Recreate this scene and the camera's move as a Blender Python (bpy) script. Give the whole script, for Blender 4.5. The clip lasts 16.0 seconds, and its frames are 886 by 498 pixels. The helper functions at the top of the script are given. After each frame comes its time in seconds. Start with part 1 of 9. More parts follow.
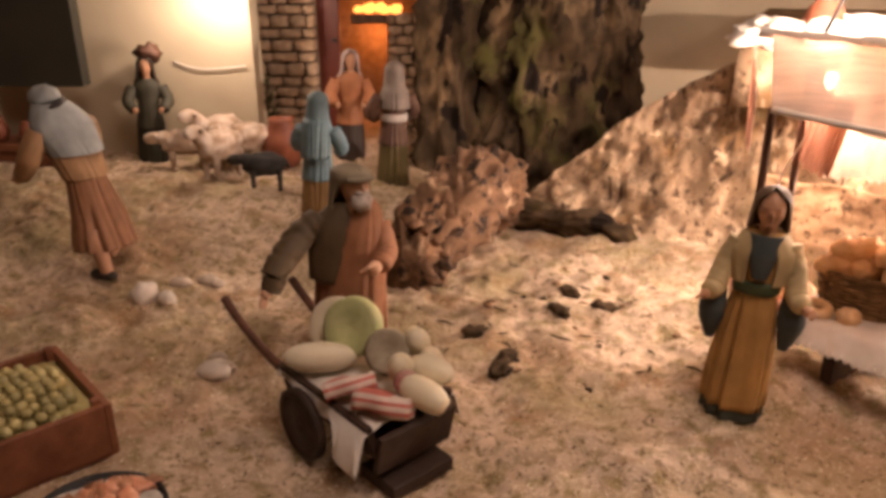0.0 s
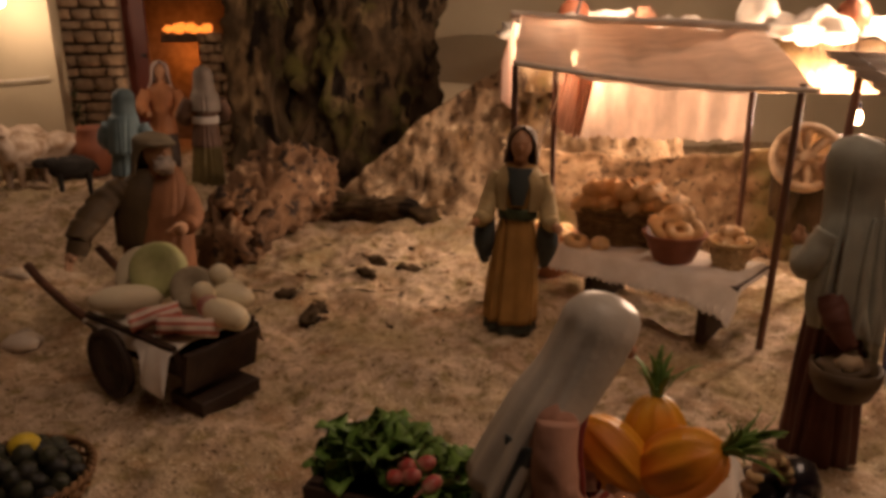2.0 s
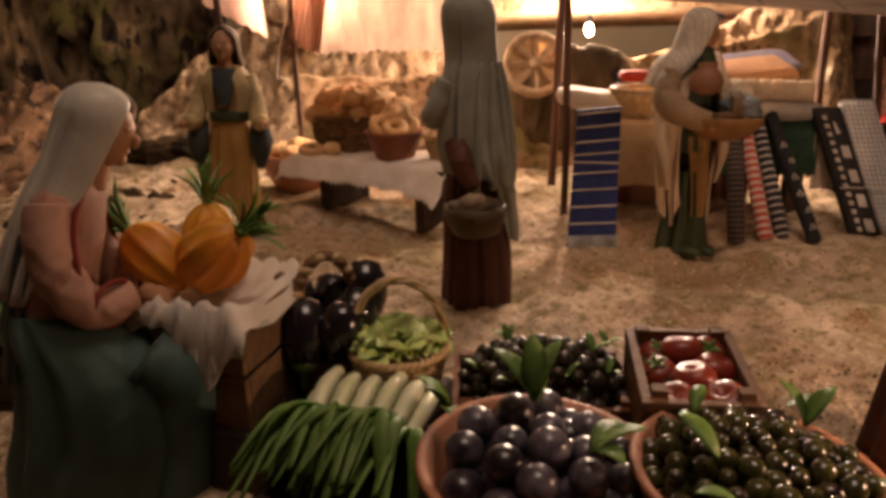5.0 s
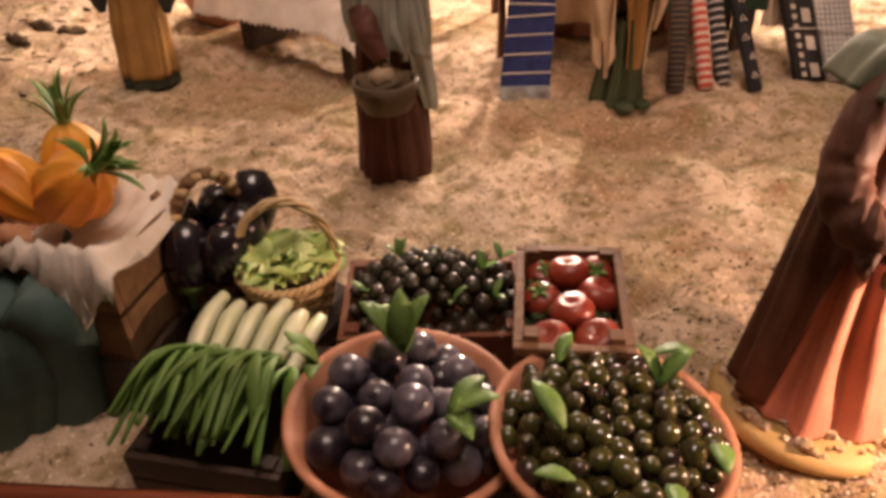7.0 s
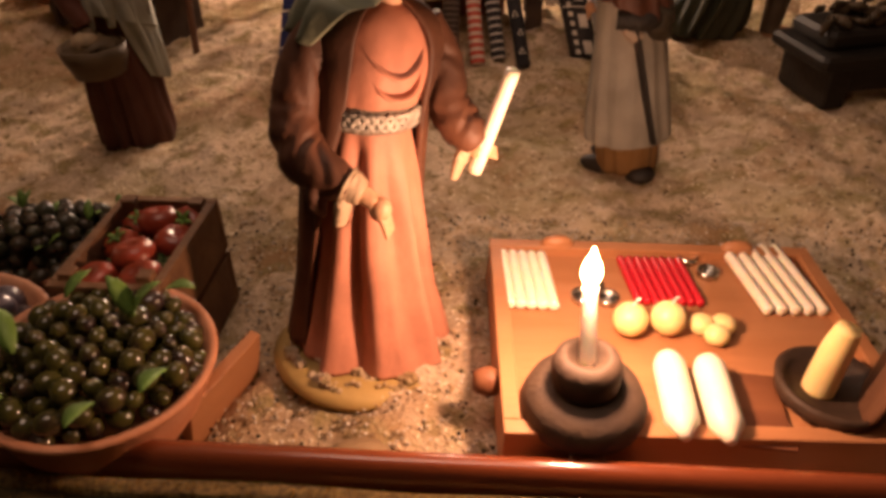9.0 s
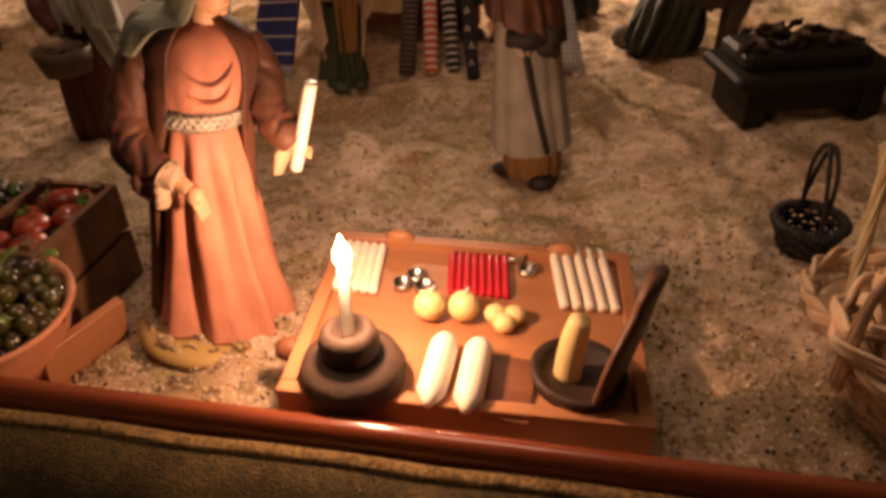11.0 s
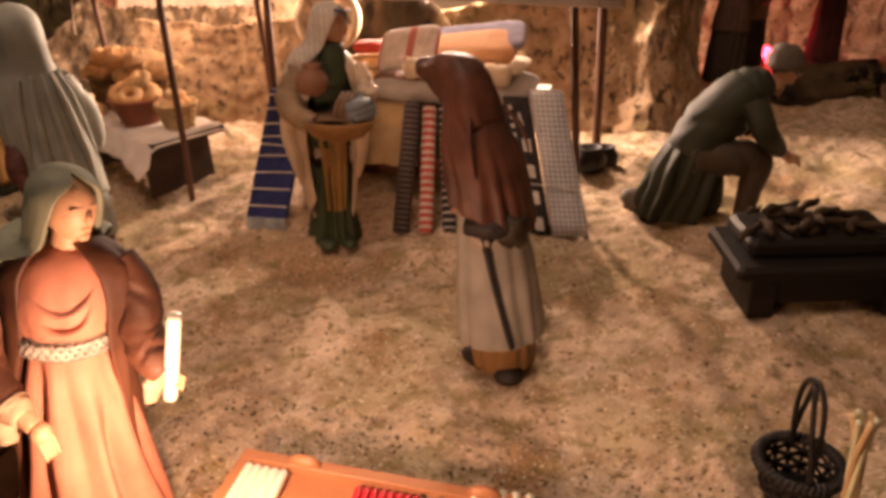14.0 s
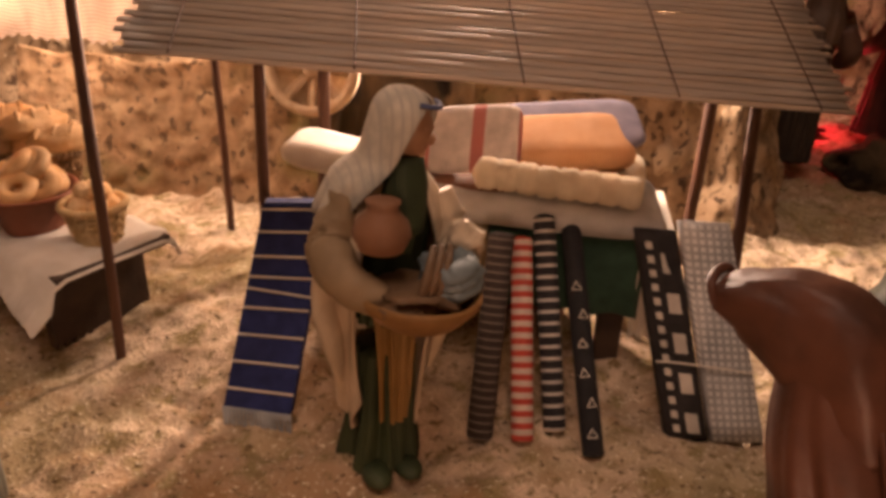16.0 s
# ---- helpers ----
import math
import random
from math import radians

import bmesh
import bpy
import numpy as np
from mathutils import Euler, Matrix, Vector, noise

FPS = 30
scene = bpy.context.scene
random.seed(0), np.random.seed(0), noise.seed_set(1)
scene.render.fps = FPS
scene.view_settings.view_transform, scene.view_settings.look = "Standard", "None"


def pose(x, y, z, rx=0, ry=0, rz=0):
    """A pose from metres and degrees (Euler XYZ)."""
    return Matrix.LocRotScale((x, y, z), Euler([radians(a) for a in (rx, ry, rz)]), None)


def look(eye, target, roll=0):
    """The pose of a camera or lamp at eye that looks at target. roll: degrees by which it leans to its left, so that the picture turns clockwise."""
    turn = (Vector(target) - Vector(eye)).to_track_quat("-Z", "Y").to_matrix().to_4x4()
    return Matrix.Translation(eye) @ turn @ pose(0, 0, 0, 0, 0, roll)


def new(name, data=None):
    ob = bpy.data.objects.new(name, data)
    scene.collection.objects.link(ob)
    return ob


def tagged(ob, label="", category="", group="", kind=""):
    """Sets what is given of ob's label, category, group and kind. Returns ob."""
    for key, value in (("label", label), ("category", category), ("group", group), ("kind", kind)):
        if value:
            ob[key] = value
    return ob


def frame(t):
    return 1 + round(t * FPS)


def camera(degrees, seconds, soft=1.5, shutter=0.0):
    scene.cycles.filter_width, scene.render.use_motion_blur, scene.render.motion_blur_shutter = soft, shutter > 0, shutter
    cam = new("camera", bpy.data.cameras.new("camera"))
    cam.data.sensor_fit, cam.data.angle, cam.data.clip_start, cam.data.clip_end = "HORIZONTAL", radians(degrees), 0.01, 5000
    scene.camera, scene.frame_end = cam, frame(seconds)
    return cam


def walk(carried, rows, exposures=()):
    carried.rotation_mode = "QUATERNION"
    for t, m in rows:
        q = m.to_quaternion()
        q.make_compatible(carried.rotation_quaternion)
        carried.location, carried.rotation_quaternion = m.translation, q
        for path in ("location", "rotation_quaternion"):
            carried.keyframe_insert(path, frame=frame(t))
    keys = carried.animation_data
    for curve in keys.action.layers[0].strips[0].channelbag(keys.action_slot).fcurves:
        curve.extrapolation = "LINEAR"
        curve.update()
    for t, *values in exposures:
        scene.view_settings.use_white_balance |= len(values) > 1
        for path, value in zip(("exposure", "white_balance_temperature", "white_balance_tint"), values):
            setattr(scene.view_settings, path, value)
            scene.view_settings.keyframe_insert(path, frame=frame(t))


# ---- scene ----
cam = camera(61.9, 16.0, soft=3.8)
PATH = [
    (0, (0.006, 0.094, 0.447), (-0.053, 1.961, -0.269), -0.2),
    (0.5, (0.035, 0.036, 0.428), (0.039, 1.931, -0.211), 0.1),
    (1, (0.01, 0.032, 0.391), (0.041, 1.925, -0.254), -0.7),
    (1.5, (0.039, 0.003, 0.367), (0.231, 1.891, -0.264), -0.1),
    (2, (0.054, -0.035, 0.362), (0.409, 1.845, -0.221), -0.3),
    (2.5, (0.111, -0.053, 0.334), (0.61, 1.802, -0.225), -1.0),
    (3, (0.166, -0.093, 0.296), (0.75, 1.739, -0.254), -0.9),
    (3.5, (0.165, -0.175, 0.295), (0.789, 1.64, -0.268), -1.5),
    (3.7, (0.177, -0.192, 0.299), (0.807, 1.619, -0.269), -1.2),
    (5.8, (0.248, -0.113, 0.246), (0.876, 1.627, -0.513), -1.6),
    (6, (0.252, -0.118, 0.253), (0.879, 1.594, -0.57), -1.2),
    (6.5, (0.274, -0.1, 0.311), (0.888, 1.508, -0.708), -1.7),
    (7, (0.307, -0.11, 0.324), (0.889, 1.426, -0.817), -2.4),
    (7.5, (0.354, -0.168, 0.319), (0.922, 1.366, -0.831), -2.8),
    (8, (0.419, -0.208, 0.314), (1.023, 1.329, -0.813), -3.7),
    (8.5, (0.466, -0.211, 0.304), (1.076, 1.315, -0.837), -3.0),
    (9, (0.511, -0.225, 0.304), (1.116, 1.296, -0.845), -1.5),
    (9.5, (0.538, -0.257, 0.324), (1.125, 1.263, -0.836), -0.4),
    (10, (0.581, -0.274, 0.321), (1.11, 1.26, -0.847), -0.1),
    (12.3, (0.682, -0.387, 0.329), (1.071, 1.288, -0.692), -4.2),
    (12.5, (0.699, -0.395, 0.32), (1.107, 1.286, -0.683), -4.5),
    (13, (0.721, -0.404, 0.326), (1.161, 1.303, -0.618), -4.0),
    (13.5, (0.76, -0.35, 0.336), (1.131, 1.381, -0.596), -3.6),
    (14, (0.74, -0.26, 0.357), (1.019, 1.507, -0.537), -2.7),
    (14.5, (0.677, -0.126, 0.386), (0.941, 1.662, -0.471), -1.5),
    (15, (0.629, -0.016, 0.366), (0.954, 1.752, -0.51), -0.8),
    (15.5, (0.618, 0.053, 0.352), (1.121, 1.777, -0.527), 1.8),
    (16, (0.645, 0.111, 0.36), (1.231, 1.803, -0.531), 2.2),
]
EXPOSURES = [
    (0.0, 1.30, 6150, 13), (0.5, 1.00, 6150, 15), (1.0, 0.70, 6550, 14), (1.5, -0.02, 7400, 14), (2.5, -0.12, 7200, 13), (3.5, -0.12, 7000, 12),
    (6.0, 0.93, 6550, 10), (7.0, 1.33, 6250, 11), (8.0, 1.28, 5950, 16), (8.5, 0.58, 6900, 15), (9.0, 0.13, 7300, 16), (10.0, 0.00, 7300, 17),
    (12.5, 0.38, 7700, 16), (13.0, 0.65, 6700, 17), (13.5, 0.75, 6800, 17), (14.2, 0.73, 7000, 17), (15.0, 0.98, 6700, 16), (16.0, 0.43, 6950, 16)]
walk(cam, [(t, look(eye, target, roll)) for t, eye, target, roll in PATH], EXPOSURES)

# ---- world and lights ----
world = bpy.data.worlds.new("room_dusk")
world.use_nodes = True
world.node_tree.nodes["Background"].inputs[0].default_value = (1.0, 0.74, 0.54, 1)
world.node_tree.nodes["Background"].inputs[1].default_value = 0.05
scene.world = world


def lamp(name, kind, place, power, colour, size=0.01, aim=None):
    data = bpy.data.lights.new(name, kind)
    data.energy, data.color = power, colour
    if kind == "AREA":
        data.size = size
    else:
        data.shadow_soft_size = size
    ob = new(name, data)
    ob.matrix_world = look(place, aim) if aim else Matrix.Translation(place)
    return ob


WARM, AMBER = (1.0, 0.73, 0.57), (1.0, 0.57, 0.38)
BULB_A, BULB_B, BULB_C = (0.455, 1.030, 0.314), (0.905, 0.985, 0.219), (-0.455, 1.455, 0.405)
FLAME = (0.656, -0.024, 0.118)
# D and E are added sources for the bright glow above the terrace
BULB_D, BULB_E = (0.50, 1.10, 0.425), (1.02, 0.98, 0.43)
lamp("stall_bulb_light", "POINT", BULB_A, 2.6, WARM, 0.012)
lamp("stall_bulb_light", "POINT", BULB_B, 14.0, WARM, 0.012)
lamp("terrace_bulb_light", "POINT", BULB_D, 1.9, WARM, 0.012)
lamp("terrace_bulb_light", "POINT", BULB_E, 11.0, WARM, 0.012)
lamp("wall_bulb_light", "POINT", BULB_C, 0.9, WARM, 0.012)
lamp("hearth_light", "POINT", (-0.2, 1.95, 0.3), 0.5, (1.0, 0.28, 0.06), 0.03)
lamp("candle_light", "POINT", (FLAME[0], FLAME[1], FLAME[2] + 0.014), 1.35, AMBER, 0.006)
lamp("ember_light", "POINT", (1.60, 1.06, 0.06), 0.35, (1.0, 0.03, 0.05), 0.015)
# soft fill from above, its source out of view and only presumed
lamp("ceiling_light", "AREA", (0.5, 0.15, 1.65), 7.5, (1.0, 0.73, 0.59), 0.7, (0.5, 0.55, 0.0))

# ---- materials ----
def mat(name, a, b=None, s=30.0, rough=0.65, bump=0.3, bs=None, metal=0.0, spec=0.4, grain=(1, 1, 1), vary=0.0, clear=0.0, glow=None, power=0.0, through_light=0.0):
    """Two-colour noise at two scales with a fine relief; grain stretches it, vary differs from piece to piece."""
    m = bpy.data.materials.new(name)
    m.use_nodes = True
    nt = m.node_tree
    n, l = nt.nodes, nt.links
    bsdf = n["Principled BSDF"]
    co, mp = n.new("ShaderNodeTexCoord"), n.new("ShaderNodeMapping")
    mp.inputs["Scale"].default_value = grain
    l.new(co.outputs["Object"], mp.inputs[0])

    def noise_node(scale, detail):
        t = n.new("ShaderNodeTexNoise")
        t.inputs["Scale"].default_value, t.inputs["Detail"].default_value = scale, detail
        l.new(mp.outputs[0], t.inputs["Vector"])
        return t
    b = b or tuple(c * 0.7 for c in a)
    n1, n2, n3 = noise_node(s, 5), noise_node(s * 0.19, 3), noise_node(bs or s * 6, 4)
    ramp = n.new("ShaderNodeMapRange")
    ramp.inputs[1].default_value, ramp.inputs[2].default_value = 0.36, 0.66
    l.new(n1.outputs[0], ramp.inputs[0])
    mix = n.new("ShaderNodeMix")
    mix.data_type = "RGBA"
    mix.inputs["A"].default_value, mix.inputs["B"].default_value = (*a, 1), (*b, 1)
    share = ramp.outputs[0]
    if vary:
        inf, add = n.new("ShaderNodeObjectInfo"), n.new("ShaderNodeMath")
        sub = n.new("ShaderNodeMath")
        sub.operation, add.operation, add.use_clamp = "SUBTRACT", "ADD", True
        sub.inputs[1].default_value = 0.5
        l.new(inf.outputs["Random"], sub.inputs[0]), l.new(sub.outputs[0], add.inputs[0]), l.new(share, add.inputs[1])
        share = add.outputs[0]
    l.new(share, mix.inputs["Factor"])
    big = n.new("ShaderNodeMapRange")
    big.inputs[1].default_value, big.inputs[2].default_value = 0.3, 0.7
    big.inputs[3].default_value, big.inputs[4].default_value = 0.78, 1.14
    l.new(n2.outputs[0], big.inputs[0])
    last = big.outputs[0]
    if vary:
        info, mr, mu = n.new("ShaderNodeObjectInfo"), n.new("ShaderNodeMapRange"), n.new("ShaderNodeMath")
        mr.inputs[3].default_value, mr.inputs[4].default_value = 1 - vary, 1 + vary
        l.new(info.outputs["Random"], mr.inputs[0])
        mu.operation = "MULTIPLY"
        l.new(last, mu.inputs[0]), l.new(mr.outputs[0], mu.inputs[1])
        last = mu.outputs[0]
    sc = n.new("ShaderNodeVectorMath")
    sc.operation = "SCALE"
    l.new(mix.outputs["Result"], sc.inputs[0]), l.new(last, sc.inputs["Scale"])
    l.new(sc.outputs[0], bsdf.inputs["Base Color"])
    rr = n.new("ShaderNodeMapRange")
    rr.inputs[3].default_value, rr.inputs[4].default_value = max(rough - 0.08, 0.02), min(rough + 0.1, 1)
    l.new(n1.outputs[0], rr.inputs[0]), l.new(rr.outputs[0], bsdf.inputs["Roughness"])
    bsdf.inputs["Metallic"].default_value, bsdf.inputs["Specular IOR Level"].default_value = metal, spec
    bsdf.inputs["Coat Weight"].default_value = clear
    bsdf.inputs["Coat Roughness"].default_value = 0.12
    if bump:
        bp = n.new("ShaderNodeBump")
        bp.inputs["Strength"].default_value, bp.inputs["Distance"].default_value = bump, 0.0015
        l.new(n3.outputs[0], bp.inputs["Height"]), l.new(bp.outputs[0], bsdf.inputs["Normal"])
    if glow:
        bsdf.inputs["Emission Color"].default_value, bsdf.inputs["Emission Strength"].default_value = (*glow, 1), power
    if through_light:
        bsdf.inputs["Subsurface Weight"].default_value = through_light
        bsdf.inputs["Subsurface Radius"].default_value = (0.006, 0.003, 0.0015)
    return m


def gauze(name, a, share, weave=0.22):
    """A thin cloth that lets light through: diffuse and translucent."""
    m = mat(name, a, tuple(c * 0.85 for c in a), s=60, rough=0.9, bump=0.25, bs=700, grain=(1, 6, 1))
    nt = m.node_tree
    out, bsdf = nt.nodes["Material Output"], nt.nodes["Principled BSDF"]
    tr, mx = nt.nodes.new("ShaderNodeBsdfTranslucent"), nt.nodes.new("ShaderNodeMixShader")
    co, dot, sine, rib, sc = nt.nodes.new("ShaderNodeTexCoord"), nt.nodes.new("ShaderNodeVectorMath"), nt.nodes.new("ShaderNodeMath"), nt.nodes.new("ShaderNodeMapRange"), nt.nodes.new("ShaderNodeVectorMath")
    dot.operation, sine.operation, sc.operation = "DOT_PRODUCT", "SINE", "SCALE"
    dot.inputs[1].default_value = (590, 1260, 1680)
    rib.inputs[1].default_value, rib.inputs[3].default_value = -1.0, 0.66
    nt.links.new(co.outputs["Object"], dot.inputs[0]), nt.links.new(dot.outputs["Value"], sine.inputs[0]), nt.links.new(sine.outputs[0], rib.inputs[0])
    nt.links.new(bsdf.inputs["Base Color"].links[0].from_socket, sc.inputs[0]), nt.links.new(rib.outputs[0], sc.inputs["Scale"])
    nt.links.new(sc.outputs[0], bsdf.inputs["Base Color"]), nt.links.new(sc.outputs[0], tr.inputs[0])
    mx.inputs[0].default_value = share
    nt.links.new(bsdf.outputs[0], mx.inputs[1]), nt.links.new(tr.outputs[0], mx.inputs[2])
    open_weave, loose = nt.nodes.new("ShaderNodeBsdfTransparent"), nt.nodes.new("ShaderNodeMixShader")
    open_weave.inputs[0].default_value = (1.0, 0.94, 0.88, 1)
    loose.inputs[0].default_value = weave
    nt.links.new(mx.outputs[0], loose.inputs[1]), nt.links.new(open_weave.outputs[0], loose.inputs[2])
    nt.links.new(loose.outputs[0], out.inputs[0])
    return m


def banded(name, a, b, axis, step, share, rough=0.85, second=None):
    """A cloth with woven bands: a ground with lines of b, each step metres along one axis; second adds a crossing set."""
    m = mat(name, a, tuple(c * 0.8 for c in a), s=120, rough=rough, bump=0.4, bs=900)
    nt = m.node_tree
    n, l = nt.nodes, nt.links
    co, sep = n.new("ShaderNodeTexCoord"), n.new("ShaderNodeSeparateXYZ")
    l.new(co.outputs["Object"], sep.inputs[0])

    def lines(ax, st, sh):
        d, f, c = n.new("ShaderNodeMath"), n.new("ShaderNodeMath"), n.new("ShaderNodeMath")
        d.operation, f.operation, c.operation = "DIVIDE", "FRACT", "LESS_THAN"
        d.inputs[1].default_value, c.inputs[1].default_value = st, sh
        l.new(sep.outputs[ax], d.inputs[0]), l.new(d.outputs[0], f.inputs[0]), l.new(f.outputs[0], c.inputs[0])
        return c.outputs[0]
    mask = lines(axis, step, share)
    if second:
        mx = n.new("ShaderNodeMath")
        mx.operation = second[3]
        l.new(mask, mx.inputs[0]), l.new(lines(*second[:3]), mx.inputs[1])
        mask = mx.outputs[0]
    bsdf = n["Principled BSDF"]
    old = bsdf.inputs["Base Color"].links[0].from_socket
    mix = n.new("ShaderNodeMix")
    mix.data_type = "RGBA"
    mix.inputs["B"].default_value = (*b, 1)
    l.new(old, mix.inputs["A"]), l.new(mask, mix.inputs["Factor"]), l.new(mix.outputs["Result"], bsdf.inputs["Base Color"])
    return m


def sand_material():
    m = mat("sand", (0.66, 0.51, 0.37), (0.46, 0.34, 0.225), s=60, rough=0.92, bump=1.0, bs=330, spec=0.25)
    m.node_tree.nodes["Bump"].inputs["Distance"].default_value = 0.003
    nt = m.node_tree
    n, l = nt.nodes, nt.links
    bsdf = n["Principled BSDF"]
    co = n.new("ShaderNodeTexCoord")
    last = bsdf.inputs["Base Color"].links[0].from_socket

    def over(colour, scale, low, high, kind="noise", detail=6):
        nonlocal last
        t = n.new("ShaderNodeTexNoise" if kind == "noise" else "ShaderNodeTexVoronoi")
        t.inputs["Scale"].default_value = scale
        if kind == "noise":
            t.inputs["Detail"].default_value = detail
        l.new(co.outputs["Object"], t.inputs["Vector"])
        r, mx = n.new("ShaderNodeMapRange"), n.new("ShaderNodeMix")
        r.inputs[1].default_value, r.inputs[2].default_value = low, high
        l.new(t.outputs[0], r.inputs[0])
        mx.data_type = "RGBA"
        mx.inputs["B"].default_value = (*colour, 1)
        l.new(last, mx.inputs["A"]), l.new(r.outputs[0], mx.inputs["Factor"])
        l.new(mx.outputs["Result"], bsdf.inputs["Base Color"])
        last = mx.outputs["Result"]
    over((0.37, 0.295, 0.155), 7.0, 0.48, 0.68)
    over((0.36, 0.22, 0.12), 3.2, 0.52, 0.68)
    over((0.33, 0.20, 0.10), 15.0, 0.54, 0.70)
    over((0.29, 0.22, 0.105), 42.0, 0.53, 0.66)
    over((0.24, 0.17, 0.08), 110.0, 0.57, 0.67)
    over((0.80, 0.68, 0.50), 330.0, 0.60, 0.72, detail=2)
    over((0.13, 0.08, 0.04), 190.0, 0.63, 0.70, detail=2)
    return m


def pitted(m, layers):
    """Lays sharp-edged flecks over a material's colour: (colour, scale, low, high, stretch)."""
    nt = m.node_tree
    n, l = nt.nodes, nt.links
    bsdf = n["Principled BSDF"]
    co = n.new("ShaderNodeTexCoord")
    for colour, scale, low, high, stretch in layers:
        last = bsdf.inputs["Base Color"].links[0].from_socket
        mp, t, r, mx = n.new("ShaderNodeMapping"), n.new("ShaderNodeTexNoise"), n.new("ShaderNodeMapRange"), n.new("ShaderNodeMix")
        mp.inputs["Scale"].default_value = stretch
        t.inputs["Scale"].default_value, t.inputs["Detail"].default_value = scale, 5
        r.inputs[1].default_value, r.inputs[2].default_value = low, high
        mx.data_type = "RGBA"
        mx.inputs["B"].default_value = (*colour, 1)
        l.new(co.outputs["Object"], mp.inputs[0]), l.new(mp.outputs[0], t.inputs["Vector"]), l.new(t.outputs[0], r.inputs[0])
        l.new(last, mx.inputs["A"]), l.new(r.outputs[0], mx.inputs["Factor"]), l.new(mx.outputs["Result"], bsdf.inputs["Base Color"])
    return m


SAND = sand_material()
CORK = pitted(mat("cork_bark", (0.40, 0.285, 0.18), (0.26, 0.17, 0.10), s=30, rough=0.95, bump=1.0, bs=120, spec=0.15), [((0.17, 0.10, 0.045), 9, 0.52, 0.66, (1, 1, 1)), ((0.07, 0.043, 0.026), 30, 0.57, 0.66, (1.7, 1.7, 0.4)), ((0.10, 0.065, 0.04), 130, 0.58, 0.66, (1.2, 1.2, 0.7)), ((0.50, 0.38, 0.25), 55, 0.60, 0.70, (1, 1, 0.5)), ((0.16, 0.15, 0.05), 6, 0.6, 0.72, (1, 1, 1))])
CORKBANK = pitted(mat("brown_cork", (0.33, 0.21, 0.12), (0.19, 0.115, 0.06), s=45, rough=0.95, bump=1.0, bs=210, spec=0.15), [((0.31, 0.21, 0.12), 30, 0.56, 0.70, (1, 1, 1.5)), ((0.09, 0.055, 0.03), 85, 0.56, 0.64, (1, 1, 0.8)), ((0.16, 0.13, 0.05), 7, 0.56, 0.7, (1, 1, 1))])
BARK = pitted(mat("dark_bark", (0.10, 0.066, 0.036), (0.032, 0.022, 0.012), s=24, rough=0.95, bump=1.0, bs=110, spec=0.15, grain=(1, 1, 0.5)), [((0.24, 0.16, 0.085), 15, 0.56, 0.69, (1, 1, 0.6)), ((0.11, 0.10, 0.03), 8, 0.56, 0.7, (1, 1, 1)), ((0.015, 0.010, 0.007), 22, 0.57, 0.63, (1, 1, 0.5))])
DRIFT = pitted(mat("driftwood", (0.26, 0.145, 0.075), (0.11, 0.06, 0.032), s=34, rough=0.9, bump=0.9, bs=150, grain=(1, 0.3, 1)), [((0.03, 0.018, 0.012), 42, 0.56, 0.61, (1, 0.5, 1)), ((0.46, 0.31, 0.19), 26, 0.6, 0.7, (1, 0.6, 1))])
PLASTER = mat("cream_plaster", (0.60, 0.51, 0.35), (0.52, 0.43, 0.29), s=6, rough=0.9, bump=0.2, bs=90)
ROOM = mat("room_paint", (0.45, 0.37, 0.28), (0.38, 0.31, 0.23), s=4, rough=0.9, bump=0.1)
STONE = mat("house_stone", (0.52, 0.38, 0.25), (0.34, 0.23, 0.14), s=60, rough=0.9, bump=0.7, bs=260, vary=0.25)
MORTAR = mat("mortar", (0.24, 0.17, 0.11), s=60, rough=0.95, bump=0.5)
PEBBLE = mat("pebble", (0.55, 0.46, 0.36), (0.42, 0.33, 0.25), s=50, rough=0.6, bump=0.3, vary=0.3)
VARNISH = mat("varnished_moulding", (0.20, 0.05, 0.02), (0.13, 0.03, 0.012), s=30, rough=0.22, bump=0.1, grain=(0.1, 1, 1), clear=0.6)
TRAYWOOD = mat("orange_stained_wood", (0.42, 0.19, 0.09), (0.33, 0.14, 0.062), s=30, rough=0.45, bump=0.2, grain=(0.2, 1.5, 1))
DARKWOOD = mat("dark_wood", (0.055, 0.030, 0.018), (0.03, 0.017, 0.011), s=40, rough=0.6, bump=0.5, grain=(0.25, 1, 1))
REDWOOD = mat("reddish_wood", (0.24, 0.09, 0.04), (0.15, 0.05, 0.022), s=40, rough=0.55, bump=0.4, grain=(0.2, 1, 1))
POLE = mat("brown_stick", (0.13, 0.055, 0.03), (0.07, 0.03, 0.018), s=60, rough=0.6, bump=0.4, grain=(1, 1, 0.2))
WICKER = mat("pale_wicker", (0.70, 0.53, 0.30), (0.56, 0.38, 0.18), s=90, rough=0.55, bump=0.4, vary=0.12)
WICKERMID = mat("brown_wicker", (0.30, 0.18, 0.08), (0.17, 0.10, 0.045), s=80, rough=0.7, bump=0.4)
WICKERDARK = mat("brown_wicker", (0.26, 0.14, 0.06), (0.15, 0.075, 0.03), s=90, rough=0.6, bump=0.5)
TERRA = mat("terracotta", (0.58, 0.28, 0.17), (0.46, 0.19, 0.10), s=40, rough=0.6, bump=0.25, vary=0.1)
TERRADARK = mat("red_clay", (0.30, 0.10, 0.05), (0.22, 0.07, 0.035), s=40, rough=0.5, bump=0.25)
WAX = mat("white_wax", (0.86, 0.80, 0.68), (0.80, 0.73, 0.58), s=40, rough=0.4, bump=0.1, through_light=0.3)
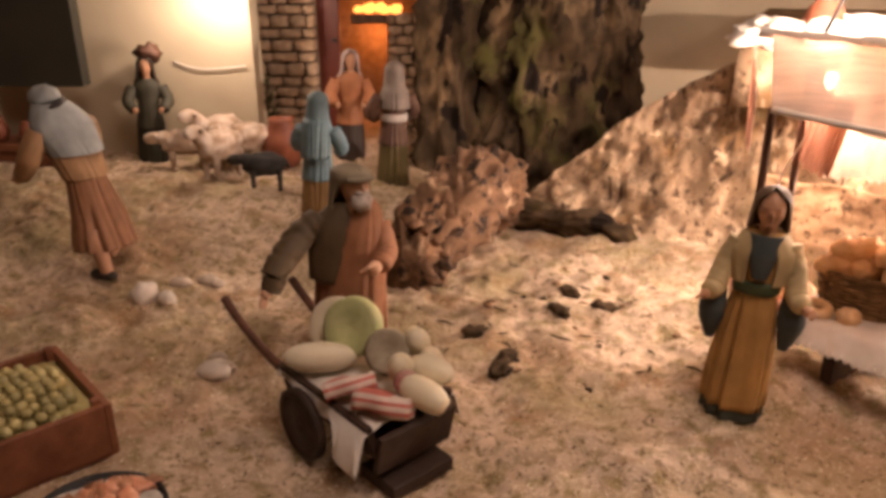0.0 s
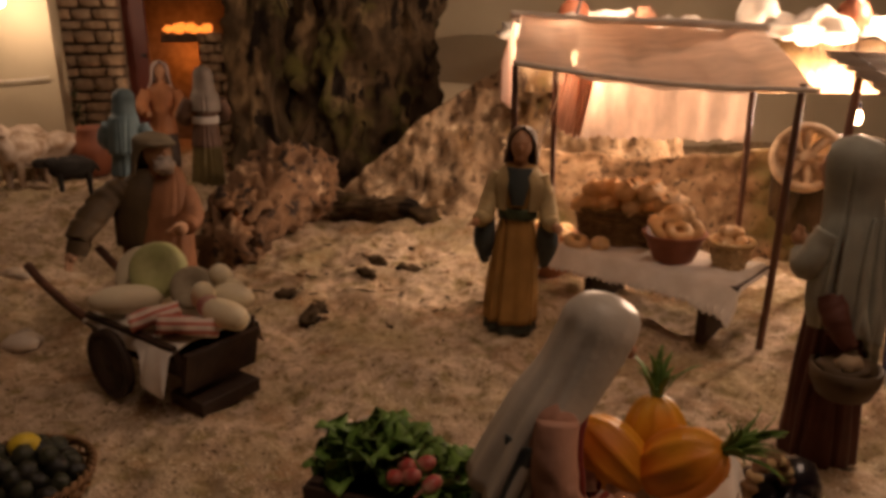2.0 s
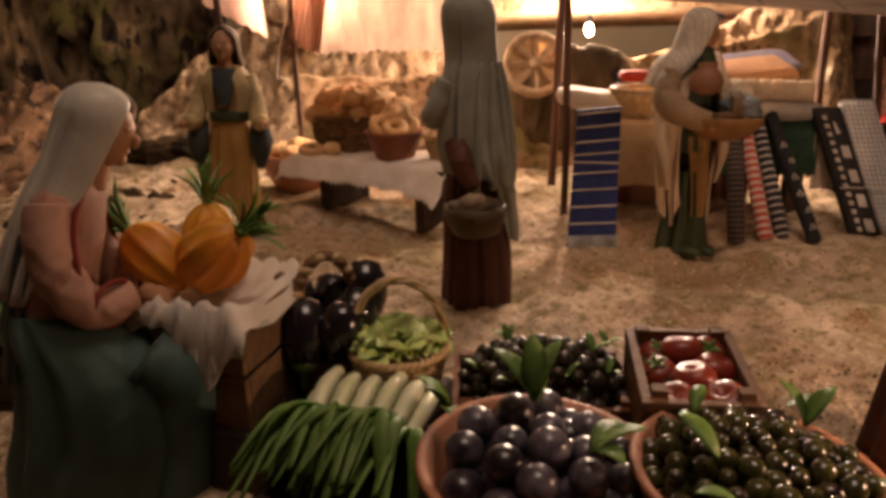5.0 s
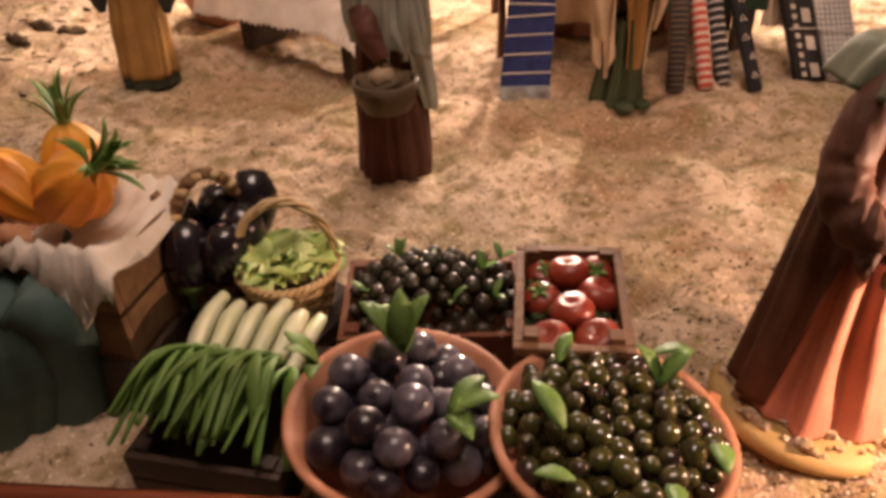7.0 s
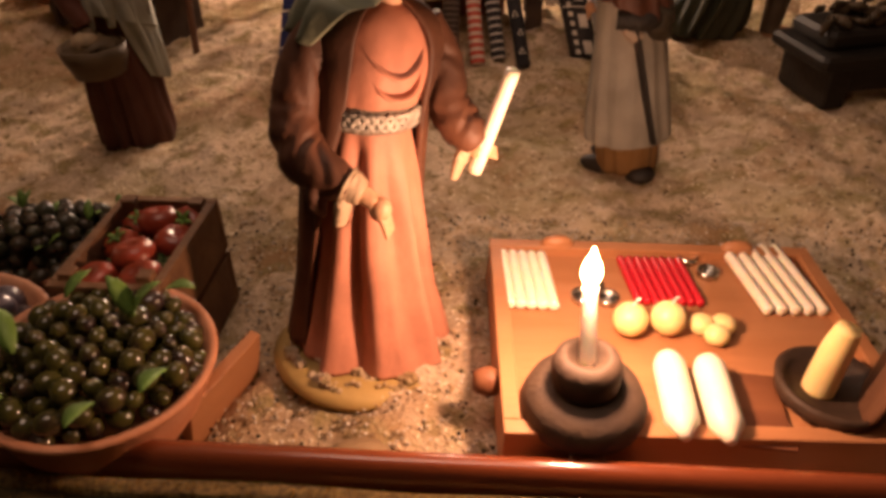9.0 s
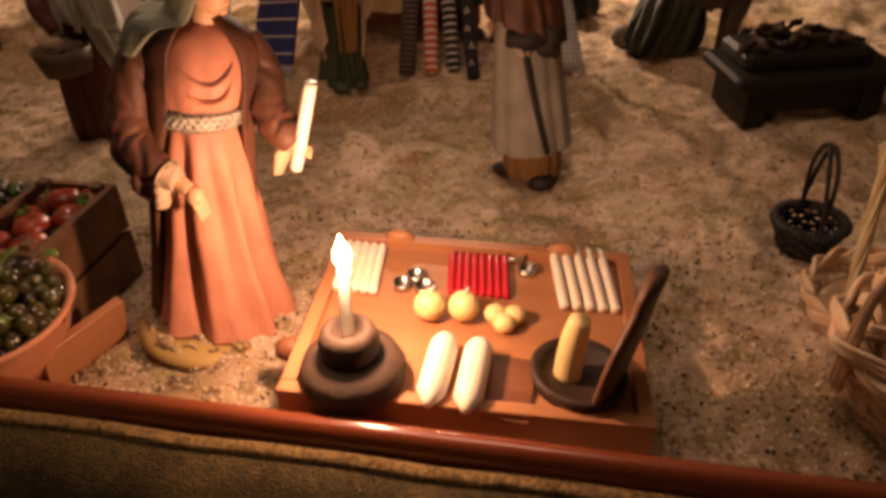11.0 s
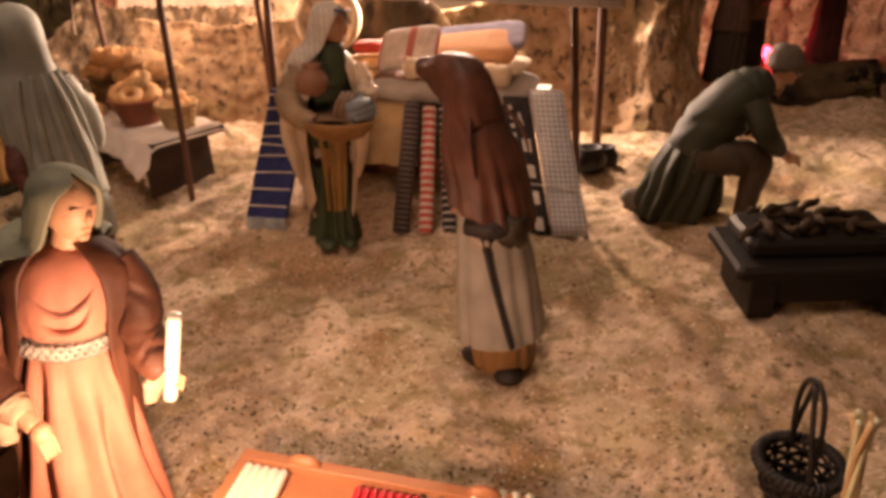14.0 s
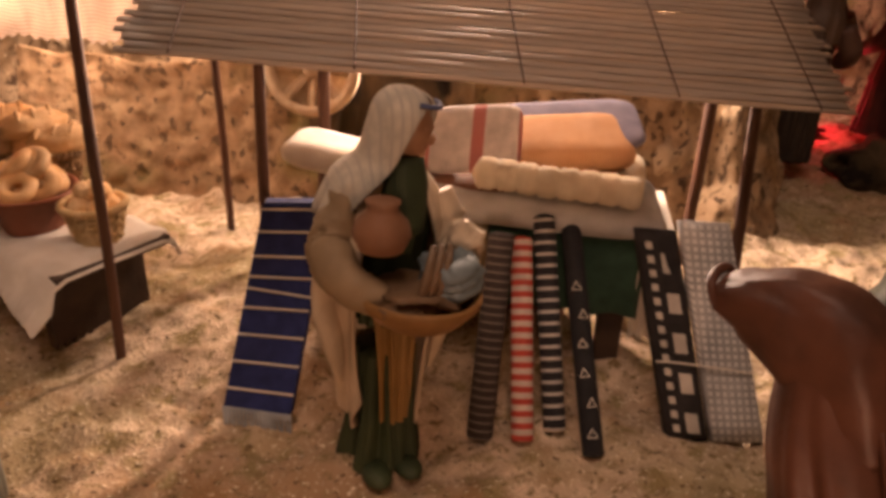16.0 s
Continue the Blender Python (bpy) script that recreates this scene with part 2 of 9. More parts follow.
WAXYELLOW = mat("yellow_wax", (0.80, 0.64, 0.32), (0.72, 0.54, 0.25), s=40, rough=0.35, bump=0.1, through_light=0.3)
WAXRED = mat("red_wax", (0.50, 0.015, 0.03), (0.42, 0.01, 0.02), s=40, rough=0.4, bump=0.1, through_light=0.15)
BELT = mat("silver_paint", (0.44, 0.40, 0.34), (0.20, 0.17, 0.14), s=170, rough=0.4, bump=1.0, bs=300)
SILVER = mat("silver_foil", (0.75, 0.72, 0.68), s=80, rough=0.2, metal=1.0, bump=0.2)
IRON = mat("black_iron", (0.03, 0.027, 0.025), (0.015, 0.014, 0.013), s=60, rough=0.5, bump=0.6, metal=0.3)
LINEN = mat("white_linen", (0.74, 0.68, 0.60), (0.66, 0.59, 0.50), s=60, rough=0.9, bump=0.3, bs=900)
GAUZE = gauze("white_gauze", (0.90, 0.74, 0.62), 0.55)
PINKGAUZE = gauze("pink_gauze", (0.78, 0.50, 0.38), 0.35, 0.05)
BREAD = mat("bread_crust", (0.80, 0.55, 0.30), (0.66, 0.38, 0.16), s=70, rough=0.6, bump=0.5, vary=0.15)
CHEESE = mat("pale_cheese", (0.80, 0.72, 0.52), (0.73, 0.63, 0.42), s=40, rough=0.5, bump=0.2, vary=0.06)
CHEESEGREEN = mat("green_rind_cheese", (0.52, 0.52, 0.25), (0.40, 0.42, 0.18), s=60, rough=0.55, bump=0.4)
RIND = mat("grey_rind", (0.42, 0.36, 0.25), (0.30, 0.25, 0.17), s=90, rough=0.8, bump=0.8)
BACON = banded("bacon_slab", (0.78, 0.62, 0.52), (0.55, 0.16, 0.12), 2, 0.008, 0.4, rough=0.45)
SAUSAGE = mat("dried_sausage", (0.36, 0.12, 0.10), (0.50, 0.28, 0.22), s=90, rough=0.55, bump=0.4)
PLUM = mat("dark_plum", (0.020, 0.012, 0.020), (0.115, 0.10, 0.125), s=70, rough=0.30, bump=0.05, vary=0.3, clear=0.3)
OLIVE = mat("olive_skin", (0.085, 0.080, 0.018), (0.022, 0.012, 0.009), s=60, rough=0.2, bump=0.05, vary=0.45, clear=0.4)
GRAPE = mat("dark_grape", (0.060, 0.042, 0.028), (0.022, 0.024, 0.014), s=120, rough=0.34, bump=0.05, vary=0.4)
TOMATO = mat("tomato_skin", (0.30, 0.045, 0.020), (0.19, 0.022, 0.012), s=30, rough=0.38, bump=0.05, vary=0.15, clear=0.15)
LEMON = mat("lemon_peel", (0.75, 0.55, 0.05), s=80, rough=0.45, bump=0.3)
PUMPKIN = mat("orange_gourd", (0.74, 0.36, 0.03), (0.60, 0.20, 0.02), s=45, rough=0.5, bump=0.4, grain=(1, 1, 0.4), vary=0.1)
AUBERGINE = mat("aubergine_skin", (0.012, 0.008, 0.014), s=30, rough=0.18, bump=0.03, clear=0.4)
LEAF = mat("green_leaf", (0.17, 0.29, 0.065), (0.10, 0.19, 0.035), s=60, rough=0.5, bump=0.3, vary=0.25)
LETTUCE = mat("lettuce_leaf", (0.62, 0.74, 0.30), (0.50, 0.64, 0.20), s=60, rough=0.45, bump=0.3, vary=0.12, through_light=0.25)
SCALLION = mat("scallion_white", (0.72, 0.72, 0.52), (0.60, 0.64, 0.38), s=60, rough=0.35, bump=0.1)
RADISH = mat("radish_skin", (0.40, 0.035, 0.04), (0.50, 0.30, 0.22), s=45, rough=0.35, bump=0.05)
FISH = mat("salmon_flesh", (0.62, 0.25, 0.13), (0.70, 0.40, 0.26), s=40, rough=0.4, bump=0.3)
FISHBROWN = mat("browned_salmon", (0.30, 0.13, 0.06), (0.48, 0.24, 0.13), s=40, rough=0.5, bump=0.4)
RICE = mat("white_grain", (0.74, 0.68, 0.60), (0.62, 0.55, 0.47), s=160, rough=0.7, bump=0.8)
SEED = mat("pale_olive_seed", (0.46, 0.40, 0.17), (0.34, 0.28, 0.11), s=60, rough=0.4, bump=0.1, vary=0.3)
MOSS = mat("dry_moss", (0.10, 0.10, 0.035), (0.05, 0.05, 0.02), s=60, rough=0.95, bump=0.5)
SHEEPWHITE = mat("painted_fleece", (0.66, 0.55, 0.44), (0.36, 0.24, 0.15), s=42, rough=0.85, bump=0.8, bs=260)
SHEEPBLACK = mat("black_fleece", (0.03, 0.026, 0.022), s=60, rough=0.8, bump=0.8, bs=260)
SKIN = mat("painted_skin", (0.50, 0.27, 0.15), (0.43, 0.22, 0.12), s=30, rough=0.5, bump=0.1)
SKINPALE = mat("pale_painted_skin", (0.60, 0.36, 0.22), (0.53, 0.30, 0.18), s=30, rough=0.5, bump=0.1)
GREYBEARD = mat("grey_hair", (0.50, 0.44, 0.38), (0.36, 0.31, 0.27), s=120, rough=0.8, bump=0.7)
BULBGLASS = mat("lit_bulb", (1, 0.9, 0.7), s=10, rough=0.3, bump=0, glow=(1.0, 0.72, 0.42), power=40.0)
FIREGLOW = mat("candle_flame", (1, 0.8, 0.5), s=10, rough=0.5, bump=0, glow=(1.0, 0.62, 0.25), power=60.0)
EMBER = mat("red_lamp", (1, 0.05, 0.05), s=10, rough=0.4, bump=0, glow=(1.0, 0.03, 0.06), power=12.0)
HEARTH = mat("hearth_embers", (1, 0.3, 0.05), (0.4, 0.05, 0.01), s=40, rough=0.8, bump=0, glow=(1.0, 0.25, 0.04), power=1.8)


def paint(name, c, dark=0.72, rough=0.6):
    """Matt paint on a cast figure, worn into its folds."""
    return mat(name, c, tuple(v * dark for v in c), s=34, rough=rough, bump=0.25, bs=240, spec=0.35)

# ---- mesh building ----
TAU = math.tau


def smooth_rows(rows, count):
    """Rows of numbers, glided through to count rows."""
    r = np.array(rows, float)
    k = np.linspace(0, len(r) - 1, count)
    i = np.clip(k.astype(int), 0, len(r) - 2)
    f = (k - i)[:, None]
    p0, p1, p2, p3 = r[np.maximum(i - 1, 0)], r[i], r[i + 1], r[np.minimum(i + 2, len(r) - 1)]
    return 0.5 * (2 * p1 + (p2 - p0) * f + (2 * p0 - 5 * p1 + 4 * p2 - p3) * f**2 + (3 * p1 - p0 - 3 * p2 + p3) * f**3)


class Shape:
    """Vertices and faces of one mesh, with a material slot for each face."""

    def __init__(self):
        self.v, self.f, self.s = [], [], []

    def loft(self, rings, slot=0, closed=True, caps=True):
        base, n = len(self.v), len(rings[0])
        for r in rings:
            self.v.extend(tuple(p) for p in r)
        for i in range(len(rings) - 1):
            for j in range(n if closed else n - 1):
                a, b = base + i * n + j, base + i * n + (j + 1) % n
                self.f.append((a, b, b + n, a + n)), self.s.append(slot)
        if caps and closed:
            self.f.append(tuple(base + j for j in reversed(range(n)))), self.s.append(slot)
            self.f.append(tuple(base + (len(rings) - 1) * n + j for j in range(n))), self.s.append(slot)
        return self

    def tube(self, path, radii, slot=0, seg=10, count=None, flat=1.0):
        rows = np.hstack([np.array(path, float), np.array(radii, float).reshape(-1, 1)])
        rows = smooth_rows(rows, count or max(3, 4 * len(rows)))
        rings, side = [], None
        for i, row in enumerate(rows):
            t = Vector(rows[min(i + 1, len(rows) - 1)][:3] - rows[max(i - 1, 0)][:3]).normalized()
            if side is None:
                side = t.orthogonal().normalized()
            side = (side - t * side.dot(t)).normalized()
            up = t.cross(side)
            c, r = Vector(row[:3]), max(row[3], 1e-5)
            rings.append([c + side * (r * math.cos(TAU * j / seg)) + up * (r * flat * math.sin(TAU * j / seg)) for j in range(seg)])
        return self.loft(rings, slot)

    def ball(self, c, r, slot=0, seg=16, rows=10, turn=None, lump=0.0, seed=0.0):
        turn = turn or Matrix.Identity(3)
        rx, ry, rz = r if isinstance(r, (tuple, list)) else (r, r, r)
        rings = []
        for i in range(1, rows):
            a = math.pi * i / rows
            ring = []
            for j in range(seg):
                d = Vector((math.sin(a) * math.cos(TAU * j / seg), math.sin(a) * math.sin(TAU * j / seg), -math.cos(a)))
                k = 1 + lump * noise.noise(d * 2.3 + Vector((seed, seed * 1.7, 3.1))) if lump else 1
                ring.append(Vector(c) + turn @ Vector((d.x * rx * k, d.y * ry * k, d.z * rz * k)))
            rings.append(ring)
        return self.loft(rings, slot)

    def box(self, c, size, slot=0, turn=None, soft=0.06):
        """A box with chamfered upright edges and slightly rounded ends."""
        turn = turn or Matrix.Identity(3)
        x, y, z = (k / 2 for k in size)
        e = min(size) * soft
        rings = []
        for zz, inset in ((-z, e), (-z + e, 0), (z - e, 0), (z, e)):
            a, b = x - inset, y - inset
            ring = [(-a + e, -b), (a - e, -b), (a, -b + e), (a, b - e), (a - e, b), (-a + e, b), (-a, b - e), (-a, -b + e)]
            rings.append([Vector(c) + turn @ Vector((p, q, zz)) for p, q in ring])
        return self.loft(rings, slot)

    def lathe(self, profile, slot=0, seg=28, c=(0, 0, 0), wob=0.0):
        """Spins (radius, height) pairs round z."""
        rings = [[(c[0] + r * (1 + wob * math.sin(3 * TAU * j / seg + z * 90)) * math.cos(TAU * j / seg), c[1] + r * math.sin(TAU * j / seg), c[2] + z) for j in range(seg)] for r, z in profile]
        return self.loft(rings, slot)

    def leaf(self, base, tip, width, slot=0, bend=0.15, up=(0, 0, 1), ruffle=0.0):
        """A pointed leaf blade with a fold along its midrib and a little thickness."""
        base, tip, up = Vector(base), Vector(tip), Vector(up)
        way = tip - base
        side = way.cross(up).normalized() if way.cross(up).length > 1e-6 else Vector((1, 0, 0))
        lift = side.cross(way).normalized()
        rings, n = [], 7
        for i in range(n):
            k = i / (n - 1)
            w = width * math.sin(math.pi * min(1, k * 0.92 + 0.06)) ** 0.8 * 0.5 + width * 0.01
            c = base + way * k + lift * (bend * way.length * math.sin(math.pi * k * 0.8))
            rf = ruffle * width * math.sin(i * 2.6 + base.x * 900)
            th = lift * max(width * 0.02, 0.0002)
            rings.append([c + side * w + lift * (w * 0.35 + rf), c - th, c - side * w + lift * (w * 0.35 - rf), c + th])
        return self.loft(rings, slot)

    def moved(self, m):
        self.v = [tuple(m @ Vector(p)) for p in self.v]
        return self

    def mesh(self, name, mats, sharp=False):
        me = bpy.data.meshes.new(name)
        me.from_pydata([tuple(p) for p in self.v], [], self.f)
        for m in mats if isinstance(mats, (list, tuple)) else [mats]:
            me.materials.append(m)
        me.polygons.foreach_set("material_index", self.s)
        me.polygons.foreach_set("use_smooth", [not sharp] * len(self.f))
        me.update()
        return me


def part(name, shape, mats, parent, label="", sharp=False, at=None):
    ob = new(name, shape.mesh(name, mats, sharp) if isinstance(shape, Shape) else shape)
    ob.parent = parent
    if at is not None:
        ob.matrix_local = at
    return tagged(ob, label)


def thing(name, label, category, m=None, group=""):
    ob = new(name)
    ob.empty_display_size = 0.01
    if m is not None:
        ob.matrix_world = m
    return tagged(ob, label, category, group)


def solo(name, shape, mats, m, label, category, group="", kind="", sharp=False):
    ob = new(name, shape.mesh(name, mats, sharp))
    if m is not None:
        ob.matrix_world = m
    return tagged(ob, label, category, group, kind)


# the table's front edge runs along U; V points into the scene
ORIGIN, SLANT = Vector((0.60, -0.043, 0)), radians(-27)
U, V = Vector((math.cos(SLANT), math.sin(SLANT), 0)), Vector((-math.sin(SLANT), math.cos(SLANT), 0))
EDGE_DEG = -27.0


def uv_of(x, y):
    d = Vector((x, y, 0)) - ORIGIN
    return d.dot(U), d.dot(V)


def step(a, b, x):
    k = min(max((x - a) / (b - a), 0), 1)
    return k * k * (3 - 2 * k)


def ground(x, y):
    """Height of the sand."""
    u, v = uv_of(x, y)
    h = 0.072 * step(1.02, 1.35, y) * step(0.15, -0.2, x) + 0.02 * step(0.35, 0.1, v) * step(-0.3, 0.0, u)
    h += 0.02 * step(-0.25, -0.45, x) * step(0.8, 1.0, y)
    p = Vector((x, y, 0.3))
    far = step(0.32, 0.5, v)
    h += far * (0.006 * noise.noise(p * 9 + Vector((3, 1, 0))) + 0.005 * noise.noise(p * 19 + Vector((1, 7, 0))))
    h += 0.010 * noise.noise(p * 6.5) + 0.0080 * noise.noise(p * 17) + 0.0042 * noise.noise(p * 41)
    h += 0.010 * noise.noise(p * 25) * step(-0.05, 0.06, x) * step(0.42, 0.3, x) * step(0.8, 0.92, y) * step(1.4, 1.25, y)
    return h


def on(x, y, rz=0.0, sink=0.0015, lift=0.0):
    return pose(x, y, ground(x, y) - sink + lift, 0, 0, rz)

# ---- the setting ----
def sand_sheet():
    du = 0.005
    us, vs = np.arange(-2.5, 1.35, du), np.arange(0.0, 2.35, du)
    verts = []
    for v in vs:
        for u in us:
            p = ORIGIN + U * float(u) + V * float(v)
            q = Vector((p.x, p.y, 0))
            fine = 0.0044 * noise.noise(q * 62) - 0.0026 * max(0.0, noise.noise(q * 52 + Vector((9, 4, 2)))) + 0.0018 * noise.noise(q * 150)
            verts.append((p.x, p.y, ground(p.x, p.y) + fine))
    n = len(us)
    s = Shape()
    s.v = verts
    s.f = [(j * n + i, j * n + i + 1, (j + 1) * n + i + 1, (j + 1) * n + i) for j in range(len(vs) - 1) for i in range(n - 1)]
    s.f = [q for q in s.f if max(verts[k][1] for k in q) < 2.055]
    s.s = [0] * len(s.f)
    return solo("ground", s, SAND, None, "pale tan sand with olive and brown stains, uneven and trodden", "sand", kind="structure")


sand_sheet()


def along(u, v, z, rz=0.0):
    p = ORIGIN + U * u + V * v
    return pose(p.x, p.y, z, 0, 0, EDGE_DEG + rz)


# table edge: a varnished half-round moulding, and the glittering cloth that hangs before it
s = Shape()
prof = [(0.007, -0.08), (0.007, 0.004), (0.005, 0.009), (0.001, 0.011), (-0.003, 0.009), (-0.0055, 0.003), (-0.006, -0.004), (-0.005, -0.08)]
s.loft([[(u, y, z) for y, z in prof] for u in np.linspace(-2.5, 1.35, 60)])
solo("trim", s, VARNISH, along(0, 0, 0.042), "glossy red-brown varnished wooden moulding along the table edge", "moulding", kind="structure")
GLITTER = mat("glitter_cloth", (0.040, 0.030, 0.012), (0.075, 0.052, 0.018), s=160, rough=0.8, bump=1.0, bs=700, spec=0.2)
s = Shape()
rings = []
for i, u in enumerate(np.linspace(-2.5, 1.35, 300)):
    w = 0.003 * math.sin(u * 43) + 0.002 * math.sin(u * 97 + 1)
    rings.append([(u, -0.0065 + w * 0.2, -0.006), (u, -0.0175 + w * 0.4, -0.009), (u, -0.0375 + w, -0.02), (u, -0.0475 + w * 1.6, -0.06), (u, -0.0495 + w * 2.2, -0.35), (u, -0.0535 + w * 2.2, -0.35), (u, -0.0515 + w * 1.6, -0.058), (u, -0.0405 + w, -0.016), (u, -0.0175 + w * 0.4, -0.005), (u, -0.0065 + w * 0.2, -0.003)])
s.loft(rings)
cloth = solo("table_skirt", s, GLITTER, along(0, 0, 0.042), "dark olive cloth with gold glitter hanging over the table front", "tablecloth")
s = Shape()
s.tube([(u, -0.0110 + 0.001 * math.sin(u * 50), -0.004) for u in np.linspace(-2.5, 1.35, 90)], [0.0042] * 90, seg=8, count=360)
part("gold_cord", s, mat("gold_cord", (0.34, 0.23, 0.09), (0.10, 0.06, 0.025), s=400, rough=0.45, bump=1.0, metal=0.4), cloth, "twisted gold cord")
rnd = random.Random(5)
s = Shape()
for k in range(2600):
    u = rnd.uniform(-0.9, 0.9)
    y = -rnd.uniform(0.0090, 0.0575)
    z = np.interp(-y, [0.0075, 0.0175, 0.0375, 0.0475, 0.0625], [-0.002, -0.004, -0.015, -0.055, -0.2]) + 0.001
    s.ball((u, y, z), rnd.uniform(0.00025, 0.00065), seg=4, rows=3)
for k in range(2200):
    u, a = rnd.uniform(-0.9, 0.9), rnd.uniform(0.3, 2.9)
    s.ball((u, -0.0110 + 0.001 * math.sin(u * 50) - 0.0043 * math.cos(a), -0.004 + 0.0043 * math.sin(a)), rnd.uniform(0.0003, 0.0008), seg=4, rows=3)
tagged(part("glitter", s, mat("gold_glitter", (0.9, 0.65, 0.25), s=10, rough=0.15, metal=1.0, bump=0), cloth, "gold glitter grains"), kind="stuff")

# the table under the sand
s = Shape()
s.loft([[ORIGIN + U * a + V * b + Vector((0, 0, z)) for a, b in ((-2.5, 0.0), (1.35, 0.0), (1.35, 1.50), (0.94, 1.72), (-1.6, 0.44), (-2.5, 0.3))] for z in (-0.09, -0.05)])
solo("table_slab", s, DARKWOOD, None, "plain wooden table slab under the sand", "table", kind="structure", sharp=True)

# room shell
def wall(name, a, b, z0, z1, thick, m, label):
    a, b = Vector((*a, 0)), Vector((*b, 0))
    d = (b - a).normalized()
    nrm = Vector((-d.y, d.x, 0)) * thick
    s = Shape()
    s.loft([[p + Vector((0, 0, z)) for p in (a, b, b + nrm, a + nrm)] for z in (z0, z1)])
    return solo(name, s, m, None, label, "wall", kind="structure", sharp=True)


wall("wall_north", (-2.6, 2.06), (3.4, 2.06), -0.8, 1.7, 0.1, PLASTER, "cream plastered back wall")
wall("wall_niche", (-2.6, 1.575), (-0.405, 1.545), -0.1, 1.7, 0.06, PLASTER, "cream plastered wall behind the flock")
wall("wall_east", (3.4, 2.1), (3.4, -3.2), -0.8, 1.7, 0.1, ROOM, "plain room wall")
wall("wall_south", (3.4, -3.2), (-2.6, -3.2), -0.8, 1.7, 0.1, ROOM, "plain room wall")
wall("wall_west", (-2.6, -3.2), (-2.6, 2.1), -0.8, 1.7, 0.1, ROOM, "plain room wall")
s = Shape()
s.box((0.4, -0.55, 1.75), (6.4, 5.6, 0.1))
solo("ceiling", s, mat("ceiling_paint", (0.7, 0.62, 0.5), s=3, rough=0.9, bump=0.1), None, "plain pale ceiling", "ceiling", kind="structure", sharp=True)
s = Shape()
s.box((0.4, -0.55, -0.85), (6.4, 5.6, 0.1))
solo("floor", s, mat("room_floor", (0.25, 0.17, 0.11), s=8, rough=0.5, bump=0.2), None, "brown room floor below the table", "floor", kind="structure", sharp=True)
# lamp disc added out of view, the overhead light itself is placed apart
s = Shape()
s.loft([[(0.34 * math.cos(TAU * j / 32), 0.34 * math.sin(TAU * j / 32), z) for j in range(32)] for z in (0, 0.02)])
solo("ceiling_lamp", s, mat("lamp_rim", (0.6, 0.55, 0.45), s=9, rough=0.5), pose(0.9, -0.6, 1.665), "unseen round flat ceiling lamp, presumed for the soft overhead light", "lamp")


# ---- cork, bark and rock ----
def rough_lump(rings, seg, amp, freq, seed, ridges=0.0, squash=(1, 1, 1)):
    """Rings of (centre, rx, ry) lifted by ridged noise: bark and cork."""
    out = []
    for c, rx, ry, ax, ay in rings:
        ring = []
        for j in range(seg):
            a = TAU * j / seg
            d = Vector(ax) * (rx * math.cos(a)) + Vector(ay) * (ry * math.sin(a))
            p = Vector(c) + d
            q = Vector((p.x * squash[0], p.y * squash[1], p.z * squash[2])) * freq + Vector((seed, seed, seed))
            k = amp * (noise.noise(q) + 0.55 * noise.noise(q * 2.3) + 0.4 * noise.noise(q * 5.1))
            k -= ridges * abs(noise.noise(q * 1.6 + Vector((7, 3, 1)))) ** 0.6
            ring.append(p + d.normalized() * k)
        out.append(ring)
    return out


def trunk(name, x, y, r0, r1, z1, seed, m, label, lean=(0, 0), amp=0.03):
    rings = []
    z0 = ground(x, y) - 0.02
    for i in range(72):
        k = i / 71
        r = r0 + (r1 - r0) * k + 0.06 * math.exp(-k * 9)
        rings.append(((x + lean[0] * k, y + lean[1] * k, z0 + (z1 - z0) * k), r, r * 0.8, (1, 0, 0), (0, 1, 0)))
    s = Shape().loft(rough_lump(rings, 110, amp, 14, seed, 0.035, (1, 1, 0.6)))
    return solo(name, s, m, None, label, "bark")


trunk("bark_stump", 0.16, 1.66, 0.13, 0.12, 0.95, 2.0, BARK, "dark gnarled cork-bark trunk rising behind the log", (-0.02, 0.05), 0.05)
trunk("bark_slab", 0.285, 1.70, 0.09, 0.09, 0.95, 5.5, BARK, "dark slab of rough bark beside the trunk", (0.02, 0.02))
trunk("bark_column", -0.02, 1.66, 0.075, 0.07, 0.95, 9.3, BARK, "dark upright bark column by the stone house", (-0.01, 0.03), 0.02)

# driftwood log with a gnarled near end
rings = []
for i in range(60):
    k = i / 59
    c = Vector((-0.075, 1.075, 0)).lerp(Vector((0.085, 1.46, 0)), k)
    r = 0.045 + 0.04 * math.sin(min(1, k * 1.15) * 2.2) - 0.02 * step(0.9, 1.0, k)
    rings.append(((c.x, c.y, ground(c.x, c.y) + r * 0.75), r * 0.95, r * 1.0, (0.92, -0.38, 0), (0, 0, 1)))
s = Shape().loft(rough_lump(rings, 110, 0.016, 22, 3.7, 0.026, (1, 0.4, 1)))
solo("driftwood_log", s, DRIFT, None, "gnarled weathered driftwood log lying on the sand", "log")


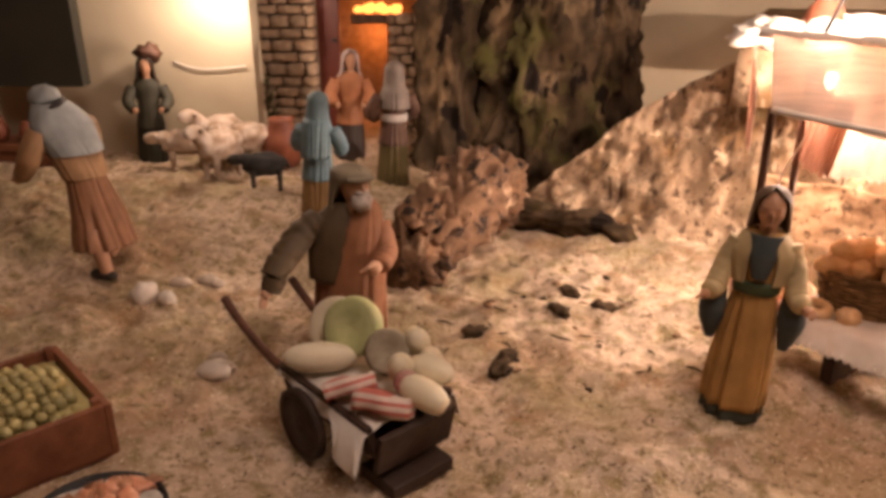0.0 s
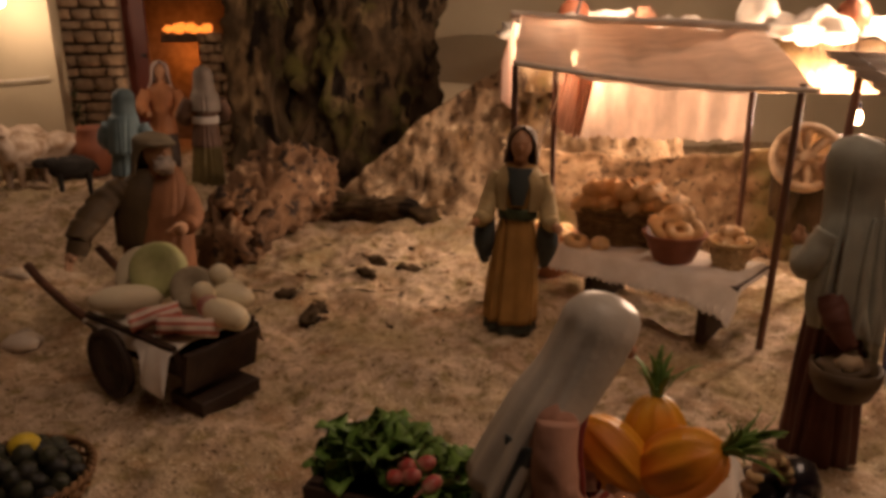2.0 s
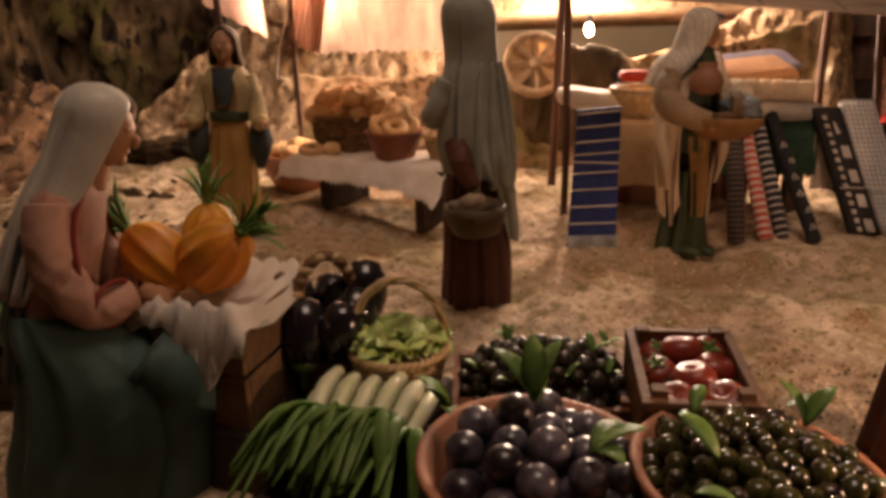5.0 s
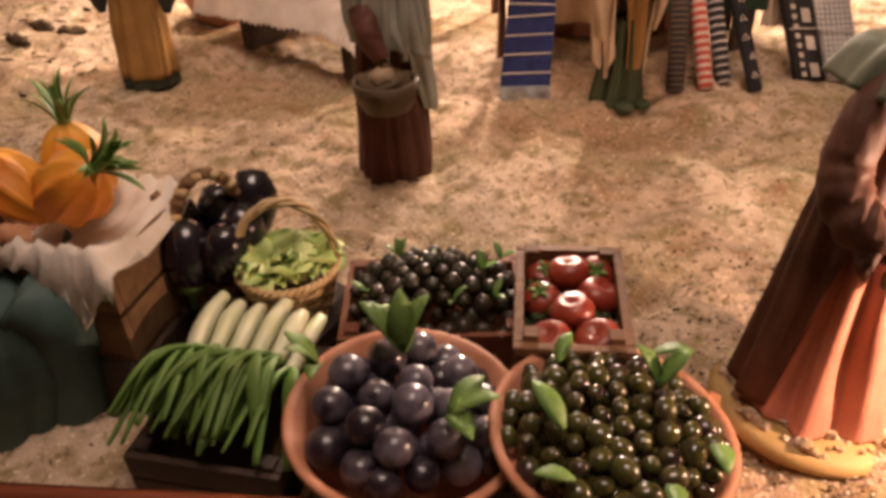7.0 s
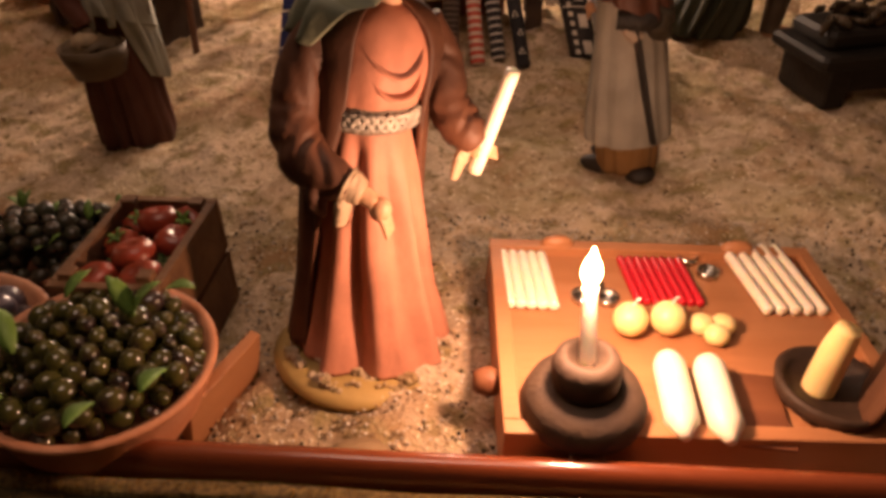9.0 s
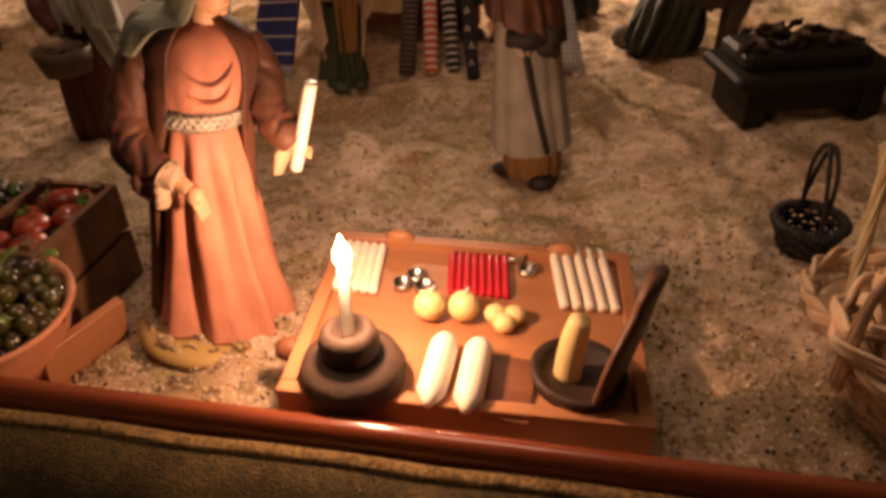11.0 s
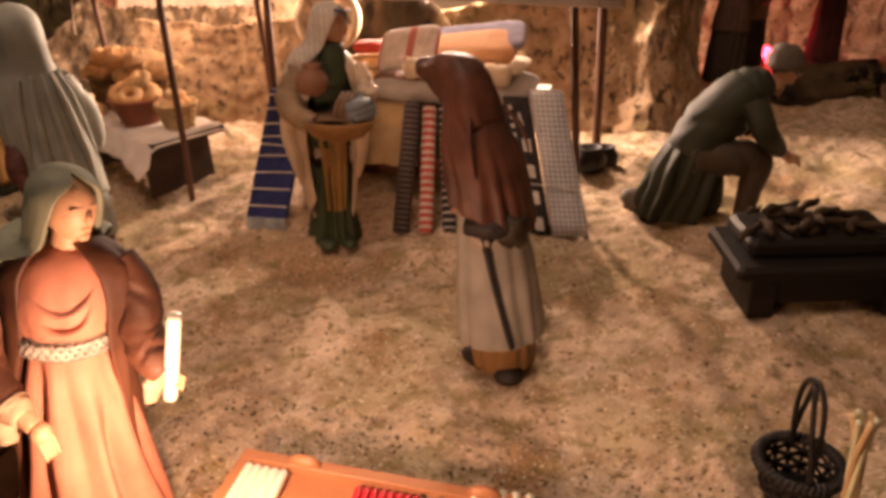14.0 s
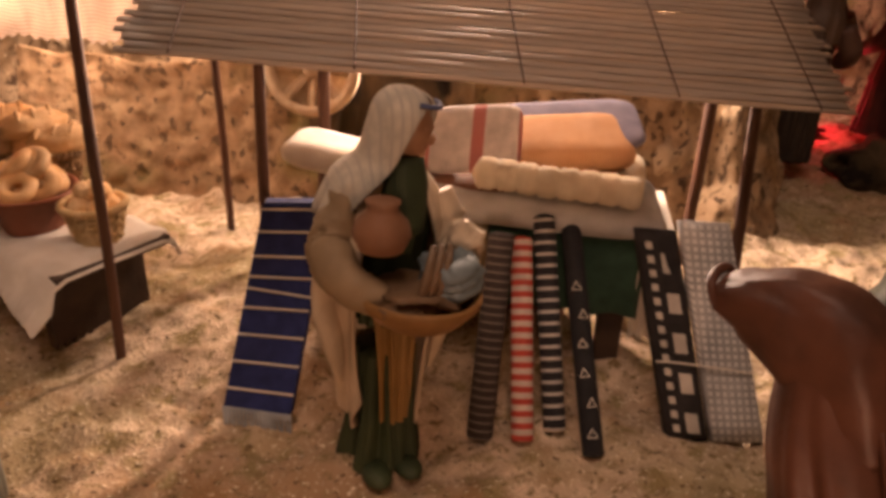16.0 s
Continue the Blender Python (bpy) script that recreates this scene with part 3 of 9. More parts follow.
rnd = random.Random(77)
for k in range(8):
    a = radians(-100 + 27 * k)
    p = Vector((-0.072 + 0.055 * math.cos(a), 1.075 + 0.010 * math.sin(a * 2), ground(-0.07, 1.07) + 0.050 + 0.042 * math.sin(a)))
    q = p + Vector((0.02 * math.cos(a) + rnd.uniform(-0.01, 0.01), 0.075 + rnd.uniform(0, 0.05), rnd.uniform(-0.01, 0.03)))
    s = Shape().loft(rough_lump([((p.lerp(q, j / 15) + Vector((0.008 * math.sin(j * 0.5 + k), 0, 0.006 * math.sin(j * 0.8 + k)))), 0.013 - 0.006 * abs(j / 7.5 - 1), 0.011 - 0.005 * abs(j / 7.5 - 1), (1, 0, 0), (0, 0, 1)) for j in range(16)], 16, 0.004, 60, k * 3.0))
    solo("root_stub", s, DRIFT, None, "gnarled pale root stub on the driftwood log", "root", "root stubs")

# dark hollow branch at the foot of the bank
rings = []
for i in range(36):
    k = i / 35
    c = Vector((0.085, 1.40, 0)).lerp(Vector((0.30, 1.285, 0)), k)
    r = 0.034 - 0.016 * k - 0.012 * step(0.94, 1.0, k) - 0.012 * step(0.06, 0.0, k)
    rings.append(((c.x, c.y, ground(c.x, c.y) + r * 0.7), r, r, (0.47, 0.88, 0), (0, 0, 1)))
s = Shape().loft(rough_lump(rings, 70, 0.008, 30, 8.1, 0.012, (0.4, 1, 1)))
solo("bark_branch", s, BARK, None, "dark bark branch lying at the foot of the bank", "branch")


def cork_wall(name, line, seed, label, thick=0.06, bank=False):
    """A cork slab stood on edge: line of (x, y, height, lean)."""
    rows = smooth_rows(line, 150)
    rings = []
    for x, y, h, lean in rows:
        g = ground(x, y) - 0.01
        ring = []
        for j in range(64):
            k = j / 63
            # front face up, over the crest, and down the back
            if k < 0.62:
                q = k / 0.62
                py, pz = lean * math.sin(q * 1.57), h * q
            else:
                q = (k - 0.62) / 0.38
                py, pz = lean + thick * math.sin(q * 1.57), h * (1 - q)
            p = Vector((x + py * 0.3, y + py, g + pz))
            n1 = noise.noise(p * 16 + Vector((seed, 0, 0))) * 0.020 + noise.noise(p * 42 + Vector((0, seed, 0))) * 0.011 + noise.noise(p * 90) * 0.005
            if bank:
                n1 = noise.noise(p * 9 + Vector((seed, 0, 0))) * 0.012 + noise.noise(p * 38) * 0.006 + noise.noise(p * 95) * 0.004
            n1 -= (0.006 if bank else 0.016) * max(0, noise.noise(Vector((p.x * 60, p.y * 60, p.z * 26)) + Vector((seed, 1, 2))) - 0.1)
            ring.append(p + Vector((-0.25 * n1, -n1, 0.35 * n1)))
        rings.append(ring)
    s = Shape().loft(rings)
    return solo(name, s, CORKBANK if bank else CORK, None, label, "cork rock")


cork_wall("cork_rock", [(0.085, 1.43, 0.01, 0.02), (0.15, 1.40, 0.085, 0.06), (0.26, 1.35, 0.185, 0.10), (0.38, 1.30, 0.265, 0.14), (0.50, 1.23, 0.345, 0.16), (0.60, 1.17, 0.34, 0.16), (0.72, 1.12, 0.22, 0.12)], 1.0, "large pale cork-bark rock with dark pits, sloping up", 0.12)
cork_wall("cork_bank", [(0.42, 1.10, 0.17, 0.05), (0.60, 1.02, 0.17, 0.05), (0.80, 0.94, 0.178, 0.05), (1.0, 0.86, 0.190, 0.05), (1.2, 0.76, 0.235, 0.06)], 4.0, "long low bank of brown cork behind the stalls", 0.10, True)
cork_wall("cork_cliff", [(1.02, 0.90, 0.15, 0.04), (1.12, 0.82, 0.25, 0.08), (1.22, 0.73, 0.27, 0.09), (1.30, 0.76, 0.28, 0.09), (1.36, 0.86, 0.30, 0.08)], 8.0, "pitted cork cliff standing beside the cloth stall", 0.10)
cork_wall("cork_cliff", [(1.45, 1.30, 0.3, 0.05), (1.7, 1.26, 0.36, 0.06), (1.95, 1.1, 0.34, 0.06), (2.2, 0.8, 0.3, 0.06)], 12.0, "dark cork cliff behind the camp fire", 0.10)
cork_wall("cork_bank", [(1.62, 0.70, 0.05, 0.05), (1.75, 0.62, 0.08, 0.07), (1.9, 0.5, 0.06, 0.05)], 15.0, "low mossy cork bank at the edge of the path", 0.12, True)

rows = smooth_rows([(0.775, 0.975, 0.170, 0.02), (0.80, 0.962, 0.198, 0.03), (0.86, 0.936, 0.200, 0.03), (0.93, 0.906, 0.194, 0.02), (0.955, 0.894, 0.16, 0.02)], 90)
rings = []
for x, y, h, _ in rows:
    c = h * 0.5
    rings.append(((x, y + 0.02, ground(x, y) + c - 0.01), c + 0.01, 0.020, (0, 0, 1), (0.35, 0.93, 0)))
solo("bark_ridge", Shape().loft(rough_lump(rings, 60, 0.008, 24, 6.3, 0.014, (1, 1, 0.5))), BARK, None, "dark ridge of bark standing on the cork bank", "bark")

# upper terrace above the stalls
s = Shape()
rings = []
for i in range(40):
    k = i / 39
    x, y = 0.40 + 1.35 * k, 1.22 - 0.42 * k
    n1 = 0.015 * noise.noise(Vector((x * 9, y * 9, 1)))
    rings.append([(x, y + n1, 0.25), (x, y - 0.01 + n1, 0.335 + n1), (x + 0.02, y + 0.03, 0.345 + n1), (x + 0.1, y + 0.25, 0.35), (x + 0.25, y + 0.55, 0.36), (x + 0.25, y + 0.55, 0.2)])
s.loft(rings)
solo("terrace", s, CORK, None, "upper cork terrace above the market stalls", "terrace", kind="structure")

# ---- cast and painted figures, each one plain mesh ----
class Figure(Shape):
    """A draped figure one unit high that faces -y."""

    def __init__(self, seed=0):
        self.v, self.f, self.s = [], [], []
        self.seed, self.pleats = seed, None

    def creases(self):
        """Hanging folds of this figure's cloth: angle, width, depth, drift and where each begins."""
        r = random.Random(int(self.seed * 977) + 5)
        out, a = [], r.uniform(0, 1)
        while a < TAU:
            out.append((a, r.uniform(0.05, 0.17), r.uniform(0.25, 1.3), r.uniform(-0.5, 0.5), r.uniform(0.2, 1.0)))
            a += r.uniform(0.25, 0.85)
        return out

    def fold(self, a, z, amp):
        if not self.pleats:
            self.pleats = self.creases()
        p = Vector((1.3 * math.cos(a) + self.seed, 1.3 * math.sin(a) - self.seed, 2.2 * z))
        k = 0.55 * noise.noise(p) + 0.22 * noise.noise(p * 2.9)
        sway = 0.10 * noise.noise(p * 1.9 + Vector((4, 2, 9)))
        for c, w, d, drift, upto in self.pleats:
            q = (a - c - drift * (z - 0.3) - sway + math.pi) % TAU - math.pi
            if abs(q) < 3.2 * w:
                fade = 1.0 if z < upto else max(0.0, 1 - (z - upto) * 7)
                k -= fade * d * math.exp(-(q / w) ** 2)
                k += fade * 0.35 * d * math.exp(-((abs(q) - 2.0 * w) / w) ** 2)
        return 1 + amp * k

    def robe(self, levels, slot, n=112, count=34):
        """Levels of (z, cx, cy, rx, ry, depth of folds)."""
        rings = []
        for z, cx, cy, rx, ry, amp in smooth_rows(levels, count):
            rings.append([(cx + rx * self.fold(TAU * j / n, z, amp) * math.cos(TAU * j / n), cy + ry * self.fold(TAU * j / n, z, amp) * math.sin(TAU * j / n), z) for j in range(n)])
        return self.loft(rings, slot)

    def drape(self, levels, slot, thick=0.012, n=84, count=34):
        """An open shell: levels of (z, cx, cy, rx, ry, fold, from, to), in degrees; -90 is the front."""
        rings = []
        for z, cx, cy, rx, ry, amp, a0, a1 in smooth_rows(levels, count):
            angles = [radians(a0 + (a1 - a0) * j / (n - 1)) for j in range(n)]
            outer = [(cx + rx * self.fold(a, z, amp) * math.cos(a), cy + ry * self.fold(a, z, amp) * math.sin(a), z) for a in angles]
            inner = [(cx + (rx - thick) * self.fold(a, z, amp) * math.cos(a), cy + (ry - thick) * self.fold(a, z, amp) * math.sin(a), z) for a in reversed(angles)]
            rings.append(outer + inner)
        return self.loft(rings, slot)

    def limb(self, path, radii, slot, seg=22, wrinkle=0.05, flat=1.0, crease=0.2):
        """A clothed limb, creased across where it bends."""
        rows = smooth_rows(np.hstack([np.array(path, float), np.array(radii, float).reshape(-1, 1)]), 9 * len(path))
        r = random.Random(int(self.seed * 131 + path[0][0] * 1000))
        marks = [(r.uniform(0.05, 0.98), r.uniform(0.018, 0.04), r.uniform(0.2, 0.8) * crease, r.uniform(0, TAU), r.uniform(-0.24, 0.24)) for _ in range(3 + 2 * len(path))]
        start, n = len(self.v), len(rows)
        self.tube(rows[:, :3], rows[:, 3], slot, seg, count=n, flat=flat)
        for i in range(n):
            c, s = Vector(rows[i][:3]), i / (n - 1)
            for j in range(seg):
                a = TAU * j / seg
                k = 1 + wrinkle * 1.6 * noise.noise(Vector((math.cos(a) + self.seed, math.sin(a), s * 5)))
                for m, w, d, th, slant in marks:
                    q = (s - m - slant * math.cos(a - th - 1.2)) / w
                    if abs(q) < 3:
                        k -= d * max(0.0, 0.05 + 0.95 * math.cos(a - th)) * (math.exp(-q * q) - 0.4 * math.exp(-(abs(q) - 1.8) ** 2))
                v = self.v[start + i * seg + j]
                self.v[start + i * seg + j] = tuple(c + (Vector(v) - c) * k)
        return self

    def head(self, c, r, slot, nose=True):
        x, y, z = c
        self.ball(c, (r * 0.80, r * 0.92, r * 1.12), slot, 20, 14)
        self.ball((x, y - r * 0.12, z - r * 0.55), (r * 0.58, r * 0.72, r * 0.6), slot, 14, 8)
        if nose:
            self.ball((x, y - r * 0.95, z - r * 0.08), (r * 0.13, r * 0.2, r * 0.26), slot, 8, 6)
            self.ball((x, y - r * 0.72, z + r * 0.30), (r * 0.55, r * 0.17, r * 0.12), slot, 12, 8)
            self.ball((x, y - r * 0.78, z - r * 0.48), (r * 0.22, r * 0.12, r * 0.08), slot, 10, 6)
            self.ball((x, y - r * 0.66, z - r * 0.82), (r * 0.26, r * 0.2, r * 0.2), slot, 10, 6)
        self.tube([(x, y + 0.01, z - r * 0.8), (x, y + 0.015, z - r * 1.9)], [r * 0.5, r * 0.62], slot, 12)
        return self

    def hand(self, c, way, r, slot):
        c, way = Vector(c), Vector(way).normalized()
        side = way.orthogonal().normalized()
        self.ball(c, (r, r, r * 1.1), slot, 12, 8)
        for k in (-1.2, -0.4, 0.4, 1.2):
            b = c + side * (k * r * 0.5)
            self.tube([b, b + way * r * 1.2, b + way * r * 2.1 + Vector((0, 0, -r * 0.5))], [r * 0.3, r * 0.28, r * 0.2], slot, 6)
        return self

    def hood(self, c, r, slot, drop=0.2, spread=1.5, back=0.3, amp=0.02, gap=62):
        """A veil over the head, open at the face and falling on the shoulders."""
        x, y, z = c
        q = -90
        lv = [(z - drop - back, x, y + 0.05, r * spread * 1.05, r * spread * 0.95, amp * 3, q + gap * 1.5, q + 360 - gap * 1.5),
              (z - drop, x, y + 0.03, r * spread, r * spread * 0.9, amp * 2, q + gap * 1.2, q + 360 - gap * 1.2),
              (z - r * 1.3, x, y + 0.01, r * 1.22, r * 1.18, amp, q + gap, q + 360 - gap),
              (z - r * 0.2, x, y, r * 1.1, r * 1.2, amp, q + gap * 0.9, q + 360 - gap * 0.9),
              (z + r * 0.55, x, y, r * 1.02, r * 1.14, 0.0, q + gap * 0.7, q + 360 - gap * 0.7),
              (z + r * 1.05, x, y, r * 0.68, r * 0.78, 0.0, q + gap * 0.25, q + 360 - gap * 0.25),
              (z + r * 1.26, x, y, r * 0.16, r * 0.2, 0.0, q + 2, q + 358)]
        return self.drape(lv, slot)

    def turned(self, start, c, deg, nod=0.0):
        """Turns what was added since start round the upright through c, then nods it."""
        m = Matrix.Translation(c) @ Matrix.Rotation(radians(deg), 4, "Z") @ Matrix.Rotation(radians(nod), 4, "X") @ Matrix.Translation(-Vector(c))
        self.v[start:] = [tuple(m @ Vector(p)) for p in self.v[start:]]
        return self

    def stand(self, name, mats, h, x, y, rz, label, lean=(0, 2.5), lift=0.0, sink=0.004):
        self.moved(Matrix.Diagonal((h, h, h, 1)))
        m = pose(x, y, ground(x, y) - sink + lift, lean[0], lean[1], 0) @ pose(0, 0, 0, 0, 0, rz)
        return solo(name, self, mats, m, label, "figurine", "market figures")


# woman with a candle
CANDLE_LOW, CANDLE_TOP = Vector((0.646, 0.069, 0.124)), Vector((0.660, 0.058, 0.178))
CANDLEWOMAN = (0.582, 0.079, 5)
f = Figure(1)
stand_at = pose(CANDLEWOMAN[0], CANDLEWOMAN[1], ground(*CANDLEWOMAN[:2]) - 0.003, -3, 8, 0) @ pose(0, 0, 0, 0, 0, CANDLEWOMAN[2])
grip = (stand_at.inverted() @ CANDLE_LOW.lerp(CANDLE_TOP, 0.26)) / 0.243
f.lathe([(0.20, 0.0), (0.205, 0.015), (0.19, 0.03), (0.16, 0.04)], 4, 40)
for j in range(150):
    a, q = TAU * j * 0.382, 0.6 + 0.4 * abs(math.sin(j * 7.3))
    f.ball((0.178 * q * math.cos(a), 0.178 * q * math.sin(a), 0.040 + 0.008 * math.sin(j * 3.1)), 0.009 + 0.004 * math.sin(j * 5), 5, 6, 4)
f.robe([(0.045, 0.026, -0.005, 0.168, 0.150, 0.20), (0.10, 0.022, -0.004, 0.154, 0.138, 0.24), (0.2, 0.012, -0.002, 0.134, 0.120, 0.26), (0.35, 0.004, 0, 0.110, 0.098, 0.25), (0.48, -0.004, 0, 0.092, 0.082, 0.20), (0.555, -0.008, 0, 0.080, 0.070, 0.09), (0.59, -0.008, 0, 0.077, 0.067, 0.03), (0.625, -0.006, -0.004, 0.088, 0.080, 0.06), (0.68, -0.004, -0.008, 0.096, 0.086, 0.07), (0.73, 0, -0.004, 0.096, 0.078, 0.05), (0.775, 0, 0.002, 0.080, 0.062, 0.02), (0.80, 0, 0.006, 0.046, 0.042, 0)], 0, n=140, count=64)
for k, dip in enumerate((0.646, 0.684)):
    f.tube([(-0.058, -0.060, 0.735), (-0.030, -0.086, dip + 0.016), (0.006, -0.092, dip), (0.042, -0.084, dip + 0.018), (0.062, -0.056, 0.735)], [0.004, 0.010, 0.013, 0.010, 0.004], 0, 12, flat=0.4)
f.robe([(0.570, -0.008, -0.002, 0.084, 0.074, 0.0), (0.576, -0.008, -0.003, 0.090, 0.079, 0.0), (0.616, -0.008, -0.003, 0.091, 0.080, 0.0), (0.622, -0.008, -0.002, 0.084, 0.075, 0.0)], 8, count=8)
for ph in (0, 2.1, 4.2):
    f.tube([(-0.008 + 0.0925 * math.cos(q), -0.003 + 0.082 * math.sin(q), 0.596 + 0.014 * math.sin(11 * q + ph)) for q in [TAU * j / 88 for j in range(89)]], [0.0062] * 89, 3, 6, 89)
f.drape([(0.065, -0.012, 0.035, 0.150, 0.128, 0.16, -14, 196), (0.3, -0.012, 0.026, 0.132, 0.112, 0.16, -22, 204), (0.48, -0.010, 0.018, 0.122, 0.100, 0.15, -34, 216), (0.60, -0.006, 0.012, 0.118, 0.094, 0.12, -44, 226), (0.69, 0, 0.008, 0.126, 0.092, 0.11, -50, 232), (0.745, 0, 0.006, 0.128, 0.086, 0.07, -54, 236), (0.785, 0, 0.008, 0.104, 0.072, 0.04, -60, 240), (0.812, 0, 0.012, 0.062, 0.052, 0.02, -66, 246)], 1, n=110, count=60)
CUFF = 7
# right sleeve, bent over the hip
f.limb([(-0.098, 0.012, 0.762), (-0.140, 0.010, 0.69), (-0.160, 0.000, 0.60), (-0.158, -0.040, 0.535), (-0.122, -0.090, 0.505), (-0.092, -0.118, 0.492)], [0.036, 0.042, 0.045, 0.047, 0.041, 0.033], 1, seg=36, crease=0.26, wrinkle=0.02)
f.limb([(-0.130, -0.078, 0.515), (-0.142, -0.080, 0.465), (-0.132, -0.085, 0.425)], [0.044, 0.036, 0.010], 1, flat=0.5)
f.limb([(-0.098, -0.110, 0.500), (-0.104, -0.116, 0.462), (-0.112, -0.116, 0.420)], [0.024, 0.030, 0.020], CUFF, seg=30, flat=0.5, crease=0.5)
f.limb([(-0.100, -0.112, 0.496), (-0.075, -0.132, 0.484)], [0.037, 0.024], CUFF)
f.limb([(-0.085, -0.125, 0.488), (-0.056, -0.145, 0.470)], [0.019, 0.017], 2, crease=0)
f.hand((-0.046, -0.148, 0.455), (0.42, -0.15, -0.9), 0.022, 2)
# left sleeve, held out with the candle
gx, gy, gz = grip
f.limb([(0.098, 0.012, 0.762), (0.134, -0.005, 0.69), (0.142, -0.040, 0.605), (0.5 * (0.142 + gx), 0.5 * (-0.040 + gy) - 0.008, 0.5 * (0.585 + gz)), (0.25 * 0.142 + 0.75 * gx, 0.25 * -0.040 + 0.75 * gy, 0.22 * 0.585 + 0.78 * gz)], [0.036, 0.041, 0.043, 0.041, 0.031], 1, seg=36, crease=0.26, wrinkle=0.02)
w = Vector((0.142, -0.040, 0.585)).lerp(grip, 0.72)
f.limb([w, w.lerp(grip, 0.35)], [0.036, 0.025], CUFF)
f.limb([tuple(w + Vector((0, 0.004, 0.008))), tuple(w + Vector((-0.018, 0.008, -0.040))), tuple(w + Vector((-0.030, 0.012, -0.088)))], [0.024, 0.028, 0.016], CUFF, seg=30, flat=0.5, crease=0.5)
f.limb([tuple(w.lerp(grip, 0.2)), tuple(w.lerp(grip, 0.85) - Vector((0, 0, 0.008)))], [0.018, 0.015], 2, crease=0)
f.hand(tuple(grip - Vector((0.004, -0.010, 0.014))), (0.7, -0.5, 0.25), 0.018, 2)
n0 = len(f.v)
f.head((0.012, -0.030, 0.885), 0.056, 2)
f.hood((0.008, -0.016, 0.890), 0.061, 6, 0.095, 2.0, 0.075, 0.10, 68)
f.turned(n0, (0.010, -0.008, 0.88), 44, 8)
f.stand("candle_seller_figure", [paint("salmon_dress", (0.60, 0.25, 0.165)), paint("brown_mantle", (0.115, 0.045, 0.024), 0.5, 0.6), SKINPALE, BELT, paint("ochre_base", (0.42, 0.28, 0.10)), SAND, paint("grey_green_veil", (0.22, 0.24, 0.17)), paint("cream_cuff", (0.50, 0.36, 0.24)), paint("dull_belt", (0.26, 0.20, 0.15))], 0.243, *CANDLEWOMAN, "painted woman figurine, salmon dress, brown mantle and green veil", lean=(-3, 8), lift=0.001)

# sitting fruit seller
f = Figure(2)
f.robe([(-0.13, 0.02, -0.12, 0.21, 0.24, 0.14), (0.0, 0.02, -0.12, 0.22, 0.25, 0.14), (0.12, 0.01, -0.13, 0.21, 0.25, 0.13), (0.27, 0.0, -0.11, 0.19, 0.235, 0.10), (0.36, 0.0, -0.05, 0.17, 0.19, 0.06), (0.42, 0, 0.01, 0.13, 0.12, 0.04)], 0)
f.limb([(0.08, -0.26, 0.33), (0.09, -0.34, 0.28), (0.09, -0.35, 0.12), (0.09, -0.35, -0.10)], [0.09, 0.085, 0.075, 0.07], 0)
f.limb([(-0.08, -0.22, 0.33), (-0.09, -0.31, 0.27), (-0.09, -0.32, 0.12), (-0.09, -0.32, -0.10)], [0.09, 0.085, 0.075, 0.07], 0)
f.ball((0.09, -0.39, -0.09), (0.045, 0.09, 0.035), 2, 12, 8)
f.ball((-0.09, -0.37, -0.09), (0.045, 0.09, 0.035), 2, 12, 8)
f.robe([(0.34, 0, 0.02, 0.12, 0.11, 0.05), (0.45, 0, 0.02, 0.112, 0.095, 0.06), (0.60, 0, 0.0, 0.115, 0.09, 0.05), (0.70, 0, -0.01, 0.118, 0.08, 0.04), (0.76, 0, -0.02, 0.07, 0.06, 0.0)], 1)
f.limb([(-0.11, 0, 0.70), (-0.14, -0.02, 0.57), (-0.12, -0.10, 0.46), (-0.06, -0.18, 0.48)], [0.048, 0.052, 0.05, 0.036], 1)
f.limb([(0.11, 0, 0.70), (0.14, -0.02, 0.57), (0.12, -0.10, 0.46), (0.06, -0.18, 0.48)], [0.048, 0.052, 0.05, 0.036], 1)
f.hand((-0.04, -0.21, 0.48), (0.3, -1, 0), 0.024, 2), f.hand((0.04, -0.21, 0.48), (-0.3, -1, 0), 0.024, 2)
n0 = len(f.v)
f.head((0, -0.075, 0.875), 0.072, 2)
f.hood((0, -0.055, 0.88), 0.080, 3, 0.22, 1.42, 0.22, 0.05, 58)
f.turned(n0, (0, -0.02, 0.78), 0, 10)
f.drape([(0.24, 0, 0.05, 0.11, 0.09, 0.14, 15, 165), (0.42, 0, 0.04, 0.115, 0.09, 0.12, 10, 170), (0.62, 0, 0.02, 0.118, 0.09, 0.08, 0, 180)], 4)
for sx in (-1, 1):
    f.tube([(sx * 0.075, -0.070, 0.735), (sx * 0.115, -0.058, 0.66), (sx * 0.150, -0.078, 0.56), (sx * 0.152, -0.088, 0.50)], [0.008, 0.011, 0.012, 0.010], 5, 8, flat=0.6)
    f.tube([(sx * (0.098 + 0.056 * math.cos(q)), -0.145 + 0.03 * math.cos(q), 0.468 + 0.056 * math.sin(q)) for q in [TAU * k / 12 for k in range(13)]], [0.007] * 13, 5, 6, 26)
f.stand("fruit_seller_figure", [paint("teal_skirt", (0.075, 0.13, 0.115)), paint("pink_blouse", (0.52, 0.29, 0.21)), SKIN, paint("white_veil", (0.62, 0.58, 0.50), 0.85, 0.4), paint("slate_cape", (0.10, 0.12, 0.12)), paint("crimson_stripe", (0.22, 0.03, 0.02))], 0.225, 0.147, 0.298, 78, "painted woman figurine sitting, white veil, striped blouse, teal skirt", lean=(0, 10), lift=0.020)

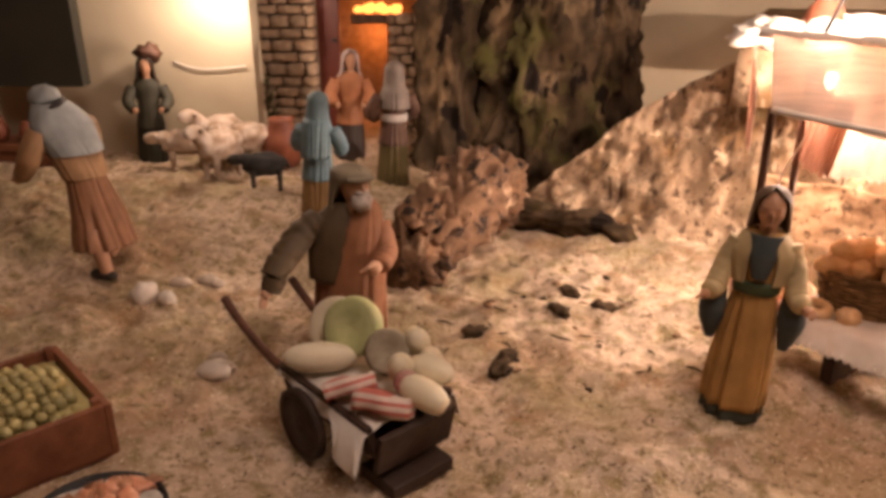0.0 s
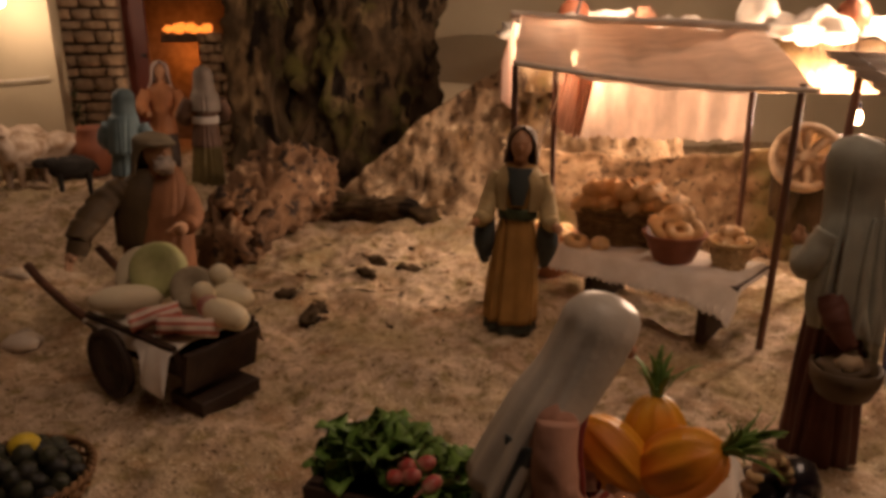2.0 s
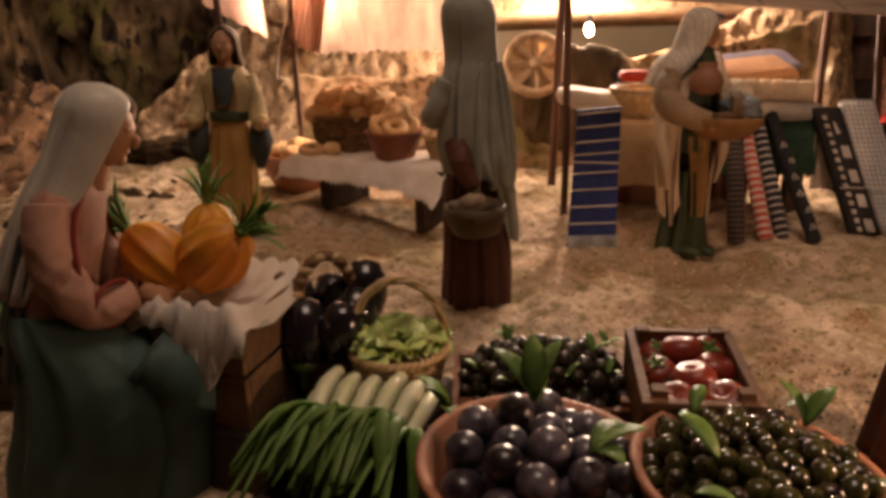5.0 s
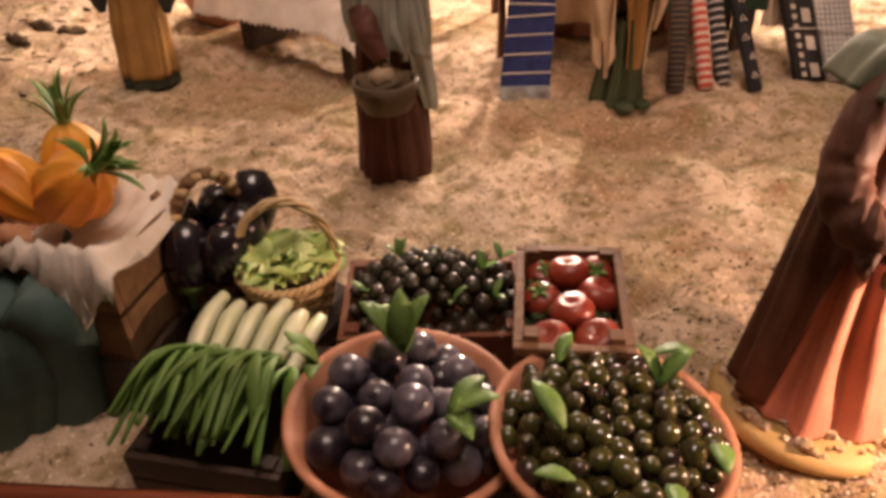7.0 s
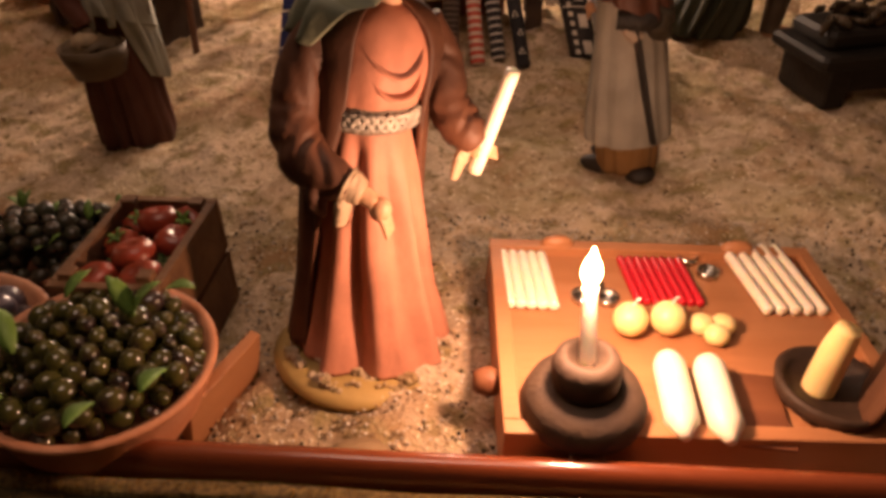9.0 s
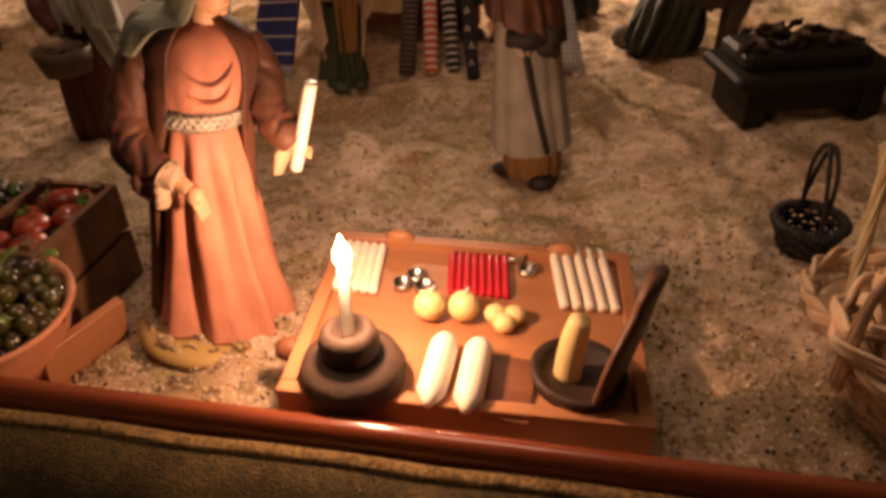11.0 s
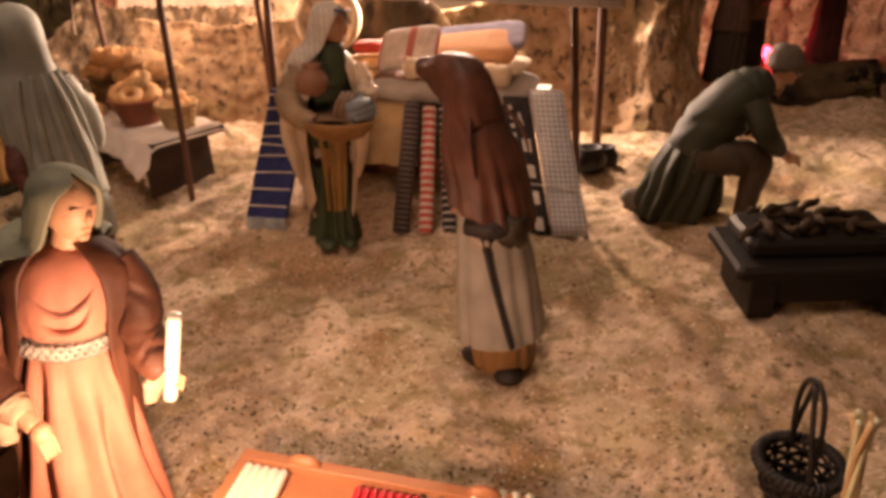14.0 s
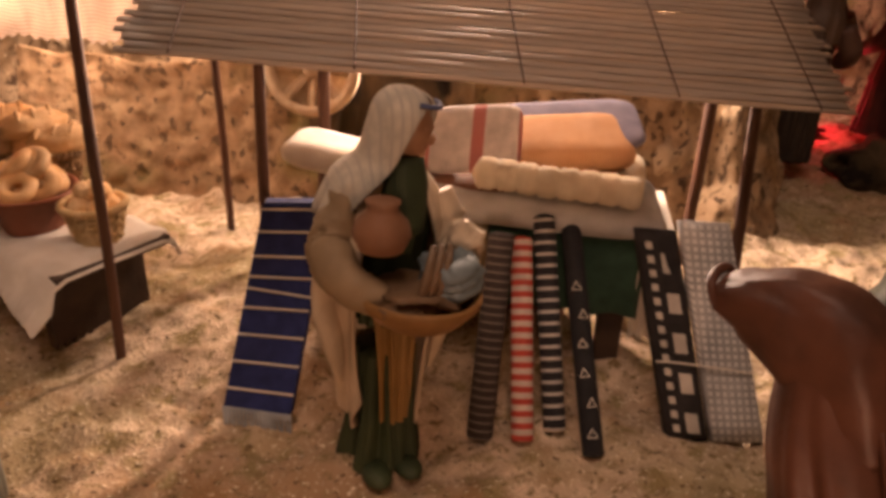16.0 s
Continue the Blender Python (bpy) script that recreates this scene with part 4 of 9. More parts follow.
# woman in ochre by the bread table
f = Figure(3)
f.robe([(0.0, 0, 0, 0.125, 0.12, 0.12), (0.06, 0, 0, 0.12, 0.115, 0.1)], 2, count=6)
f.robe([(0.05, 0, 0, 0.128, 0.122, 0.14), (0.25, 0, 0, 0.118, 0.105, 0.14), (0.45, 0, 0, 0.10, 0.085, 0.1), (0.57, 0, 0, 0.082, 0.07, 0.05), (0.66, 0, 0, 0.10, 0.075, 0.05), (0.75, 0, 0, 0.115, 0.07, 0.04), (0.81, 0, 0, 0.06, 0.05, 0.0)], 0)
f.robe([(0.555, 0, -0.002, 0.09, 0.078, 0.02), (0.57, 0, -0.003, 0.094, 0.082, 0.0), (0.60, 0, -0.003, 0.094, 0.082, 0.0), (0.61, 0, -0.002, 0.09, 0.078, 0.02)], 3, count=6)
for sx in (-1, 1):
    f.limb([(sx * 0.095, 0, 0.76), (sx * 0.13, -0.01, 0.66), (sx * 0.15, -0.05, 0.57), (sx * 0.17, -0.10, 0.555)], [0.038, 0.040, 0.044, 0.036], 1)
    f.limb([(sx * 0.14, -0.01, 0.56), (sx * 0.15, -0.03, 0.45), (sx * 0.14, -0.03, 0.33)], [0.036, 0.052, 0.018], 4)
    f.hand((sx * 0.185, -0.13, 0.55), (sx * 0.6, -0.8, 0), 0.02, 5)
f.drape([(0.60, 0, 0, 0.115, 0.085, 0.05, -62, 242), (0.72, 0, 0, 0.13, 0.085, 0.04, -66, 246), (0.80, 0, 0, 0.08, 0.065, 0.02, -72, 252)], 1)
f.drape([(0.63, 0, -0.075, 0.03, 0.02, 0.0, -178, -2), (0.72, 0, -0.07, 0.05, 0.022, 0, -175, -5), (0.80, 0, -0.03, 0.065, 0.04, 0, -175, -5)], 4, 0.01)
f.head((0, -0.03, 0.90), 0.062, 5)
f.hood((0, -0.005, 0.905), 0.066, 6, 0.10, 1.15, 0.0, 0.03, 72)
f.stand("ochre_woman_figure", [paint("ochre_robe", (0.44, 0.24, 0.07)), paint("cream_shawl", (0.56, 0.43, 0.22)), paint("green_hem", (0.05, 0.055, 0.04)), paint("green_belt", (0.07, 0.09, 0.04)), paint("dark_teal_sleeve", (0.06, 0.075, 0.075)), SKIN, paint("brown_veil", (0.16, 0.10, 0.055))], 0.25, 0.292, 0.782, -20, "painted woman figurine in ochre robe and green belt")

# woman in a long grey veil with a basket
f = Figure(4)
f.robe([(0.0, 0, 0, 0.118, 0.112, 0.10), (0.1, 0, 0, 0.116, 0.110, 0.12), (0.3, 0, 0, 0.106, 0.098, 0.13), (0.5, 0, 0, 0.09, 0.08, 0.08), (0.70, 0, 0, 0.10, 0.075, 0.03), (0.8, 0, 0, 0.05, 0.05, 0)], 0)
f.ball((-0.03, -0.10, 0.012), (0.035, 0.05, 0.022), 0, 12, 8)
f.ball((0.055, 0.095, 0.012), (0.036, 0.045, 0.022), 3, 12, 8)
n0 = len(f.v)
f.drape([(0.415, -0.01, 0.02, 0.126, 0.106, 0.20, -30, 212), (0.50, -0.005, 0.016, 0.128, 0.104, 0.20, -42, 220), (0.60, 0, 0.010, 0.124, 0.096, 0.18, -52, 228), (0.69, 0, 0.008, 0.118, 0.088, 0.15, -58, 236), (0.755, 0, 0.006, 0.100, 0.082, 0.12, -58, 238), (0.80, 0, 0.002, 0.082, 0.080, 0.09, -54, 234), (0.85, 0, -0.002, 0.076, 0.082, 0.06, -46, 226), (0.91, 0, -0.006, 0.078, 0.088, 0.02, -42, 222), (0.955, 0, -0.008, 0.070, 0.080, 0.0, -46, 226), (0.985, 0, -0.008, 0.046, 0.054, 0.0, -70, 250), (1.0, 0, -0.008, 0.008, 0.010, 0, -88, 268)], 1, count=70, n=110)
f.drape([(0.255, -0.055, 0.065, 0.060, 0.050, 0.16, 62, 150), (0.33, -0.045, 0.050, 0.080, 0.066, 0.16, 55, 165), (0.44, -0.02, 0.030, 0.108, 0.088, 0.14, 60, 185)], 1, n=60)
f.v[n0:] = [(x, y, z + 0.45 * x * step(0.55, 0.42, z)) for x, y, z in f.v[n0:]]
f.limb([(-0.088, -0.01, 0.74), (-0.128, 0.000, 0.64), (-0.132, 0.005, 0.55), (-0.125, 0.015, 0.50)], [0.042, 0.046, 0.046, 0.030], 1)
f.limb([(0.085, -0.02, 0.74), (0.108, -0.06, 0.64), (0.06, -0.10, 0.66)], [0.04, 0.042, 0.03], 1)
f.limb([(0.095, 0.01, 0.56), (0.120, 0.045, 0.50), (0.118, 0.085, 0.435)], [0.040, 0.036, 0.022], 0)
f.hand((0.055, -0.11, 0.70), (0, 0, 1), 0.022, 2), f.hand((0.118, 0.090, 0.415), (0, 0.3, -1), 0.020, 3)
f.head((0, -0.040, 0.905), 0.058, 2)
f.lathe([(0.045, 0), (0.072, 0.010), (0.090, 0.055), (0.094, 0.095), (0.084, 0.095), (0.072, 0.055)], 3, 28, (0.112, 0.082, 0.285), 0.05)
f.ball((0.112, 0.082, 0.370), (0.080, 0.080, 0.034), 3, 18, 10, lump=0.5)
f.ball((0.135, 0.095, 0.395), (0.040, 0.036, 0.026), 4, 14, 8, lump=0.5)
for k, (a0, a1, w) in enumerate(((55, 40, 0.011), (78, 66, 0.014), (98, 98, 0.012), (118, 132, 0.015), (142, 158, 0.012), (165, 185, 0.012))):
    pts = []
    for q in range(6):
        z, a = 0.79 - 0.075 * q, radians(a0 + (a1 - a0) * q / 5)
        rx, ry = np.interp(z, [0.42, 0.5, 0.6, 0.69, 0.755, 0.80], [0.124, 0.126, 0.122, 0.116, 0.098, 0.080]), np.interp(z, [0.42, 0.5, 0.6, 0.69, 0.755, 0.80], [0.104, 0.102, 0.094, 0.086, 0.080, 0.078])
        pts.append((rx * math.cos(a), 0.012 + ry * math.sin(a), z))
    f.tube(pts, [0.004, w * 0.8, w, w * 1.1, w * 1.1, w * 0.8], 1, 10, 26)
f.stand("veiled_woman_figure", [paint("red_brown_skirt", (0.13, 0.045, 0.03)), paint("grey_green_shawl", (0.40, 0.41, 0.34), 0.75), SKIN, paint("olive_basket", (0.11, 0.07, 0.035)), paint("tan_load", (0.36, 0.26, 0.16))], 0.285, 0.484, 0.468, -148, "painted woman figurine, long grey veil, dark skirt, basket on hip", lean=(0, -0.5))

# cloth seller holding a pot and a basket of cloth
f = Figure(5)
f.robe([(0.0, 0.005, 0.01, 0.112, 0.10, 0.20), (0.05, 0.005, 0.008, 0.106, 0.094, 0.22), (0.16, 0, 0, 0.088, 0.08, 0.24), (0.34, 0, 0, 0.08, 0.074, 0.16)], 3, count=22)
f.ball((-0.045, -0.095, 0.012), (0.040, 0.055, 0.026), 3, 14, 8), f.ball((0.05, -0.09, 0.012), (0.038, 0.050, 0.024), 3, 14, 8)
f.drape([(0.155, 0.004, -0.002, 0.062, 0.090, 0.22, -128, -52), (0.3, 0.004, -0.002, 0.070, 0.090, 0.20, -132, -48), (0.48, 0, 0, 0.085, 0.086, 0.14, -138, -42)], 4, n=40)
f.robe([(0.42, 0, 0, 0.09, 0.085, 0.10), (0.55, 0, 0, 0.085, 0.075, 0.05), (0.68, 0, 0, 0.10, 0.075, 0.03), (0.78, 0, 0, 0.07, 0.05, 0)], 3)
n0 = len(f.v)
f.drape([(0.165, -0.004, 0.012, 0.108, 0.092, 0.24, -46, 226), (0.30, -0.004, 0.012, 0.122, 0.098, 0.22, -42, 222), (0.45, 0, 0.012, 0.146, 0.108, 0.16, -42, 222), (0.58, 0, 0.010, 0.160, 0.112, 0.12, -48, 228), (0.68, 0, 0.010, 0.146, 0.102, 0.10, -54, 234), (0.75, 0, 0.010, 0.118, 0.086, 0.08, -58, 238), (0.80, 0, 0.010, 0.075, 0.065, 0.04, -62, 242)], 0, n=110, count=52)
f.v[n0:] = [(x, y, z + 0.055 * math.sin(5 * math.atan2(y, x) + 1.0) * step(0.30, 0.18, z)) for x, y, z in f.v[n0:]]
# sleeves round the basket
f.limb([(-0.118, 0.0, 0.73), (-0.165, -0.02, 0.64), (-0.174, -0.07, 0.60), (-0.142, -0.145, 0.565), (-0.085, -0.190, 0.545)], [0.046, 0.054, 0.056, 0.048, 0.034], 5, crease=0.3)
f.limb([(-0.165, -0.01, 0.60), (-0.176, -0.02, 0.48), (-0.150, -0.03, 0.36), (-0.135, -0.03, 0.27)], [0.050, 0.048, 0.040, 0.012], 0, flat=0.6)
f.limb([(0.118, 0, 0.73), (0.150, -0.04, 0.64), (0.140, -0.11, 0.61), (0.125, -0.17, 0.585)], [0.044, 0.048, 0.046, 0.034], 0, crease=0.26)
f.limb([(0.12, -0.06, 0.56), (0.125, -0.07, 0.42), (0.105, -0.06, 0.29)], [0.044, 0.040, 0.012], 0, flat=0.6)
f.moved(Matrix.Diagonal((0.94, 0.96, 1, 1)))
n0 = len(f.v)
f.lathe([(0.02, 0), (0.050, 0.012), (0.066, 0.046), (0.058, 0.076), (0.038, 0.098), (0.034, 0.108), (0.040, 0.122), (0.030, 0.122)], 6, 28, (-0.082, -0.150, 0.590))
f.lathe([(0.03, -0.02), (0.10, 0.0), (0.136, 0.040), (0.146, 0.062), (0.142, 0.070), (0.130, 0.060), (0.10, 0.030)], 7, 36, (0.010, -0.165, 0.435), 0.03)
f.ball((0.0, -0.165, 0.50), (0.112, 0.105, 0.030), 9, 28, 12, lump=0.6, seed=7)
# folded blue-grey cloth and a tan one in the basket
for k, (cx, cz, w) in enumerate(((0.082, 0.520, 0.064), (0.080, 0.542, 0.060), (0.074, 0.562, 0.054))):
    f.limb([(cx - w, -0.205, cz - 0.012), (cx - 0.3 * w, -0.235, cz - 0.002), (cx + 0.5 * w, -0.215, cz + 0.006), (cx + w, -0.165, cz + 0.010)], [0.020, 0.026, 0.026, 0.018], 8, flat=0.75, crease=0.3)
f.ball((0.080, -0.170, 0.535), (0.070, 0.065, 0.050), 8, 28, 16, lump=0.5, seed=2)
for k in range(3):
    f.limb([(-0.015 + 0.02 * k, -0.225, 0.500), (0.0 + 0.022 * k, -0.225, 0.555), (0.035 + 0.02 * k, -0.17, 0.600)], [0.014, 0.020, 0.012], 9, flat=0.6, crease=0.3)
f.ball((0.135, -0.12, 0.585), (0.042, 0.055, 0.050), 0, 18, 12, lump=0.6, seed=5)
f.hand((-0.095, -0.215, 0.480), (0.8, -0.3, -0.35), 0.022, 1)
f.v[n0:] = [(x, y, z + 0.055) for x, y, z in f.v[n0:]]
n0 = len(f.v)
f.head((0.01, -0.03, 0.895), 0.056, 1)
f.tube([(0.01 + 0.052 * math.cos(q), -0.026 + 0.056 * math.sin(q), 0.966) for q in [radians(-150 + 12 * k) for k in range(11)]], [0.007] * 11, 10, 8, flat=0.6)
f.hood((0.005, -0.008, 0.902), 0.068, 2, 0.15, 1.75, 0.10, 0.07, 58)
f.turned(n0, (0.005, 0, 0.9), 44, 12)
f.robe([(0.66, 0.01, -0.045, 0.05, 0.05, 0.08), (0.76, 0.01, -0.035, 0.06, 0.045, 0.08), (0.83, 0.01, -0.02, 0.05, 0.04, 0.02)], 3, count=8)
f.stand("cloth_seller_figure", [paint("cream_mantle", (0.68, 0.53, 0.37)), SKIN, banded("striped_white_veil", (0.58, 0.52, 0.42), (0.46, 0.41, 0.34), 0, 0.005, 0.35), paint("dark_green_dress", (0.045, 0.06, 0.025)), paint("ochre_apron", (0.36, 0.20, 0.06)), paint("tan_sleeve", (0.34, 0.23, 0.13)), paint("clay_pot_paint", (0.34, 0.16, 0.085)), paint("amber_basket", (0.34, 0.17, 0.055)), paint("blue_grey_cloth", (0.22, 0.26, 0.27)), paint("umber_load", (0.22, 0.13, 0.07)), paint("slate_blue_band", (0.10, 0.11, 0.20))], 0.258, 0.738, 0.497, 6, "painted woman figurine, striped veil, holding a pot and basket", lean=(-5, 4))

# hooded man with a dark sash, bowing
f = Figure(6)
f.robe([(0.02, 0, 0, 0.108, 0.10, 0.05), (0.16, 0, 0, 0.120, 0.11, 0.07)], 3, count=8)
f.ball((-0.05, -0.08, 0.02), (0.04, 0.08, 0.03), 4), f.ball((0.05, -0.07, 0.02), (0.04, 0.08, 0.03), 4), f.ball((0.06, 0.075, 0.015), (0.05, 0.05, 0.028), 4)
f.robe([(0.128, 0, 0, 0.146, 0.136, 0.05), (0.132, 0, 0, 0.150, 0.140, 0.05), (0.25, 0, 0, 0.142, 0.130, 0.05), (0.40, 0, 0, 0.124, 0.112, 0.04), (0.52, 0, -0.005, 0.108, 0.096, 0.03), (0.62, 0, -0.01, 0.100, 0.088, 0.02)], 1, count=40)
# cape with a slanting hem
n0 = len(f.v)
f.robe([(0.515, 0.0, 0.008, 0.136, 0.116, 0.10), (0.520, 0.0, 0.006, 0.142, 0.121, 0.10), (0.57, 0, 0.000, 0.137, 0.118, 0.10), (0.64, 0, -0.012, 0.131, 0.110, 0.09), (0.70, 0, -0.030, 0.124, 0.102, 0.08), (0.75, 0, -0.046, 0.106, 0.090, 0.06), (0.79, 0, -0.058, 0.084, 0.078, 0.04), (0.825, 0, -0.066, 0.070, 0.066, 0.02), (0.85, 0, -0.072, 0.060, 0.058, 0.0)], 0, count=56)
f.v[n0:] = [(x, y, z - 0.055 * step(0.66, 0.515, z) * math.sin(math.atan2(y, x) - 0.6)) for x, y, z in f.v[n0:]]
f.limb([(0.078, -0.05, 0.70), (0.080, -0.070, 0.62), (0.060, -0.092, 0.55)], [0.036, 0.034, 0.022], 0, crease=0.3)
f.limb([(-0.080, -0.05, 0.70), (-0.084, -0.070, 0.61), (-0.062, -0.094, 0.55)], [0.036, 0.034, 0.022], 0, crease=0.3)
f.hand((0.046, -0.112, 0.510), (-0.5, -0.5, -0.6), 0.016, 5), f.hand((-0.048, -0.112, 0.505), (0.5, -0.5, -0.6), 0.016, 5)
# wedge-shaped hood, flat on top, with a blunt brim that juts over the face
rings = []
for k, (ty, tz, by, bz, w) in enumerate(smooth_rows([(0.034, 0.775, -0.020, 0.700, 0.080), (0.020, 0.850, -0.066, 0.748, 0.078), (-0.010, 0.912, -0.108, 0.778, 0.071), (-0.065, 0.946, -0.136, 0.802, 0.064), (-0.130, 0.953, -0.162, 0.828, 0.058), (-0.190, 0.938, -0.196, 0.856, 0.052), (-0.226, 0.922, -0.220, 0.872, 0.046), (-0.230, 0.918, -0.224, 0.874, 0.040)], 44)):
    top, low = Vector((0, ty, tz)), Vector((0, by, bz))
    mid, half = (top + low) / 2, (top - low) / 2
    ring = []
    for j in range(48):
        a = TAU * j / 48
        c, d = math.cos(a), math.sin(a)
        e = 0.72 if d > 0 else 1.0
        p = mid + half * math.copysign(abs(d) ** e, d) + Vector((w * math.copysign(abs(c) ** 0.75, c), 0, 0))
        fold = 0.006 * noise.noise(Vector((c * 2.1, k * 0.11, d * 1.7))) + 0.003 * noise.noise(Vector((c * 6, k * 0.3, d * 5)))
        ring.append(p + (p - mid).normalized() * fold)
    rings.append(ring)
f.loft(rings, 0)
# black ball stands in for the shade inside the hood opening
f.ball((0, -0.219, 0.896), (0.036, 0.016, 0.020), 4, 18, 12)
f.ball((0, -0.216, 0.884), (0.026, 0.020, 0.022), 5, 14, 10)
f.tube([(0.048, -0.222, 0.898), (0.034, -0.234, 0.922), (0, -0.238, 0.928), (-0.034, -0.234, 0.922), (-0.048, -0.222, 0.898)], [0.005, 0.007, 0.008, 0.007, 0.005], 0, 8)
for x, z, lean in ((0.062, 0.80, 0.03), (-0.060, 0.81, -0.04), (0.02, 0.79, 0.0)):
    f.tube([(x, 0.012, z), (x * 1.2 + lean, 0.046, z - 0.07), (x * 1.4 + lean, 0.066, z - 0.16)], [0.006, 0.011, 0.004], 0, 8, flat=0.6)
f.tube([(0.108, 0.050, 0.53), (0.104, 0.074, 0.42), (0.096, 0.098, 0.28), (0.080, 0.122, 0.135)], [0.018, 0.020, 0.021, 0.021], 2, 10, flat=0.45)
f.limb([(0.118, 0.01, 0.50), (0.088, 0.072, 0.492), (0.03, 0.102, 0.490)], [0.026, 0.030, 0.026], 2, crease=0.3)
f.ball((0.012, 0.096, 0.475), (0.060, 0.040, 0.052), 6, 22, 14, lump=0.4, seed=2)
f.limb([(0.118, 0.035, 0.475), (0.112, 0.060, 0.455), (0.098, 0.082, 0.46)], [0.012, 0.018, 0.010], 7, crease=0.3)
f.moved(Matrix.Diagonal((0.90, 0.94, 1, 1)))
f.stand("hooded_man_figure", [paint("red_brown_cape", (0.135, 0.050, 0.028), 0.45, 0.5), paint("grey_tunic", (0.38, 0.35, 0.30)), paint("black_sash", (0.03, 0.025, 0.022)), paint("ochre_hem", (0.30, 0.16, 0.06)), paint("black_boot_and_hood_shade", (0.03, 0.022, 0.018)), SKIN, paint("olive_bag", (0.055, 0.042, 0.026)), paint("pale_cloth_tuck", (0.45, 0.36, 0.28))], 0.268, 0.866, 0.236, -149, "painted man figurine bowing, red-brown hooded cape, grey tunic, sash", lean=(-5, -3))

# old man pushing the barrow
f = Figure(7)
f.robe([(0.0, 0, 0, 0.14, 0.12, 0.14), (0.2, 0, 0, 0.14, 0.12, 0.16), (0.45, 0, 0, 0.13, 0.105, 0.12), (0.6, 0, 0, 0.125, 0.10, 0.06), (0.72, 0, 0, 0.135, 0.095, 0.04), (0.80, 0, 0, 0.07, 0.06, 0)], 0)
f.drape([(0.1, 0.02, 0, 0.155, 0.135, 0.14, -150, 120), (0.35, 0.02, 0, 0.15, 0.125, 0.14, -140, 110), (0.55, 0.02, 0, 0.145, 0.115, 0.10, -118, 100), (0.7, 0.035, 0, 0.12, 0.11, 0.08, -110, 95), (0.80, 0.055, 0, 0.078, 0.080, 0.06, -118, 95), (0.84, 0.06, 0, 0.045, 0.05, 0.04, -120, 95)], 1)
f.robe([(0.46, -0.02, 0, 0.135, 0.11, 0.10), (0.60, -0.02, 0, 0.135, 0.11, 0.08), (0.72, -0.015, 0, 0.135, 0.095, 0.05), (0.79, 0, 0, 0.09, 0.07, 0.03), (0.83, 0, 0, 0.05, 0.05, 0)], 2, count=16)
f.limb([(-0.11, 0, 0.74), (-0.18, -0.05, 0.69), (-0.26, -0.12, 0.60), (-0.30, -0.16, 0.54)], [0.058, 0.062, 0.058, 0.05], 2, wrinkle=0.03)
f.limb([(-0.29, -0.15, 0.53), (-0.31, -0.17, 0.47)], [0.05, 0.04], 2)
f.hand((-0.325, -0.19, 0.47), (-0.3, -0.4, -0.9), 0.024, 3)
f.limb([(0.12, 0, 0.72), (0.15, -0.05, 0.60), (0.12, -0.13, 0.56)], [0.055, 0.058, 0.046], 1, wrinkle=0.03)
f.hand((0.10, -0.16, 0.565), (-0.5, -0.5, 0.3), 0.032, 3)
n0 = len(f.v)
f.head((0.02, -0.04, 0.905), 0.070, 3)
f.ball((0.02, -0.088, 0.848), (0.046, 0.042, 0.048), 4, 18, 12, lump=0.35)
f.ball((0.02, -0.10, 0.885), (0.034, 0.02, 0.012), 4, 12, 6)
f.drape([(0.80, 0.015, 0.02, 0.085, 0.07, 0.08, -12, 192), (0.86, 0.015, 0.005, 0.086, 0.080, 0.05, -14, 194), (0.92, 0.015, -0.01, 0.080, 0.086, 0.03, -30, 210), (0.955, 0.015, -0.02, 0.080, 0.092, 0.03, -89, 269), (0.985, 0.015, -0.012, 0.066, 0.078, 0.02, -89, 269), (1.005, 0.015, -0.005, 0.012, 0.016, 0, -89, 269)], 5, count=34, n=52)
f.tube([(0.015 + 0.088 * math.cos(a), -0.022 + 0.098 * math.sin(a), 0.952 + 0.006 * math.sin(a)) for a in [radians(-130 + 20 * k) for k in range(5)]], [0.012] * 5, 5, 8)
f.turned(n0, (0.015, -0.01, 0.9), 24, -6)
f.moved(Matrix.Diagonal((1.12, 1.1, 1, 1)))
f.stand("barrow_man_figure", [paint("rust_robe", (0.30, 0.12, 0.055)), paint("rust_mantle", (0.34, 0.15, 0.07)), paint("olive_brown_tunic", (0.12, 0.08, 0.040)), SKINPALE, GREYBEARD, paint("grey_brown_cap", (0.30, 0.25, 0.17))], 0.250, -0.138, 0.895, 12, "painted old bearded man figurine, rust mantle, arm stretched out")

# man stooping at the bench
f = Figure(8)
f.limb([(0.06, 0.02, 0.30), (0.09, 0.10, 0.17), (0.10, 0.14, 0.03)], [0.07, 0.045, 0.03], 3)
f.limb([(-0.06, 0.0, 0.30), (-0.07, -0.04, 0.17), (-0.08, -0.02, 0.03)], [0.07, 0.045, 0.03], 3)
f.ball((0.10, 0.11, 0.02), (0.04, 0.09, 0.03), 4), f.ball((-0.08, -0.06, 0.02), (0.04, 0.09, 0.03), 4)
f.robe([(0.15, 0.01, 0.05, 0.15, 0.15, 0.16), (0.3, 0, 0.03, 0.13, 0.12, 0.14), (0.48, 0, 0.0, 0.10, 0.09, 0.08), (0.56, 0, -0.02, 0.10, 0.085, 0.03)], 0)
f.robe([(0.50, 0, 0.0, 0.11, 0.10, 0.06), (0.60, 0, -0.04, 0.125, 0.105, 0.06), (0.74, 0, -0.10, 0.135, 0.10, 0.04), (0.82, 0, -0.13, 0.07, 0.06, 0)], 1)
